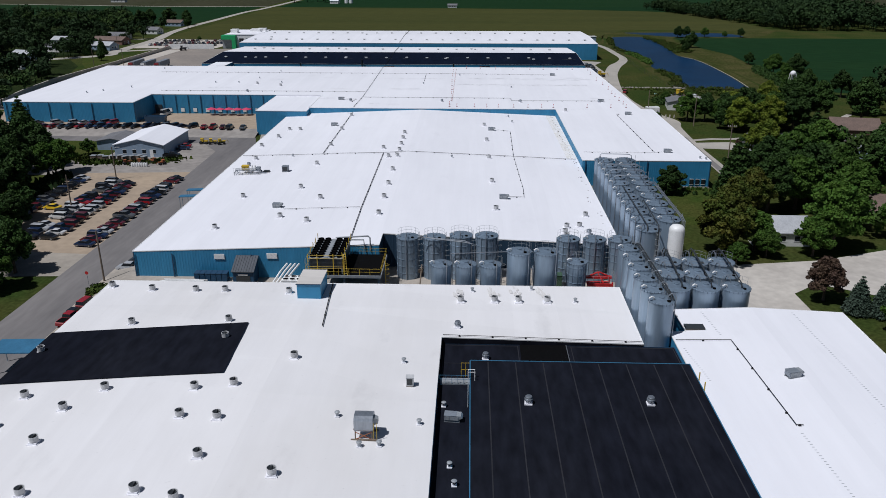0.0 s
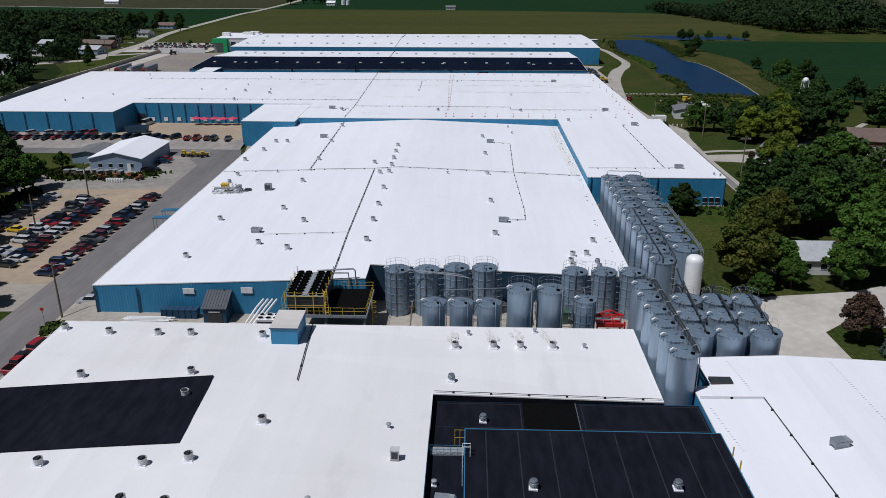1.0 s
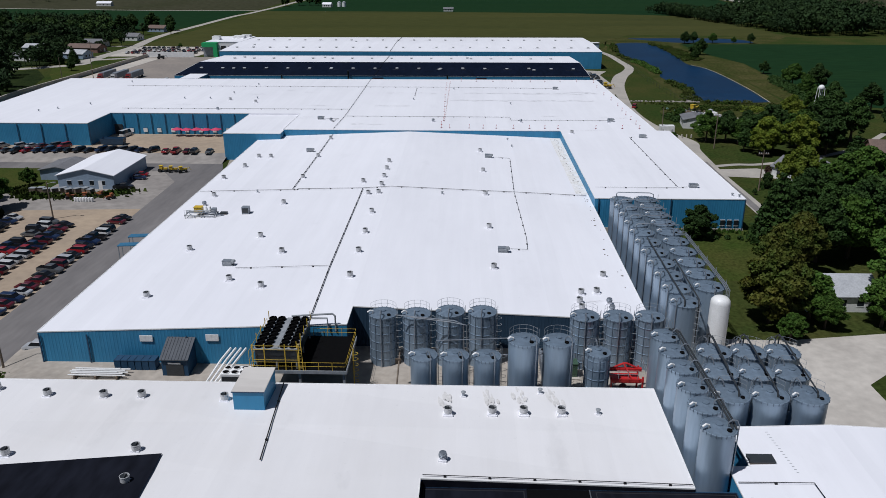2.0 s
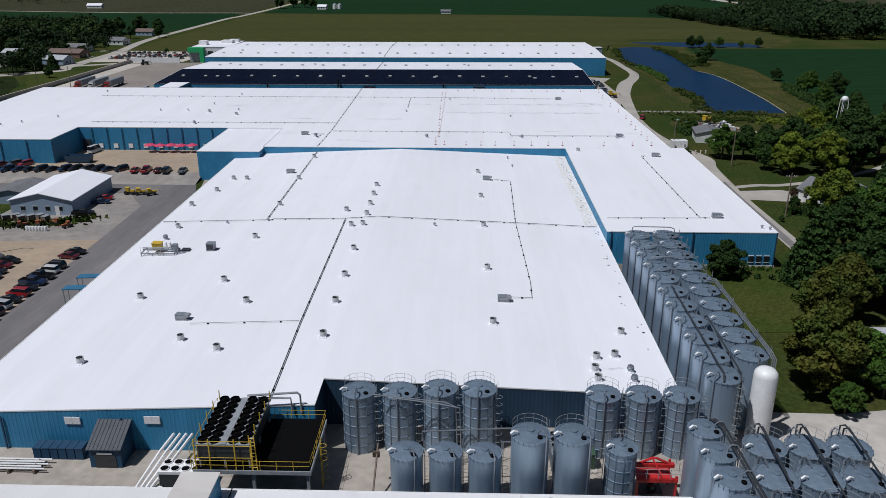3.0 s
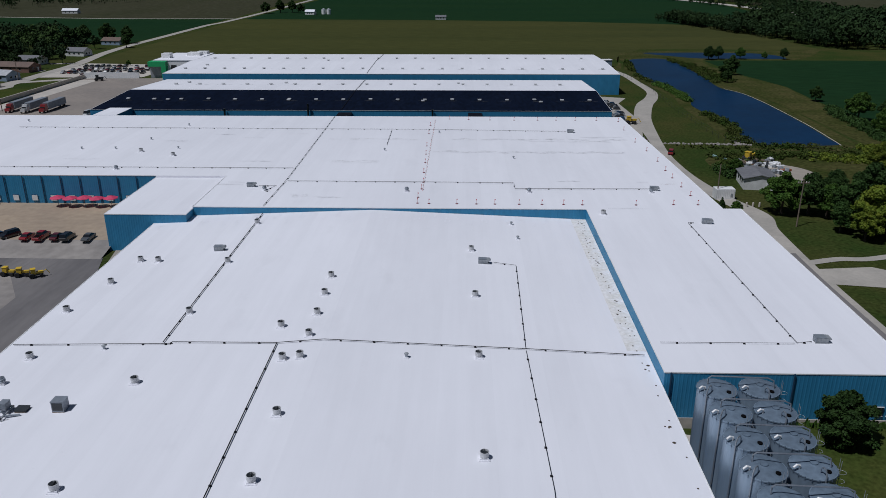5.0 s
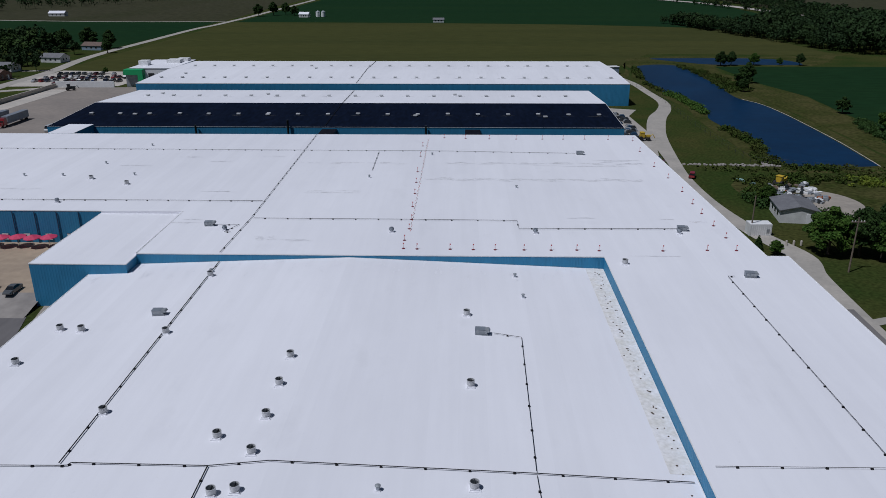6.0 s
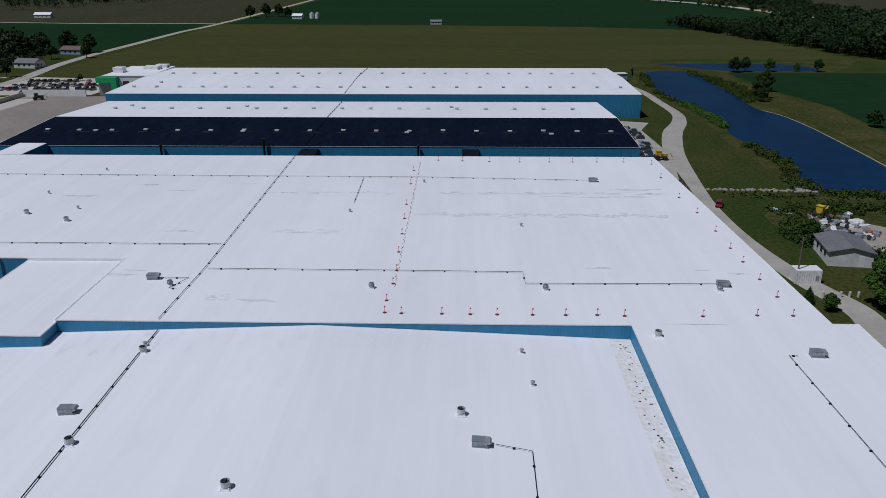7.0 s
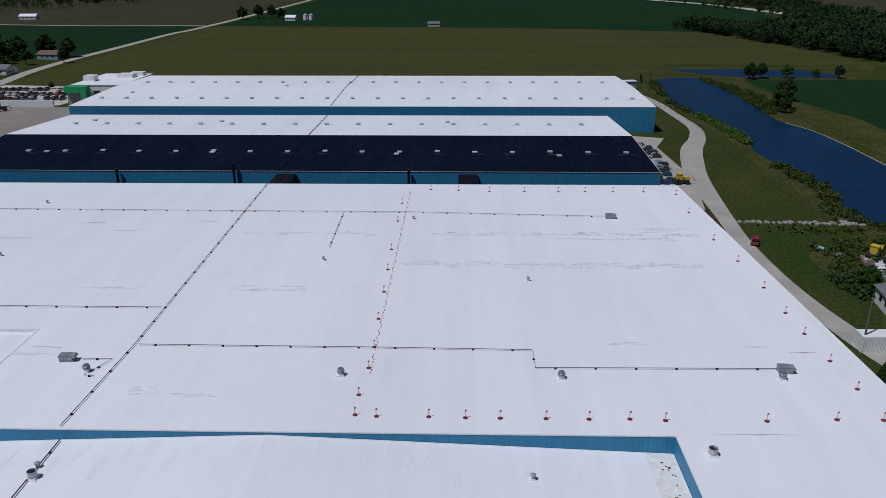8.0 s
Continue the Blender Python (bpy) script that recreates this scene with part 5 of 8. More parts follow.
bank = thing("dry_cooler", "dry cooler bank with rows of black fans", "dry cooler", group="dry coolers")
bank.matrix_basis = spot(0, 0, PZ)
part("coil_casing", Mesh().box(-23.6, 105.3, 0.9, -18.7, 113.2, 2.45), M["dark_steel"], bank)
part("top_deck", Mesh().box(-23.7, 105.2, 2.45, -18.6, 113.3, 2.62), M["dull_steel"], bank)
part("walkway", Mesh().box(-21.45, 105.2, 2.62, -20.85, 113.3, 2.7), M["dull_steel"], bank)
for x in (-23.5, -21.15, -18.8):
    for y in (105.4, 109.2, 113.0):
        part("leg", Mesh().box(x - 0.08, y - 0.08, 0, x + 0.08, y + 0.08, 0.9), M["dull_steel"], bank)
for k in range(8):
    for x in (-23.15, -22.05, -20.25, -19.15):
        y = 105.75 + k * 1.0
        fan = part("fan_ring", Mesh().lathe([(0.47, 2.6), (0.47, 2.95), (0.42, 2.95), (0.42, 2.72)], 14, x, y, top=False, bottom=False), M["black"], bank, smooth=True)
        part("fan_rotor", Mesh().lathe([(0.41, 2.7), (0.38, 2.74), (0.14, 2.76), (0.14, 2.86), (0.03, 2.9)], 14, x, y), M["black"], fan)
stair = thing("yellow_stair", "yellow steel access frame in front of the dry cooler", "access frame", spot(0, 0, PZ))
for x in (-23.8, -22.4, -20.0, -18.4):
    part("post", Mesh().box(x - 0.05, 104.95, 0, x + 0.05, 105.05, 3.3), M["yellow"], stair)
for z in (1.3, 2.6, 3.1):
    part("rail", Mesh().tube([(-23.9, 105.0, z), (-18.4, 105.0, z)], 0.028, 5), M["yellow"], stair)
lad = Mesh()
for s in (-0.25, 0.25):
    lad.tube([(-18.2 + s, 104.9, 0), (-18.5 + s, 105.6, 3.4)], 0.05, 5)
for k in range(9):
    lad.tube([(-18.45 - 0.03 * k, 104.95 + 0.075 * k, 0.3 + 0.35 * k), (-17.95 - 0.03 * k, 104.95 + 0.075 * k, 0.3 + 0.35 * k)], 0.04, 4)
part("ladder", lad, M["yellow"], stair)
for y in (107, 109, 111, 113):
    for x in (-23.75, -18.55):
        part("post", Mesh().box(x - 0.04, y - 0.04, 2.6, x + 0.04, y + 0.04, 3.7), M["yellow"], stair)
line_bundle("black and grey header pipe behind the dry cooler", [[(-21.0, 113.5, 8.4), (-15.9, 113.9, 8.6), (-15.6, 113.9, 8.3), (-15.6, 113.9, 6.2)], [(-20, 113.7, 8.0), (-16.6, 113.8, 8.0), (-16.5, 113.8, 6.4)]], 0.12, "dull_steel")

# ---------------------------------------------------------------- alley things
vest = thing("vestibule", "dark blue lean-to vestibule with a charcoal roof", "vestibule")
vx0, vx1, vy0, vy1 = -37.3, -34.0, 110.8, 113.95
vm = (vx0 + vx1) / 2
part("wall", Mesh().add([(vx0, vy0, 1.1), (vx1, vy0, 1.1), (vx1, vy0, 3.5), (vx0, vy0, 3.5), (vx0, vy1, 1.1), (vx1, vy1, 1.1), (vx1, vy1, 4.9), (vx0, vy1, 4.9)],
                        [(0, 1, 2, 3), (1, 5, 6, 2), (4, 0, 3, 7)]), M["deep_blue"], vest)
part("roof", Mesh().add([(vx0 - 0.15, vy0 - 0.25, 3.42), (vx1 + 0.15, vy0 - 0.25, 3.42), (vx1 + 0.15, vy1, 4.92), (vx0 - 0.15, vy1, 4.92), (vx0 - 0.15, vy0 - 0.25, 3.52), (vx1 + 0.15, vy0 - 0.25, 3.52), (vx1 + 0.15, vy1, 5.02), (vx0 - 0.15, vy1, 5.02)],
                        [(0, 3, 2, 1), (4, 5, 6, 7), (0, 1, 5, 4), (1, 2, 6, 5), (3, 0, 4, 7)]), M["charcoal"], vest, "charcoal ribbed sheet roof")
for k in range(9):
    x = vx0 + 0.1 + 0.42 * k
    part("roof_rib", Mesh().add([(x, vy0 - 0.24, 3.52), (x + 0.06, vy0 - 0.24, 3.52), (x + 0.06, vy1, 5.02), (x, vy1, 5.02), (x, vy0 - 0.24, 3.58), (x + 0.06, vy0 - 0.24, 3.58), (x + 0.06, vy1, 5.08), (x, vy1, 5.08)],
                                [(4, 5, 6, 7), (0, 1, 5, 4), (1, 2, 6, 5), (3, 0, 4, 7)]), M["charcoal"], vest)
part("door", Mesh().box(vm - 1.1, vy0 - 0.05, 1.2, vm + 1.1, vy0 + 0.02, 2.75), M["dark_steel"], vest, "dark roller door")
part("sign", Mesh().box(vm - 0.8, vy0 - 0.1, 2.85, vm + 0.8, vy0 - 0.05, 3.05), M["white_trim"], vest, "white plate over the door")


def wall_pane(x, y, z, w, h, parent, name="wall_light", material="white_trim"):
    return part(name, Mesh().box(x - w / 2, y - 0.09, z, x + w / 2, y - 0.04, z + h).box(x - w / 2 + 0.05, y - 0.11, z + 0.05, x - 0.04, y - 0.09, z + h - 0.05).box(x + 0.04, y - 0.11, z + 0.05, x + w / 2 - 0.05, y - 0.09, z + h - 0.05),
                M[material], parent, "white translucent wall panel")


wall_pane(-40.2, 113.95, 4.3, 1.7, 0.9, hall_main)
wall_pane(-31.6, 113.95, 4.5, 1.7, 0.95, hall_main)

rack = thing("pipe_rack", "white pipes stacked on a low rack", "pipe rack", spot(-45.9, 110.4, 1.16))
for k in range(9):
    part("pipe", Mesh().tube([(-3.0 + 0.35 * (k % 3), -0.7 + 0.2 * k, 0.55 + 0.16 * (k % 2)), (4.3 - 0.4 * (k % 4), -0.7 + 0.2 * k, 0.55 + 0.16 * (k % 2))], 0.09, 6), M["white_trim"], rack, smooth=True)
for x in (-2.2, 0.5, 3.2):
    part("bearer", Mesh().box(x - 0.1, -0.9, 0, x + 0.1, 1.2, 0.44), M["wood"], rack)
for k in range(6):
    g = thing("steel_crate", "dark blue stacked steel crate by the wall", "crate", spot(-43.6 + 0.9 * k, 112.75, 1.16), group="steel crates")
    part("crate", Mesh().box(-0.40, -0.7, 0, 0.40, 0.7, 1.3), M["deep_blue"], g)
    part("lid", Mesh().box(-0.42, -0.74, 1.3, 0.42, 0.74, 1.38), M["dark_blue"], g)
for k in range(4):
    line_bundle("white slanting process pipe in the alley", [[(-31.5 + 0.55 * k, 104.0, 0.7), (-31.5 + 0.55 * k, 104.4, 1.0 + 0.2 * k), (-29.2 + 0.65 * k, 109.6, 4.2), (-28.9 + 0.65 * k, 112.6, 4.2)]], 0.16, "white_trim")
line_bundle("white looped process pipes in the alley", [[(-30.0, 106.5, 0.2), (-30.0, 106.5, 2.2), (-28.2, 106.5, 2.2), (-28.2, 106.5, 0.3)], [(-27.4, 108.5, 0.2), (-27.4, 108.5, 2.8), (-26.0, 108.5, 2.8)]], 0.16, "white_trim")


def chiller(x, y, nx, ny, z=1.16, h=2.0, turn=0, casing="unit_grey"):
    f = thing("chiller", "grey air-cooled chiller with black top fans", "chiller", spot(x, y, z, turn), group="chillers")
    w, d = nx * 1.05, ny * 1.05
    part("casing", Mesh().box(-w / 2, -d / 2, 0.15, w / 2, d / 2, h), M[casing], f)
    part("coil", Mesh().box(-w / 2 + 0.1, -d / 2 - 0.03, 0.3, w / 2 - 0.1, -d / 2, h - 0.3), M["dark_steel"], f, "dark coil face")
    for i in range(nx):
        for j in range(ny):
            cx, cy = -w / 2 + 0.525 + 1.05 * i, -d / 2 + 0.525 + 1.05 * j
            ring = part("fan_ring", Mesh().lathe([(0.45, h), (0.45, h + 0.12), (0.4, h + 0.12), (0.4, h + 0.01)], 14, cx, cy, top=False, bottom=False), M[casing], f)
            part("fan_rotor", Mesh().lathe([(0.4, h + 0.005), (0.4, h + 0.05), (0.12, h + 0.07), (0.1, h + 0.1)], 14, cx, cy), M["black"], ring, "black fan")
    part("skid", Mesh().box(-w / 2, -d / 2, 0, w / 2, -d / 2 + 0.15, 0.15).box(-w / 2, d / 2 - 0.15, 0, w / 2, d / 2, 0.15), M["dark_steel"], f)
    return f


chiller(-26.4, 107.9, 4, 2, h=2.6, casing="white_trim")
chiller(-33.2, 105.0, 4, 2, h=1.3)
chiller(8.2, 113.2, 2, 4, h=2.0, casing="white_trim")
chiller(11.5, 113.6, 2, 4, h=2.0)
tr = thing("transformer", "green pad-mounted transformer between the silos", "transformer", spot(14.0, 112.4, 1.16))
part("pad", Mesh().box(-1.2, -1.2, 0, 1.2, 1.2, 0.15), M["concrete"], tr)
part("cabinet", Mesh().box(-0.9, -0.7, 0.15, 0.9, 0.7, 1.9).box(-0.95, -0.75, 1.9, 0.95, 0.75, 1.98), mat("dark green enamel", (0.05, 0.10, 0.06), None, 1.0, 0.5, fine_amount=0.15), tr)
line_bundle("pale steel handrail behind the silos", [[(5.4, 113.0, 3.6), (14.8, 113.4, 3.6)], [(5.4, 113.0, 0.1), (5.4, 113.0, 3.6)], [(10.0, 113.2, 0.1), (10.0, 113.2, 3.6)], [(14.8, 113.4, 0.1), (14.8, 113.4, 3.6)]], 0.06, "steel")

# red press frame in the alley
red = thing("hopper_stand", "red steel hopper frame with grey scaffold rails", "hopper frame", spot(20.0, 108.6, 0.5))
part("beam", Mesh().box(-1.9, -0.2, 3.6, 2.0, 0.2, 4.0), M["red"], red)
part("beam", Mesh().box(-1.9, -1.7, 3.0, 2.0, -1.4, 3.35), M["red"], red)
part("lifting_frame", Mesh().tube([(-1.6, 0, 3.9), (-0.2, 0, 4.6), (0.2, 0, 4.6), (1.7, 0, 3.9)], 0.12, 6).tube([(-0.2, 0, 4.6), (0.6, -1.4, 3.4)], 0.09, 6), M["red"], red)
part("tray", Mesh().box(-1.7, -1.2, 2.6, 1.8, 0.9, 2.75), M["red"], red)
for x in (-1.8, 1.9):
    for y in (-1.5, 1.2):
        part("leg", Mesh().box(x - 0.1, y - 0.1, 0, x + 0.1, y + 0.1, 3.6), M["red"], red)
railing(red, [(-2.2, -1.9, 3.6), (2.3, -1.9, 3.6), (2.3, 1.6, 3.6)], mat_name="dull_steel", step=1.1)
part("base_machine", Mesh().box(-1.2, -0.9, 0, 1.0, 0.9, 1.0).lathe([(0.5, 1.0), (0.5, 1.5), (0.2, 1.8)], 12), M["dark_steel"], red)
tr2 = thing("timber_prop", "rusty red timber prop beside the silo", "prop", spot(-7.4, 108.6, 1.16))
part("post", Mesh().tube([(0, -3.6, 0.1), (0.3, 1.0, 4.4)], 0.1, 6), M["wood"], tr2)
part("crosspiece", Mesh().box(-0.2, 0.2, 3.3, 0.5, 0.5, 3.9), M["bark"], tr2, "rusty bracket")

# edge ladders and rail on the black annexes
gate = thing("roof_ladder", "white roof ladder with a yellow gate on the annex edge", "ladder")
lad = Mesh()
for s in (0.0, 0.55):
    lad.tube([(0.2, 71.2 + s, 4.7), (0.2, 71.2 + s, 9.0), (0.9, 71.2 + s, 9.0), (0.9, 71.2 + s, 8.0)], 0.04, 5)
for k in range(11):
    lad.tube([(0.2, 71.2, 4.9 + 0.32 * k), (0.2, 71.75, 4.9 + 0.32 * k)], 0.025, 4)
part("ladder", lad, M["white_trim"], gate)
wk = thing("roof_catwalk", "blue and yellow railed catwalk between the roofs", "catwalk")
part("deck", Mesh().box(-3.0, 75.7, 4.72, 0.9, 76.9, 4.9), M["dull_steel"], wk)
railing(wk, [(-3.0, 75.7, 4.9), (0.4, 75.7, 4.9)], mat_name="blue_trim", step=0.7)
railing(wk, [(0.4, 75.9, 4.9), (0.4, 77.2, 4.9), (-0.6, 77.2, 4.9)], mat_name="yellow", step=0.5, h=1.8)
for y in (70.0, 72.0):
    part("post", Mesh().box(24.7, y - 0.05, 7.9, 24.8, y + 0.05, 9.0), M["yellow"], wk)

# blue canopies over the side doors of the halls
for x0, x1, y0, y1, z in ((-60.9, -54.5, 156.6, 158.2, 3.0), (-60.9, -54.5, 152.0, 153.6, 3.0), (-60.9, -52.7, 83.6, 87.4, 3.4)):
    cnp = thing("door_canopy", "blue sheet-metal canopy on posts at a side door", "canopy", group="side door canopies")
    part("sheet", Mesh().add([(x0, y0, z - 0.25), (x1, y0, z), (x1, y1, z), (x0, y1, z - 0.25), (x0, y0, z - 0.1), (x1, y0, z + 0.15), (x1, y1, z + 0.15), (x0, y1, z - 0.1)],
                             [(0, 3, 2, 1), (4, 5, 6, 7), (0, 1, 5, 4), (1, 2, 6, 5), (2, 3, 7, 6), (3, 0, 4, 7)]), M["blue_trim"], cnp)
    for y in (y0 + 0.1, y1 - 0.1):
        part("post", Mesh().box(x0 + 0.1, y - 0.06, 0.05, x0 + 0.22, y + 0.06, z - 0.25), M["dull_steel"], cnp)
# downspouts and joints on the long blue walls
for parent, xs, y, z in ((hall_back, [-145 + 6.8 * k for k in range(7)], 234.9, 7.3), (hall_back, [-101 + 4.15 * k for k in range(9)], 249.9, 7.4), (hall_main, [-54.2, -47.9, -34.9, -25.5], 113.9, 5.2),
                         (hall_back, [26.2, 40.0, 54.0], 168.7, 7.3)):
    for x in xs:
        part("downspout", Mesh().box(x - 0.07, y - 0.14, 0.1, x + 0.07, y, z), M["dark_blue"], parent)
for k in range(9):
    d = part("dock_door", Mesh().box(-99.6 + 4.15 * k, 249.82, 1.9, -98.4 + 4.15 * k, 249.93, 3.1), M["white_trim"], hall_back, "white dock window")
    part("dock_frame", Mesh().box(-99.7 + 4.15 * k, 249.85, 3.1, -98.3 + 4.15 * k, 249.92, 3.2), M["dark_blue"], d)
part("dock_door", Mesh().box(-104.0, 249.8, 1.3, -101.6, 249.93, 4.2), M["dark_steel"], hall_back, "dark roller door")
part("personnel_door", Mesh().box(-55.0, 224.45, 0.9, -53.2, 224.58, 3.2), M["dark_steel"], hall_canopy, "dark blue door")
for x in (50.2, 51.5, 52.8):
    w = part("window", Mesh().box(x - 0.42, 168.62, 2.0, x + 0.42, 168.72, 3.1), M["glass"], hall_back, "small dark window")
    part("window_frame", Mesh().box(x - 0.48, 168.6, 1.92, x + 0.48, 168.7, 2.0).box(x - 0.48, 168.6, 3.1, x + 0.48, 168.7, 3.18), M["white_trim"], w)
part("plinth", Mesh().box(25.6, 168.6, 0, 54.3, 168.7, 1.4), M["concrete"], hall_back, "pale concrete plinth")
for x in (-34.0, 6.0):
    v = thing("link_corridor", "dark link box between two halls", "corridor", spot(x, 322.2, 0))
    part("box", Mesh().box(-2.0, -6.1, 0, 2.0, 5.7, 6.7), M["dark_steel"], v)
    part("cap", Mesh().box(-2.1, -6.1, 6.7, 2.1, 5.7, 6.8), M["roof_black"], v)
v = thing("link_corridor", "white-roofed link corridor between two halls", "corridor", spot(-104, 322.2, 0))
part("box", Mesh().box(-3.4, -6.1, 0, 3.4, 5.7, 7.9), M["blue_wall"], v)
part("cap", Mesh().box(-3.5, -6.1, 7.9, 3.5, 5.7, 8.0), M["roof_white"], v)
for x in (-71.5, -45.5, -7.0):
    st = thing("flue_stack", "slim dark flue stack beside the hall", "flue", spot(x, 327.3, 0))
    part("pipe", Mesh().lathe([(0.3, 0), (0.3, 9.4 if x == -45.5 else 7.9), (0.34, 9.45 if x == -45.5 else 7.95)], 10), M["dark_steel"], st, smooth=True)

M["car_glass"] = mat("tinted car glass", (0.012, 0.014, 0.018), None, 1, 0.12, spec=0.5)
M["shingle_pale"] = mat("pale grey shingles", (0.42, 0.43, 0.45), (0.34, 0.35, 0.37), 0.5, 0.85, fine=4, fine_amount=0.15)

# ---------------------------------------------------------------- vehicles
def loft(rows):
    """A body from cross rows of (x, half width, z) joined lengthwise; each row is an outline of the same count."""
    m = Mesh()
    n = len(rows[0])
    vs = [p for row in rows for p in row]
    fs = [(k * n + i, k * n + (i + 1) % n, (k + 1) * n + (i + 1) % n, (k + 1) * n + i) for k in range(len(rows) - 1) for i in range(n)]
    fs += [tuple(reversed(range(n))), tuple((len(rows) - 1) * n + i for i in range(n))]
    return m.add(vs, fs)


CAR_SHAPES = {
    # x from the tail: bonnet, roof and belt heights
    "sedan": dict(long=4.7, wide=0.90, belt=0.92, roof=1.44, cabin=(0.75, 1.45, 2.75, 3.55)),
    "suv": dict(long=4.7, wide=0.94, belt=1.08, roof=1.74, cabin=(0.10, 0.35, 3.05, 3.65)),
    "pickup": dict(long=5.6, wide=0.98, belt=1.12, roof=1.80, cabin=(2.05, 2.25, 3.75, 4.35)),
    "van": dict(long=5.6, wide=1.0, belt=1.25, roof=2.5, cabin=(0.03, 0.08, 4.3, 4.9)),
}
WHEEL = {}


def car(kind, paint, group="parked cars"):
    s = CAR_SHAPES[kind]
    L, W, B, R, (c0, c1, c2, c3) = s["long"], s["wide"], s["belt"], s["roof"], s["cabin"]
    word = CAR_WORDS[paint]
    name = {"sedan": "car", "suv": "car", "pickup": "pickup_truck", "van": "van"}[kind]
    long_word = {"sedan": "sedan", "suv": "sport utility car", "pickup": "pickup truck", "van": "panel van"}[kind]
    c = thing(name, f"{word} {long_word} parked on the lot", "car" if kind in ("sedan", "suv") else name.split("_")[0], group=group)
    h = L / 2

    def ring(x, w, z0, z1):
        return [(x - h, -w, z0), (x - h, -w * 1.0, (z0 + z1) / 2), (x - h, -w * 0.93, z1), (x - h, w * 0.93, z1), (x - h, w, (z0 + z1) / 2), (x - h, w, z0)]
    nose = B * 0.86
    part("body", loft([ring(0.0, W * 0.86, 0.42, B * 0.86), ring(0.18, W * 0.97, 0.3, B * 0.97), ring(1.0, W, 0.26, B), ring(c3, W, 0.26, B), ring(L - 0.35, W * 0.96, 0.28, nose), ring(L, W * 0.82, 0.42, nose * 0.82)]),
         CAR_PAINTS[paint], c, smooth=False)
    if kind == "pickup":
        part("bed", Mesh().box(0.15 - h, -W * 0.78, B - 0.02, 1.95 - h, W * 0.78, B + 0.012), M["black"], c, "dark truck bed")
    top = W * 0.74
    part("cabin_glass", loft([[(c0 - h, -W * 0.9, B - 0.02), (c0 - h, W * 0.9, B - 0.02), (c0 - h + 0.01, W * 0.88, B), (c0 - h + 0.01, -W * 0.88, B)],
                              [(c1 - h, -W * 0.9, B - 0.02), (c1 - h, W * 0.9, B - 0.02), (c1 - h, top, R - 0.05), (c1 - h, -top, R - 0.05)],
                              [(c2 - h, -W * 0.9, B - 0.02), (c2 - h, W * 0.9, B - 0.02), (c2 - h, top, R - 0.05), (c2 - h, -top, R - 0.05)],
                              [(c3 - h, -W * 0.9, B - 0.02), (c3 - h, W * 0.9, B - 0.02), (c3 - h - 0.01, W * 0.88, B), (c3 - h - 0.01, -W * 0.88, B)]]), M["car_glass"], c, "dark window glass")
    part("roof", Mesh().add([(c1 - h - 0.06, -top, R - 0.06), (c2 - h + 0.06, -top, R - 0.06), (c2 - h + 0.06, top, R - 0.06), (c1 - h - 0.06, top, R - 0.06),
                             (c1 - h + 0.1, -top * 0.88, R), (c2 - h - 0.1, -top * 0.88, R), (c2 - h - 0.1, top * 0.88, R), (c1 - h + 0.1, top * 0.88, R)],
                            [(0, 3, 2, 1), (4, 5, 6, 7), (0, 1, 5, 4), (1, 2, 6, 5), (2, 3, 7, 6), (3, 0, 4, 7)]), CAR_PAINTS[paint], c)
    if "tyre" not in WHEEL:
        n = 14
        def disc(r0, w, zz=0.0):
            m = Mesh()
            vs = []
            for y, r in ((-w, r0 * 0.92), (-w * 0.7, r0), (w * 0.7, r0), (w, r0 * 0.92)):
                vs += [(r * math.cos(2 * math.pi * i / n), y, r * math.sin(2 * math.pi * i / n)) for i in range(n)]
            fs = [(k * n + i, (k + 1) * n + i, (k + 1) * n + (i + 1) % n, k * n + (i + 1) % n) for k in range(3) for i in range(n)]
            fs += [tuple(range(n)), tuple(3 * n + i for i in reversed(range(n)))]
            return m.add(vs, fs)
        WHEEL["tyre"] = disc(0.33, 0.11).data("tyre", M["rubber"], True)
        WHEEL["rim"] = disc(0.2, 0.118).data("rim", M["steel"], True)
    for x in (0.85, L - 0.95):
        for y in (-W * 0.9, W * 0.9):
            w = new("wheel", WHEEL["tyre"])
            w.parent = c
            w.location = (x - h, y, 0.33)
            rim = new("rim", WHEEL["rim"])
            rim.parent = w
    for y in (-0.6, 0.6):
        part("headlight", Mesh().box(L - 0.16 - h, y * W - 0.16, nose * 0.66, L - 0.02 - h, y * W + 0.16, nose * 0.82), M["white_trim"], c, "clear headlight")
    return c


CARS = {}


def park(kind, paint, x, y, turn, group="parked cars", z=0.07):
    m = spot(x, y, z, turn) @ Matrix.Diagonal((0.81, 0.81, 0.81, 1))
    if (kind, paint, group) in CARS:
        made = copy_thing(CARS[kind, paint, group], spot(x, y, z, turn))
        made.matrix_basis = m
        return made
    CARS[kind, paint, group] = car(kind, paint, group)
    CARS[kind, paint, group].matrix_basis = m
    return CARS[kind, paint, group]


def park_row(x0, y0, x1, y1, step, turn, seed, skip=0.06, group="parked cars", paints=(0, 0, 0, 0, 1, 1, 5, 6, 6, 4, 3, 2), z=0.07):
    r = random.Random(seed)
    n = int(math.hypot(x1 - x0, y1 - y0) / step)
    for k in range(n + 1):
        if r.random() < skip:
            continue
        t = k / max(1, n)
        park(r.choice(["sedan", "sedan", "suv", "suv", "pickup"]), r.choice(paints), x0 + (x1 - x0) * t + r.uniform(-0.25, 0.25), y0 + (y1 - y0) * t + r.uniform(-0.15, 0.15),
             turn + r.choice([0, 180]) + r.uniform(-3, 3), group, z)


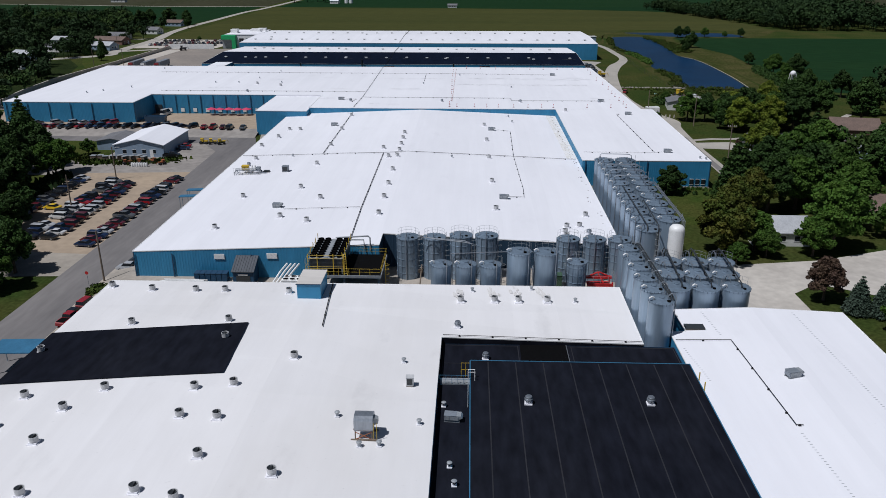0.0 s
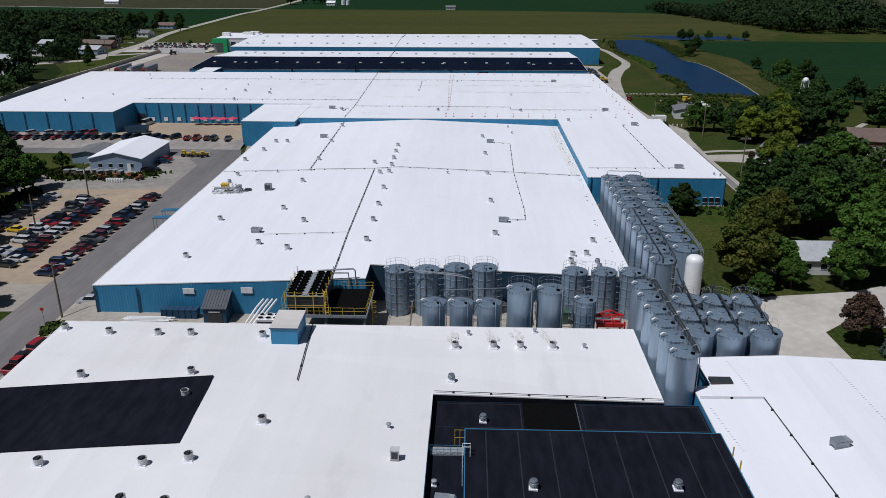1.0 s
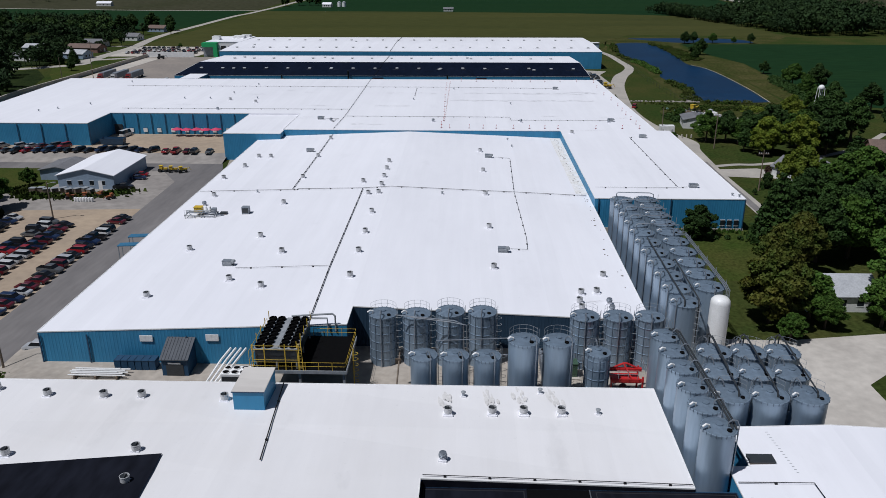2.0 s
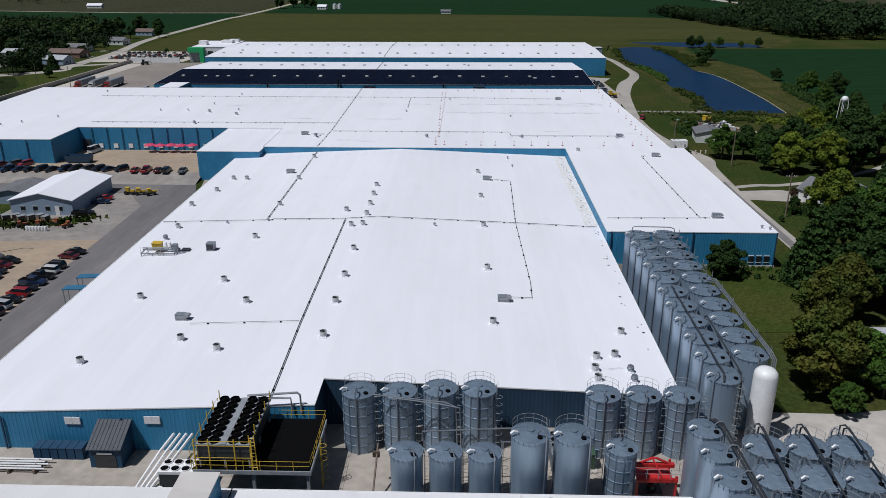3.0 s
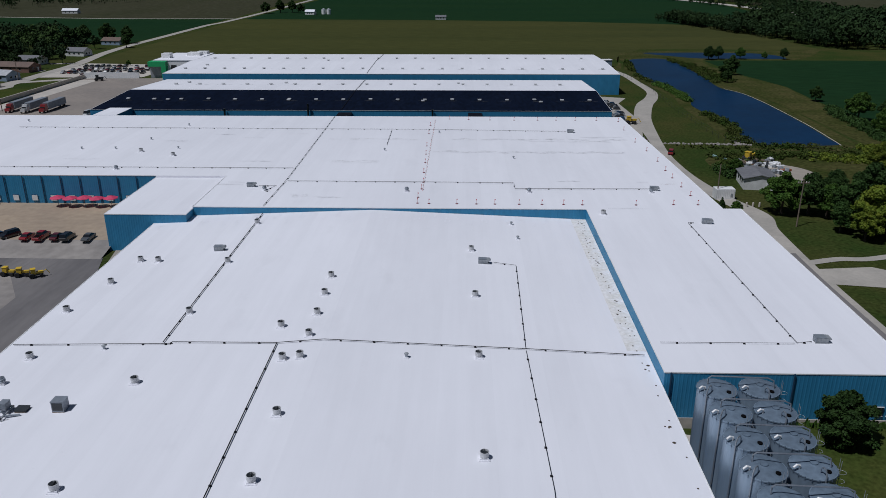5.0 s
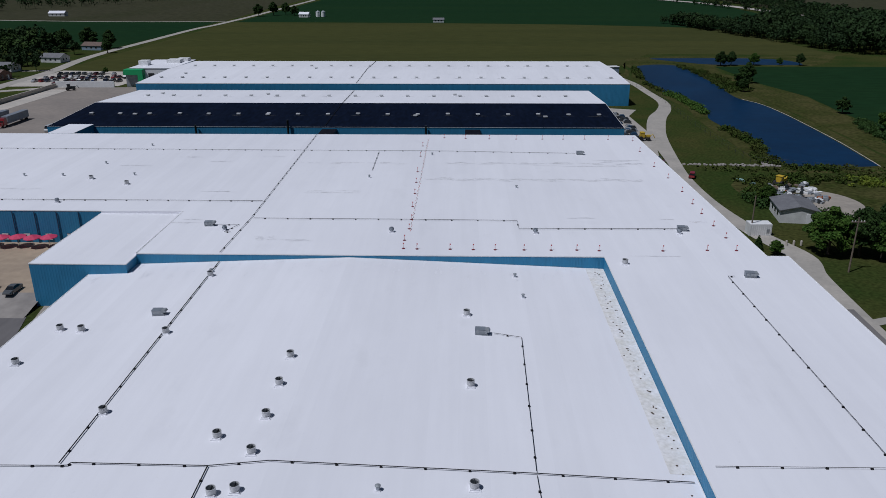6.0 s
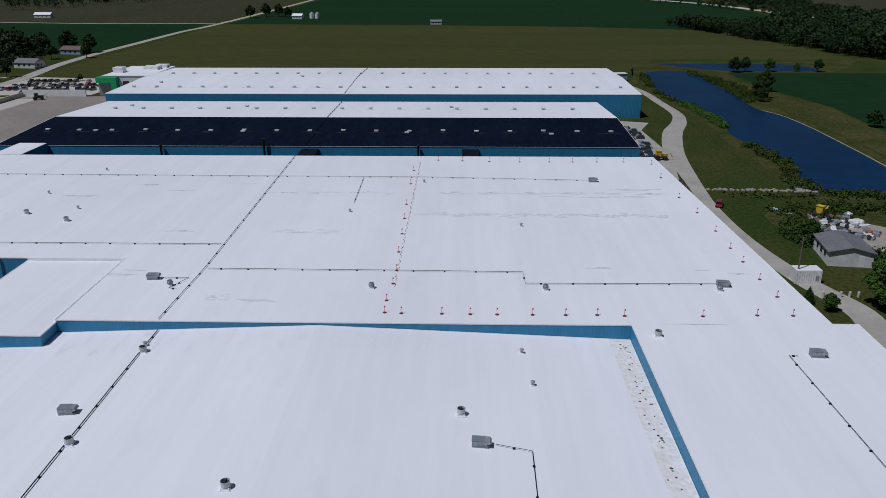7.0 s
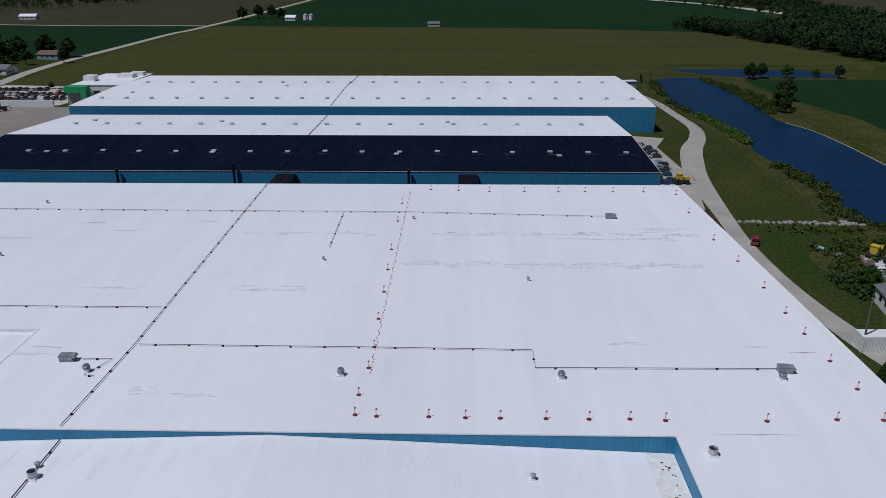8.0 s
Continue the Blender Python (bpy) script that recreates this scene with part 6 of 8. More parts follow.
G1 = "cars in the gravel lot"
park_row(-70.6, 130.0, -70.2, 174.5, 2.3, -8, 1, 0.03, G1)
park_row(-79.4, 133.5, -79.6, 170.0, 2.35, -8, 2, 0.05, G1)
park_row(-83.7, 133.5, -83.6, 171.5, 2.35, -8, 3, 0.08, G1)
park_row(-92.0, 141.5, -92.4, 174.0, 2.4, -8, 4, 0.08, G1)
park("sedan", 7, -88.0, 151.5, 172, G1)
G2 = "cars along the far lot"
park_row(-137.5, 232.2, -108, 232.8, 2.9, 58, 5, 0.12, G2, (0, 1, 3, 1, 5, 5, 6, 2), 1.26)
park_row(-138, 226.6, -84.5, 228.4, 2.75, 58, 6, 0.05, G2, (0, 0, 1, 2, 1, 5, 6, 0), 1.26)
park_row(-80.5, 227.6, -74.5, 227.6, 2.3, 90, 7, 0.0, G2, (2, 2, 6), 1.26)
park_row(-72.4, 227.4, -68.6, 227.2, 2.3, 90, 8, 0.0, G2, (0, 5, 0), 1.26)
G3 = "cars along the hall"
park_row(-56.8, 160.0, -56.8, 218.0, 5.0, 88, 9, 0.2, G3, (2, 5, 0, 1, 3, 2))
park("suv", 2, -58.3, 104.7, 82, G3)
park("sedan", 0, -58.7, 101.4, 82, G3)
park("pickup", 2, -58.3, 99.2, 82, G3)
park("pickup", 3, -57.6, 119.0, 178, G3)
park("suv", 0, -57.2, 122.2, 178, G3)
park("sedan", 1, -79.0, 205.0, 5, G3)
park("sedan", 2, -79.6, 207.8, 185, G3)
park("pickup", 0, -79.2, 196.8, 5, G3)
park("van", 4, -99.6, 247.0, 78, G3, 1.31)
park_row(53.6, 292, 55.8, 318, 3.6, 75, 11, 0.15, "cars behind the hall", (0, 5, 2, 2, 6, 0))
park("suv", 2, 60.6, 303.5, 70, "cars behind the hall")
G4 = "cars at the office"
park_row(-190, 462, -152, 463, 2.8, 90, 12, 0.12, G4)
park_row(-190, 472, -148, 474, 2.8, 90, 13, 0.12, G4)
park_row(-192, 484, -150, 486, 2.8, 90, 14, 0.2, G4)
park_row(-176, 452, -152, 453.5, 3.0, 90, 15, 0.3, G4, (2, 2, 6, 2))


def semi_trailer(x, y, turn, paint, cab=True):
    m = spot(x, y, 0.06, turn) @ Matrix.Diagonal((0.8, 0.8, 0.8, 1))
    t = thing("semi_trailer", "long grey box trailer with a tractor unit", "truck", m, group="parked trucks")
    part("box", Mesh().box(-8.0, -1.28, 1.1, 8.0, 1.28, 4.05), M["unit_grey"], t)
    part("side_skirt", Mesh().box(-4.0, -1.22, 0.6, 2.5, -1.16, 1.1), M["dull_steel"], t)
    for k in (-6.6, -5.3):
        for y_ in (-1.0, 1.0):
            w = new("wheel", WHEEL["tyre"])
            w.parent = t
            w.matrix_basis = spot(k, y_, 0.52) @ Matrix.Diagonal((1.55, 1.8, 1.55, 1))
    if cab:
        part("cab", Mesh().box(8.6, -1.2, 0.8, 11.0, 1.2, 2.9).box(8.6, -1.1, 2.9, 10.4, 1.1, 3.7).box(11.0, -1.0, 0.8, 12.6, 1.0, 2.0), CAR_PAINTS[paint], t, "painted tractor cab")
        part("windscreen", Mesh().box(11.0, -1.0, 2.1, 11.04, 1.0, 2.8), M["glass"], t)
        for k in (9.0, 11.8):
            for y_ in (-1.0, 1.0):
                w = new("wheel", WHEEL["tyre"])
                w.parent = t
                w.matrix_basis = spot(k, y_, 0.52) @ Matrix.Diagonal((1.55, 1.8, 1.55, 1))
    return t


semi_trailer(-147.2, 369.5, 270, 2)
semi_trailer(-153.6, 369.0, 270, 4)
semi_trailer(-159.8, 370.0, 270, 2)
park("van", 4, -128.9, 356.0, 268, "parked trucks", 0.06)
fence_wall = thing("yard_wall", "long pale concrete wall round the truck yard", "wall", kind="structure")
WALL = [(-167.5, 256), (-169.3, 274), (-172.6, 292), (-175.6, 324), (-173.8, 373), (-172.4, 446)]
for (xa, ya), (xb, yb) in zip(WALL, WALL[1:]):
    n = max(1, round((yb - ya) / 9))
    for k in range(n):
        x0, y0, x1, y1 = xa + (xb - xa) * k / n, ya + (yb - ya) * k / n + 0.04, xa + (xb - xa) * (k + 1) / n, ya + (yb - ya) * (k + 1) / n - 0.04
        part("panel", Mesh().add([(x0 - 0.25, y0, 0), (x0 + 0.25, y0, 0), (x1 + 0.25, y1, 0), (x1 - 0.25, y1, 0), (x0 - 0.25, y0, 1.8), (x0 + 0.25, y0, 1.8), (x1 + 0.25, y1, 1.8), (x1 - 0.25, y1, 1.8)],
                                 [(4, 5, 6, 7), (0, 1, 5, 4), (1, 2, 6, 5), (2, 3, 7, 6), (3, 0, 4, 7)]), M["concrete"], fence_wall)
part("panel", Mesh().box(-172.6, 446.2, 0, -147, 446.8, 2.6), M["white_trim"], fence_wall, "white painted wall")
ramp = thing("loading_ramp", "pale concrete ramp beside the wall", "ramp", kind="structure")
part("slab", Mesh().add([(-172, 330, 0.06), (-166.5, 330, 0.06), (-163, 440, 0.06), (-171.5, 440, 0.06)], [(0, 1, 2, 3)]).add([(-172, 330, 0.09), (-166.5, 330, 0.09), (-163, 440, 0.09), (-171.5, 440, 0.09)], [(0, 1, 2, 3)]), M["concrete"], ramp)


def tractor(x, y, turn, material, label, group="farm machines"):
    f = thing("farm_machine", label, "machine", spot(x, y, 0.06, turn), group=group)
    part("chassis", Mesh().box(-1.8, -0.5, 0.6, 1.8, 0.5, 1.1), M["dark_steel"], f)
    part("hood", Mesh().box(0.1, -0.45, 1.1, 1.9, 0.45, 1.7), M[material], f)
    part("cab", Mesh().box(-1.2, -0.7, 1.1, 0.0, 0.7, 2.5).box(-1.3, -0.8, 2.5, 0.1, 0.8, 2.62), M[material], f)
    part("boom", Mesh().tube([(1.7, 0, 1.2), (2.6, 0, 1.9), (3.4, 0, 0.7)], 0.12, 6), M[material], f)
    for x_, r in ((-1.1, 2.2), (1.3, 1.6)):
        for y_ in (-0.8, 0.8):
            w = new("wheel", WHEEL["tyre"])
            w.parent = f
            w.matrix_basis = spot(x_, y_, 0.33 * r) @ Matrix.Diagonal((r, r * 1.2, r, 1))
    return f


for k in range(3):
    put(tractor(0, 0, 0, "yellow", "yellow loader parked on the yard"), -75.6 + 2.6 * k, 212.0 - 0.3 * k, 0.08, 15 * k, 0.62)
tractor(-162, 438, 20, "dark_steel", "dark loader parked in the truck yard")
for k in range(4):
    put(tractor(0, 0, 0, "orange", "rusty orange implement beside the shed"), -88.0 + 3.1 * k, 188.8 + 0.9 * (k % 3), 0.05, 30 + 67 * k, 0.5)
for k in range(7):
    b = thing("barrel", "white plastic barrel beside the shed", "barrel", spot(-85.6 + 0.62 * k, 186.6, 0.04), group="white barrels")
    part("drum", Mesh().lathe([(0.27, 0), (0.3, 0.1), (0.3, 0.9), (0.26, 1.0)], 10), M["white_trim"], b, smooth=True)
for k in range(9):
    b = thing("pallet_crate", "weathered timber crate beside the shed", "crate", spot(-98.5 + 1.7 * k, 193.0 + 0.6 * math.sin(k * 2.1), 0.04, 9 * k), group="timber crates")
    part("crate", Mesh().box(-0.7, -0.6, 0.1, 0.7, 0.6, 1.2), M["wood"], b)
    part("top", Mesh().box(-0.75, -0.65, 1.2, 0.75, 0.65, 1.28), M["dull_steel"], b)
dump = thing("dumpster", "long dark blue open dumpster in the loading yard", "dumpster", spot(-98.6, 236.2, 1.3, 2))
part("tub", Mesh().add([(-3.0, -1.1, 0.2), (3.0, -1.1, 0.2), (3.0, 1.1, 0.2), (-3.0, 1.1, 0.2), (-3.3, -1.25, 1.9), (3.3, -1.25, 1.9), (3.3, 1.25, 1.9), (-3.3, 1.25, 1.9), (-3.15, -1.1, 1.9), (3.15, -1.1, 1.9), (3.15, 1.1, 1.9), (-3.15, 1.1, 1.9),
                        (-2.9, -1.0, 0.4), (2.9, -1.0, 0.4), (2.9, 1.0, 0.4), (-2.9, 1.0, 0.4)],
                       [(0, 3, 2, 1), (0, 1, 5, 4), (1, 2, 6, 5), (2, 3, 7, 6), (3, 0, 4, 7), (4, 5, 9, 8), (5, 6, 10, 9), (6, 7, 11, 10), (7, 4, 8, 11), (8, 9, 13, 12), (9, 10, 14, 13), (10, 11, 15, 14), (11, 8, 12, 15), (12, 13, 14, 15)]), M["dark_blue"], dump)
dump2 = copy_thing(dump, spot(-112.0, 238.4, 1.3, 3))
tagged(dump2, "long dark dumpster beside the parked cars")


def picnic_awning(x, y):
    f = thing("market_umbrella", "red shade canopy on a pole at the dock wall", "umbrella", spot(x, y, 1.3), group="red shade canopies")
    part("pole", Mesh().tube([(0, 0, 0), (0, 0, 2.3)], 0.05, 6), M["dull_steel"], f)
    part("canopy", Mesh().lathe([(1.6, 1.9), (1.55, 2.0), (0.1, 2.5)], 8), M["pink"], f)
    return f


for k in range(5):
    picnic_awning(-84.5 + 2.9 * k, 247.6 - 0.4 * (k % 2))

# ---------------------------------------------------------------- buildings round the plant
def house(x, y, turn, w, d, eave, rise, wall, roof, label, category="house", door=True, name="house", windows=2):
    """A gabled building; the ridge runs along its depth."""
    hs = thing(name, label, category, spot(x, y, 0, turn))
    a, b = w / 2, d / 2
    part("wall", Mesh().add([(-a, -b, 0), (a, -b, 0), (a, -b, eave), (0, -b, eave + rise), (-a, -b, eave), (-a, b, 0), (a, b, 0), (a, b, eave), (0, b, eave + rise), (-a, b, eave)],
                            [(0, 1, 2, 3, 4), (9, 8, 7, 6, 5), (1, 6, 7, 2), (5, 0, 4, 9)]), M[wall], hs)
    o, t = 0.35, 0.14
    k = rise / a
    lo = eave - o * k
    part("roof", Mesh().add([(-a - o, -b - o, lo), (0, -b - o, eave + rise), (a + o, -b - o, lo), (-a - o, b + o, lo), (0, b + o, eave + rise), (a + o, b + o, lo),
                             (-a - o, -b - o, lo + t), (0, -b - o, eave + rise + t), (a + o, -b - o, lo + t), (-a - o, b + o, lo + t), (0, b + o, eave + rise + t), (a + o, b + o, lo + t)],
                            [(6, 7, 10, 9), (7, 8, 11, 10), (0, 3, 4, 1), (1, 4, 5, 2), (0, 1, 7, 6), (1, 2, 8, 7), (3, 9, 10, 4), (4, 10, 11, 5), (0, 6, 9, 3), (2, 5, 11, 8)]), M[roof], hs)
    for i in range(windows):
        xx = -a + w * (i + 1) / (windows + 1)
        wd = part("window", Mesh().box(xx - 0.5, -b - 0.03, 1.0, xx + 0.5, -b + 0.01, 2.0), M["glass"], hs, "dark window")
        part("frame", Mesh().box(xx - 0.58, -b - 0.05, 0.92, xx + 0.58, -b - 0.02, 1.0).box(xx - 0.58, -b - 0.05, 2.0, xx + 0.58, -b - 0.02, 2.08), M["white_trim"], wd)
    for i in range(3):
        yy = -b + d * (i + 1) / 4
        wd = part("window", Mesh().box(-a - 0.03, yy - 0.5, 1.0, -a + 0.01, yy + 0.5, 2.0), M["glass"], hs, "dark window")
        part("frame", Mesh().box(-a - 0.05, yy - 0.58, 0.92, -a - 0.02, yy + 0.58, 1.0), M["white_trim"], wd)
    if door:
        part("door", Mesh().box(a * 0.5 - 0.45, -b - 0.04, 0.05, a * 0.5 + 0.45, -b + 0.01, 2.05), M["white_trim"], hs, "white door")
    return hs


house(-87.7, 206.0, 0, 13.2, 19.0, 3.3, 1.5, "house_grey", "roof_white", "grey metal shed with a shiny white roof", "shed", name="storage_shed", windows=4)
house(-98.6, 209.0, 0, 8.0, 10.0, 2.5, 0.7, "house_grey", "shingle_grey", "low grey lean-to beside the shed", "shed", name="storage_shed", windows=0, door=False)
house(58.0, 138.5, 90, 8.0, 10.5, 2.7, 1.9, "house_white", "shingle_pale", "white bungalow with a pale grey shingle roof among trees")
house(86.0, 151.5, 70, 8.5, 11, 2.7, 2.2, "house_white", "shingle_brown", "white house with a brown shingle roof")
house(88.5, 184.0, 10, 7, 10, 2.8, 2.2, "house_white", "shingle_grey", "white house under dark trees")
house(104.5, 205.0, 75, 8, 12, 3.0, 2.4, "house_grey", "shingle_grey", "pale house with a dark grey roof")
house(112.0, 226.0, 80, 9, 13, 3.4, 2.6, "brick", "shingle_brown", "brown brick house with a brown roof")
house(80.6, 209.5, 25, 7, 9, 2.7, 2.2, "house_white", "shingle_grey", "grey-roofed white house beside the lane")
house(73.0, 272.2, -8, 7.4, 9.0, 2.7, 0.9, "house_white", "shingle_grey", "white garage with a grey roof beside the junk pile", "garage", name="garage", windows=0)
house(88.3, 211.5, 0, 5, 6, 2.4, 1.6, "house_white", "shingle_grey", "small white house behind trees")
ROADSIDE = [(-217, 470, 80, 9, 20, "brick", "shingle_brown", "long low brown house among trees"), (-224, 497, 85, 8, 13, "house_white", "shingle_grey", "white house with a grey roof beside the road"),
            (-208, 441, 75, 8, 13, "house_grey", "shingle_pale", "pale grey-roofed house beside the road"), (-218, 536, 80, 8, 12, "house_white", "shingle_grey", "white farmhouse beside the road"),
            (-224, 597, 80, 8, 13, "house_grey", "shingle_brown", "low brown-roofed house under trees"), (-215, 365, 70, 8, 12, "house_white", "shingle_pale", "white house deep among trees"),
            (-230, 398, 70, 8, 12, "house_grey", "shingle_pale", "grey house among dark trees"), (-231, 432, 75, 8, 12, "house_white", "shingle_grey", "white house behind the trees"),
            (-246, 470, 80, 8, 12, "house_white", "shingle_pale", "pale house at the edge of the woods")]
for x, y, turn, w, d, wall, roof, label in ROADSIDE:
    house(x, y, turn, w, d, 2.7, 1.8, wall, roof, label)
for x0, y0, x1, y1 in ((-204, 470, -211, 471), (-203, 500, -216, 498), (-200, 438, -204, 440), (-209, 540, -213, 537), (-205, 402, -224, 398)):
    ribbon("driveway", [(x0, y0), (x1, y1)], 4, 0.05, "light_road", "pale concrete driveway of a roadside house", "driveway")
house(-151, 887, 80, 6, 9.5, 3.0, 1.8, "house_white", "roof_white", "far white farm shed", "barn", name="barn")
house(-19, 821, 90, 5, 9.5, 2.4, 1.4, "house_white", "shingle_grey", "far lonely shed in the field", "barn", name="barn")
house(-402, 905, 90, 7, 16, 3.0, 2.0, "house_white", "roof_white", "far white barn beside the fields", "barn", name="barn")
for k in range(2):
    g = thing("grain_bin", "far white round grain bin", "grain bin", spot(-139 + 5.2 * k, 893, 0), group="grain bins")
    part("drum", Mesh().lathe([(2.1, 0), (2.1, 4.6)], 18, top=False), M["white_trim"], g, smooth=True)
    part("cap", Mesh().lathe([(2.2, 4.6), (0.3, 5.9), (0.1, 6.0)], 18), M["dull_steel"], g, smooth=True)

# office at the far end
off = thing("office_building", "white office building with a bright green entrance", "office", kind="structure")
part("wall", Mesh().box(-141.0, 450.0, 0, -122.0, 480, 7.6), M["white_trim"], off)
part("roof", Mesh().box(-141.2, 449.8, 7.6, -121.8, 480.2, 7.8), M["roof_white"], off)
part("entrance_portal", Mesh().box(-142.6, 447.0, 5.2, -134.4, 452.0, 7.4).box(-136.6, 447.0, 0, -134.4, 452.0, 5.2), M["green"], off, "bright green portal")
part("entrance_glass", Mesh().box(-142.4, 448.6, 0, -136.6, 448.8, 5.2), M["dull_steel"], off, "grey glazed entrance")
for k in range(3):
    part("window", Mesh().box(-133.0 + 4 * k, 449.9, 2.0, -130.4 + 4 * k, 450.0, 5.6), M["glass"], off, "dark window")
for x, y, w, d, h in ((-138, 460, 4, 4, 3.0), (-128, 470, 6, 5, 2.0), (-126, 476, 5, 4, 1.8)):
    part("roof_unit", Mesh().box(x - w / 2, y - d / 2, 7.8, x + w / 2, y + d / 2, 7.8 + h * 0.7), M["white_trim"], off)

# container, hut and far cabin
hut = thing("shipping_container", "white shipping container beside the gravel road", "container", spot(61.8, 261.2, 0.0, 1))
part("box", Mesh().box(-2.15, -1.2, 0.0, 2.15, 1.2, 2.4), M["white_trim"], hut)
for k in range(11):
    part("rib", Mesh().box(-2.05 + 0.39 * k, -1.24, 0.2, -1.95 + 0.39 * k, -1.2, 2.3), M["white_trim"], hut)
part("plate", Mesh().box(1.2, -1.28, 0.7, 1.7, -1.24, 1.4), M["dull_steel"], hut)
for k in range(5):
    bl = thing("bollard", "small concrete bollard beside the road", "bollard", spot(62.0 + 1.4 * k, 254.6, 0.03), group="bollards")
    part("post", Mesh().lathe([(0.22, 0), (0.22, 0.9), (0.1, 1.0)], 8), M["concrete"], bl)
cab = thing("site_cabin", "far pale site cabin behind the hall", "cabin", spot(74, 491, 0.0, 10))
part("box", Mesh().box(-3, -2, 0.0, 3, 2, 3.4), M["house_grey"], cab)
part("roof", Mesh().box(-3.2, -2.2, 3.4, 3.2, 2.2, 3.6), M["white_trim"], cab)

# junk pile and stored machines
r = random.Random(21)
for k in range(70):
    x, y = r.uniform(76, 86), r.uniform(282, 297)
    j = thing("scrap_piece", r.choice(["pale scrap sheet on the junk pile", "rusty scrap part on the junk pile", "dark scrap beam on the junk pile"]), "scrap", spot(x, y, 0.03, r.uniform(0, 180)), group="junk pile")
    w, d, h = r.uniform(0.3, 1.6), r.uniform(0.2, 0.7), r.uniform(0.15, 0.8)
    part("piece", Mesh().box(-w, -d, 0, w, d, h).box(-w * 0.5, -d * 0.6, h, w * 0.4, d * 0.5, h * 1.4), M[r.choice(["white_trim", "dull_steel", "orange", "wood", "dark_steel", "dull_steel"])], j)
tractor(79.5, 296.0, 40, "yellow", "yellow machine on the junk pile")
board = thing("panel_stack", "pale turquoise panel lying in the grass", "panel", spot(72.6, 299.6, 0.03, 118))
part("sheet", Mesh().box(-2.6, -0.5, 0, 2.6, 0.5, 0.25), mat("turquoise sheet", (0.35, 0.55, 0.52), None, 1, 0.6), board)
for k in range(110):
    x, y = r.uniform(49.5, 58.5), r.uniform(330, 388)
    x = min(x, 50 + (y - 318) * 0.16 + r.random())
    j = thing("stored_mould", "dark steel mould stored beside the hall", "stored part", spot(x, y, 0.05, r.uniform(-15, 15)), group="stored steel moulds")
    w, d, h = r.uniform(0.6, 1.4), r.uniform(0.5, 0.9), r.uniform(0.5, 1.2)
    part("block", Mesh().box(-w, -d, 0, w, d, h * 0.6).box(-w * 0.7, -d * 0.7, h * 0.6, w * 0.7, d * 0.7, h), M[r.choice(["dark_steel", "dark_blue", "dull_steel", "dark_steel"])], j)
tractor(57.6, 345.0, 5, "yellow", "yellow loader beside the stored moulds")
redbox = thing("red_container", "red steel box beside the hall", "container", spot(52.0, 380, 0.05))
part("box", Mesh().box(-1.6, -1.0, 0, 1.6, 1.0, 2.0), M["red"], redbox)
part("lid", Mesh().box(-1.65, -1.05, 2.0, 1.65, 1.05, 2.1), M["red"], redbox)
r = random.Random(8)
rocks = Mesh()
for k in range(160):
    t = r.random()
    x, y = 62 + 26 * t + r.uniform(-1, 1), 316.5 - 1.5 * t + r.uniform(-0.8, 0.8)
    s = r.uniform(0.15, 0.5)
    rocks.lathe([(s, -0.05), (s * 0.9, s * 0.5), (s * 0.3, s * 0.8)], 5, x, y)
for k in range(90):
    x, y = 86 + r.uniform(-3, 2), 318 + r.uniform(-3, 3)
    s = r.uniform(0.2, 0.55)
    rocks.lathe([(s, -0.05), (s * 0.9, s * 0.5), (s * 0.3, s * 0.8)], 5, x, y)
tagged(part("rocks", rocks, M["yard_gravel"]), "pale rocks along a ditch", "rocks", kind="stuff")


def utility_pole(x, y, h=10.0, cross=True, lamp=False):
    p = thing("utility_pole", "weathered wooden utility pole beside the road", "pole", spot(x, y, 0), group="utility poles")
    part("pole", Mesh().lathe([(0.17, 0), (0.11, h)], 8), M["wood"], p, smooth=True)
    if cross:
        part("crossarm", Mesh().box(-1.2, -0.07, h - 0.9, 1.2, 0.07, h - 0.72), M["wood"], p)
        for k in (-1.0, -0.5, 0.5, 1.0):
            part("insulator", Mesh().lathe([(0.06, h - 0.72), (0.06, h - 0.5)], 6, k, 0), M["white_trim"], p)
    if lamp:
        part("lamp_arm", Mesh().tube([(0, 0, h - 0.4), (1.4, 0, h - 0.1)], 0.05, 5), M["dull_steel"], p)
        part("lamp_head", Mesh().box(1.2, -0.15, h - 0.2, 1.9, 0.15, h - 0.05), M["dull_steel"], p)
    return p


for x, y, h, c, l in ((-59.7, 113.7, 9, False, True), (-84.5, 174.7, 8, False, True), (-83.1, 150.1, 8, False, False), (70.4, 241.4, 10, True, False), (68.2, 199.5, 9.5, True, False), (60.2, 260.7, 8, False, False), (92, 186, 9, True, False),
                      (-163.8, 363.8, 9, False, False), (-181.4, 370.5, 9, False, False), (-200, 440, 9, True, False)):
    utility_pole(x, y, h, c, l)


def water_tower(x, y):
    w = thing("water_tower", "white ball water tower on a lattice leg frame", "water tower", spot(x, y, 0))
    R, H = 0.95, 12.2
    part("tank", Mesh().lathe([(R * math.sin(math.pi * k / 10) + 0.02, H - R * math.cos(math.pi * k / 10)) for k in range(11)], 18), M["white_trim"], w, smooth=True)
    for k in range(4):
        a = math.pi / 4 + math.pi / 2 * k
        part("leg", Mesh().tube([(1.8 * math.cos(a), 1.8 * math.sin(a), 0), (1.1 * math.cos(a), 1.1 * math.sin(a), H)], 0.09, 6), M["white_trim"], w)
    part("riser", Mesh().tube([(0, 0, 0), (0, 0, H - R)], 0.14, 8), M["white_trim"], w)
    return w


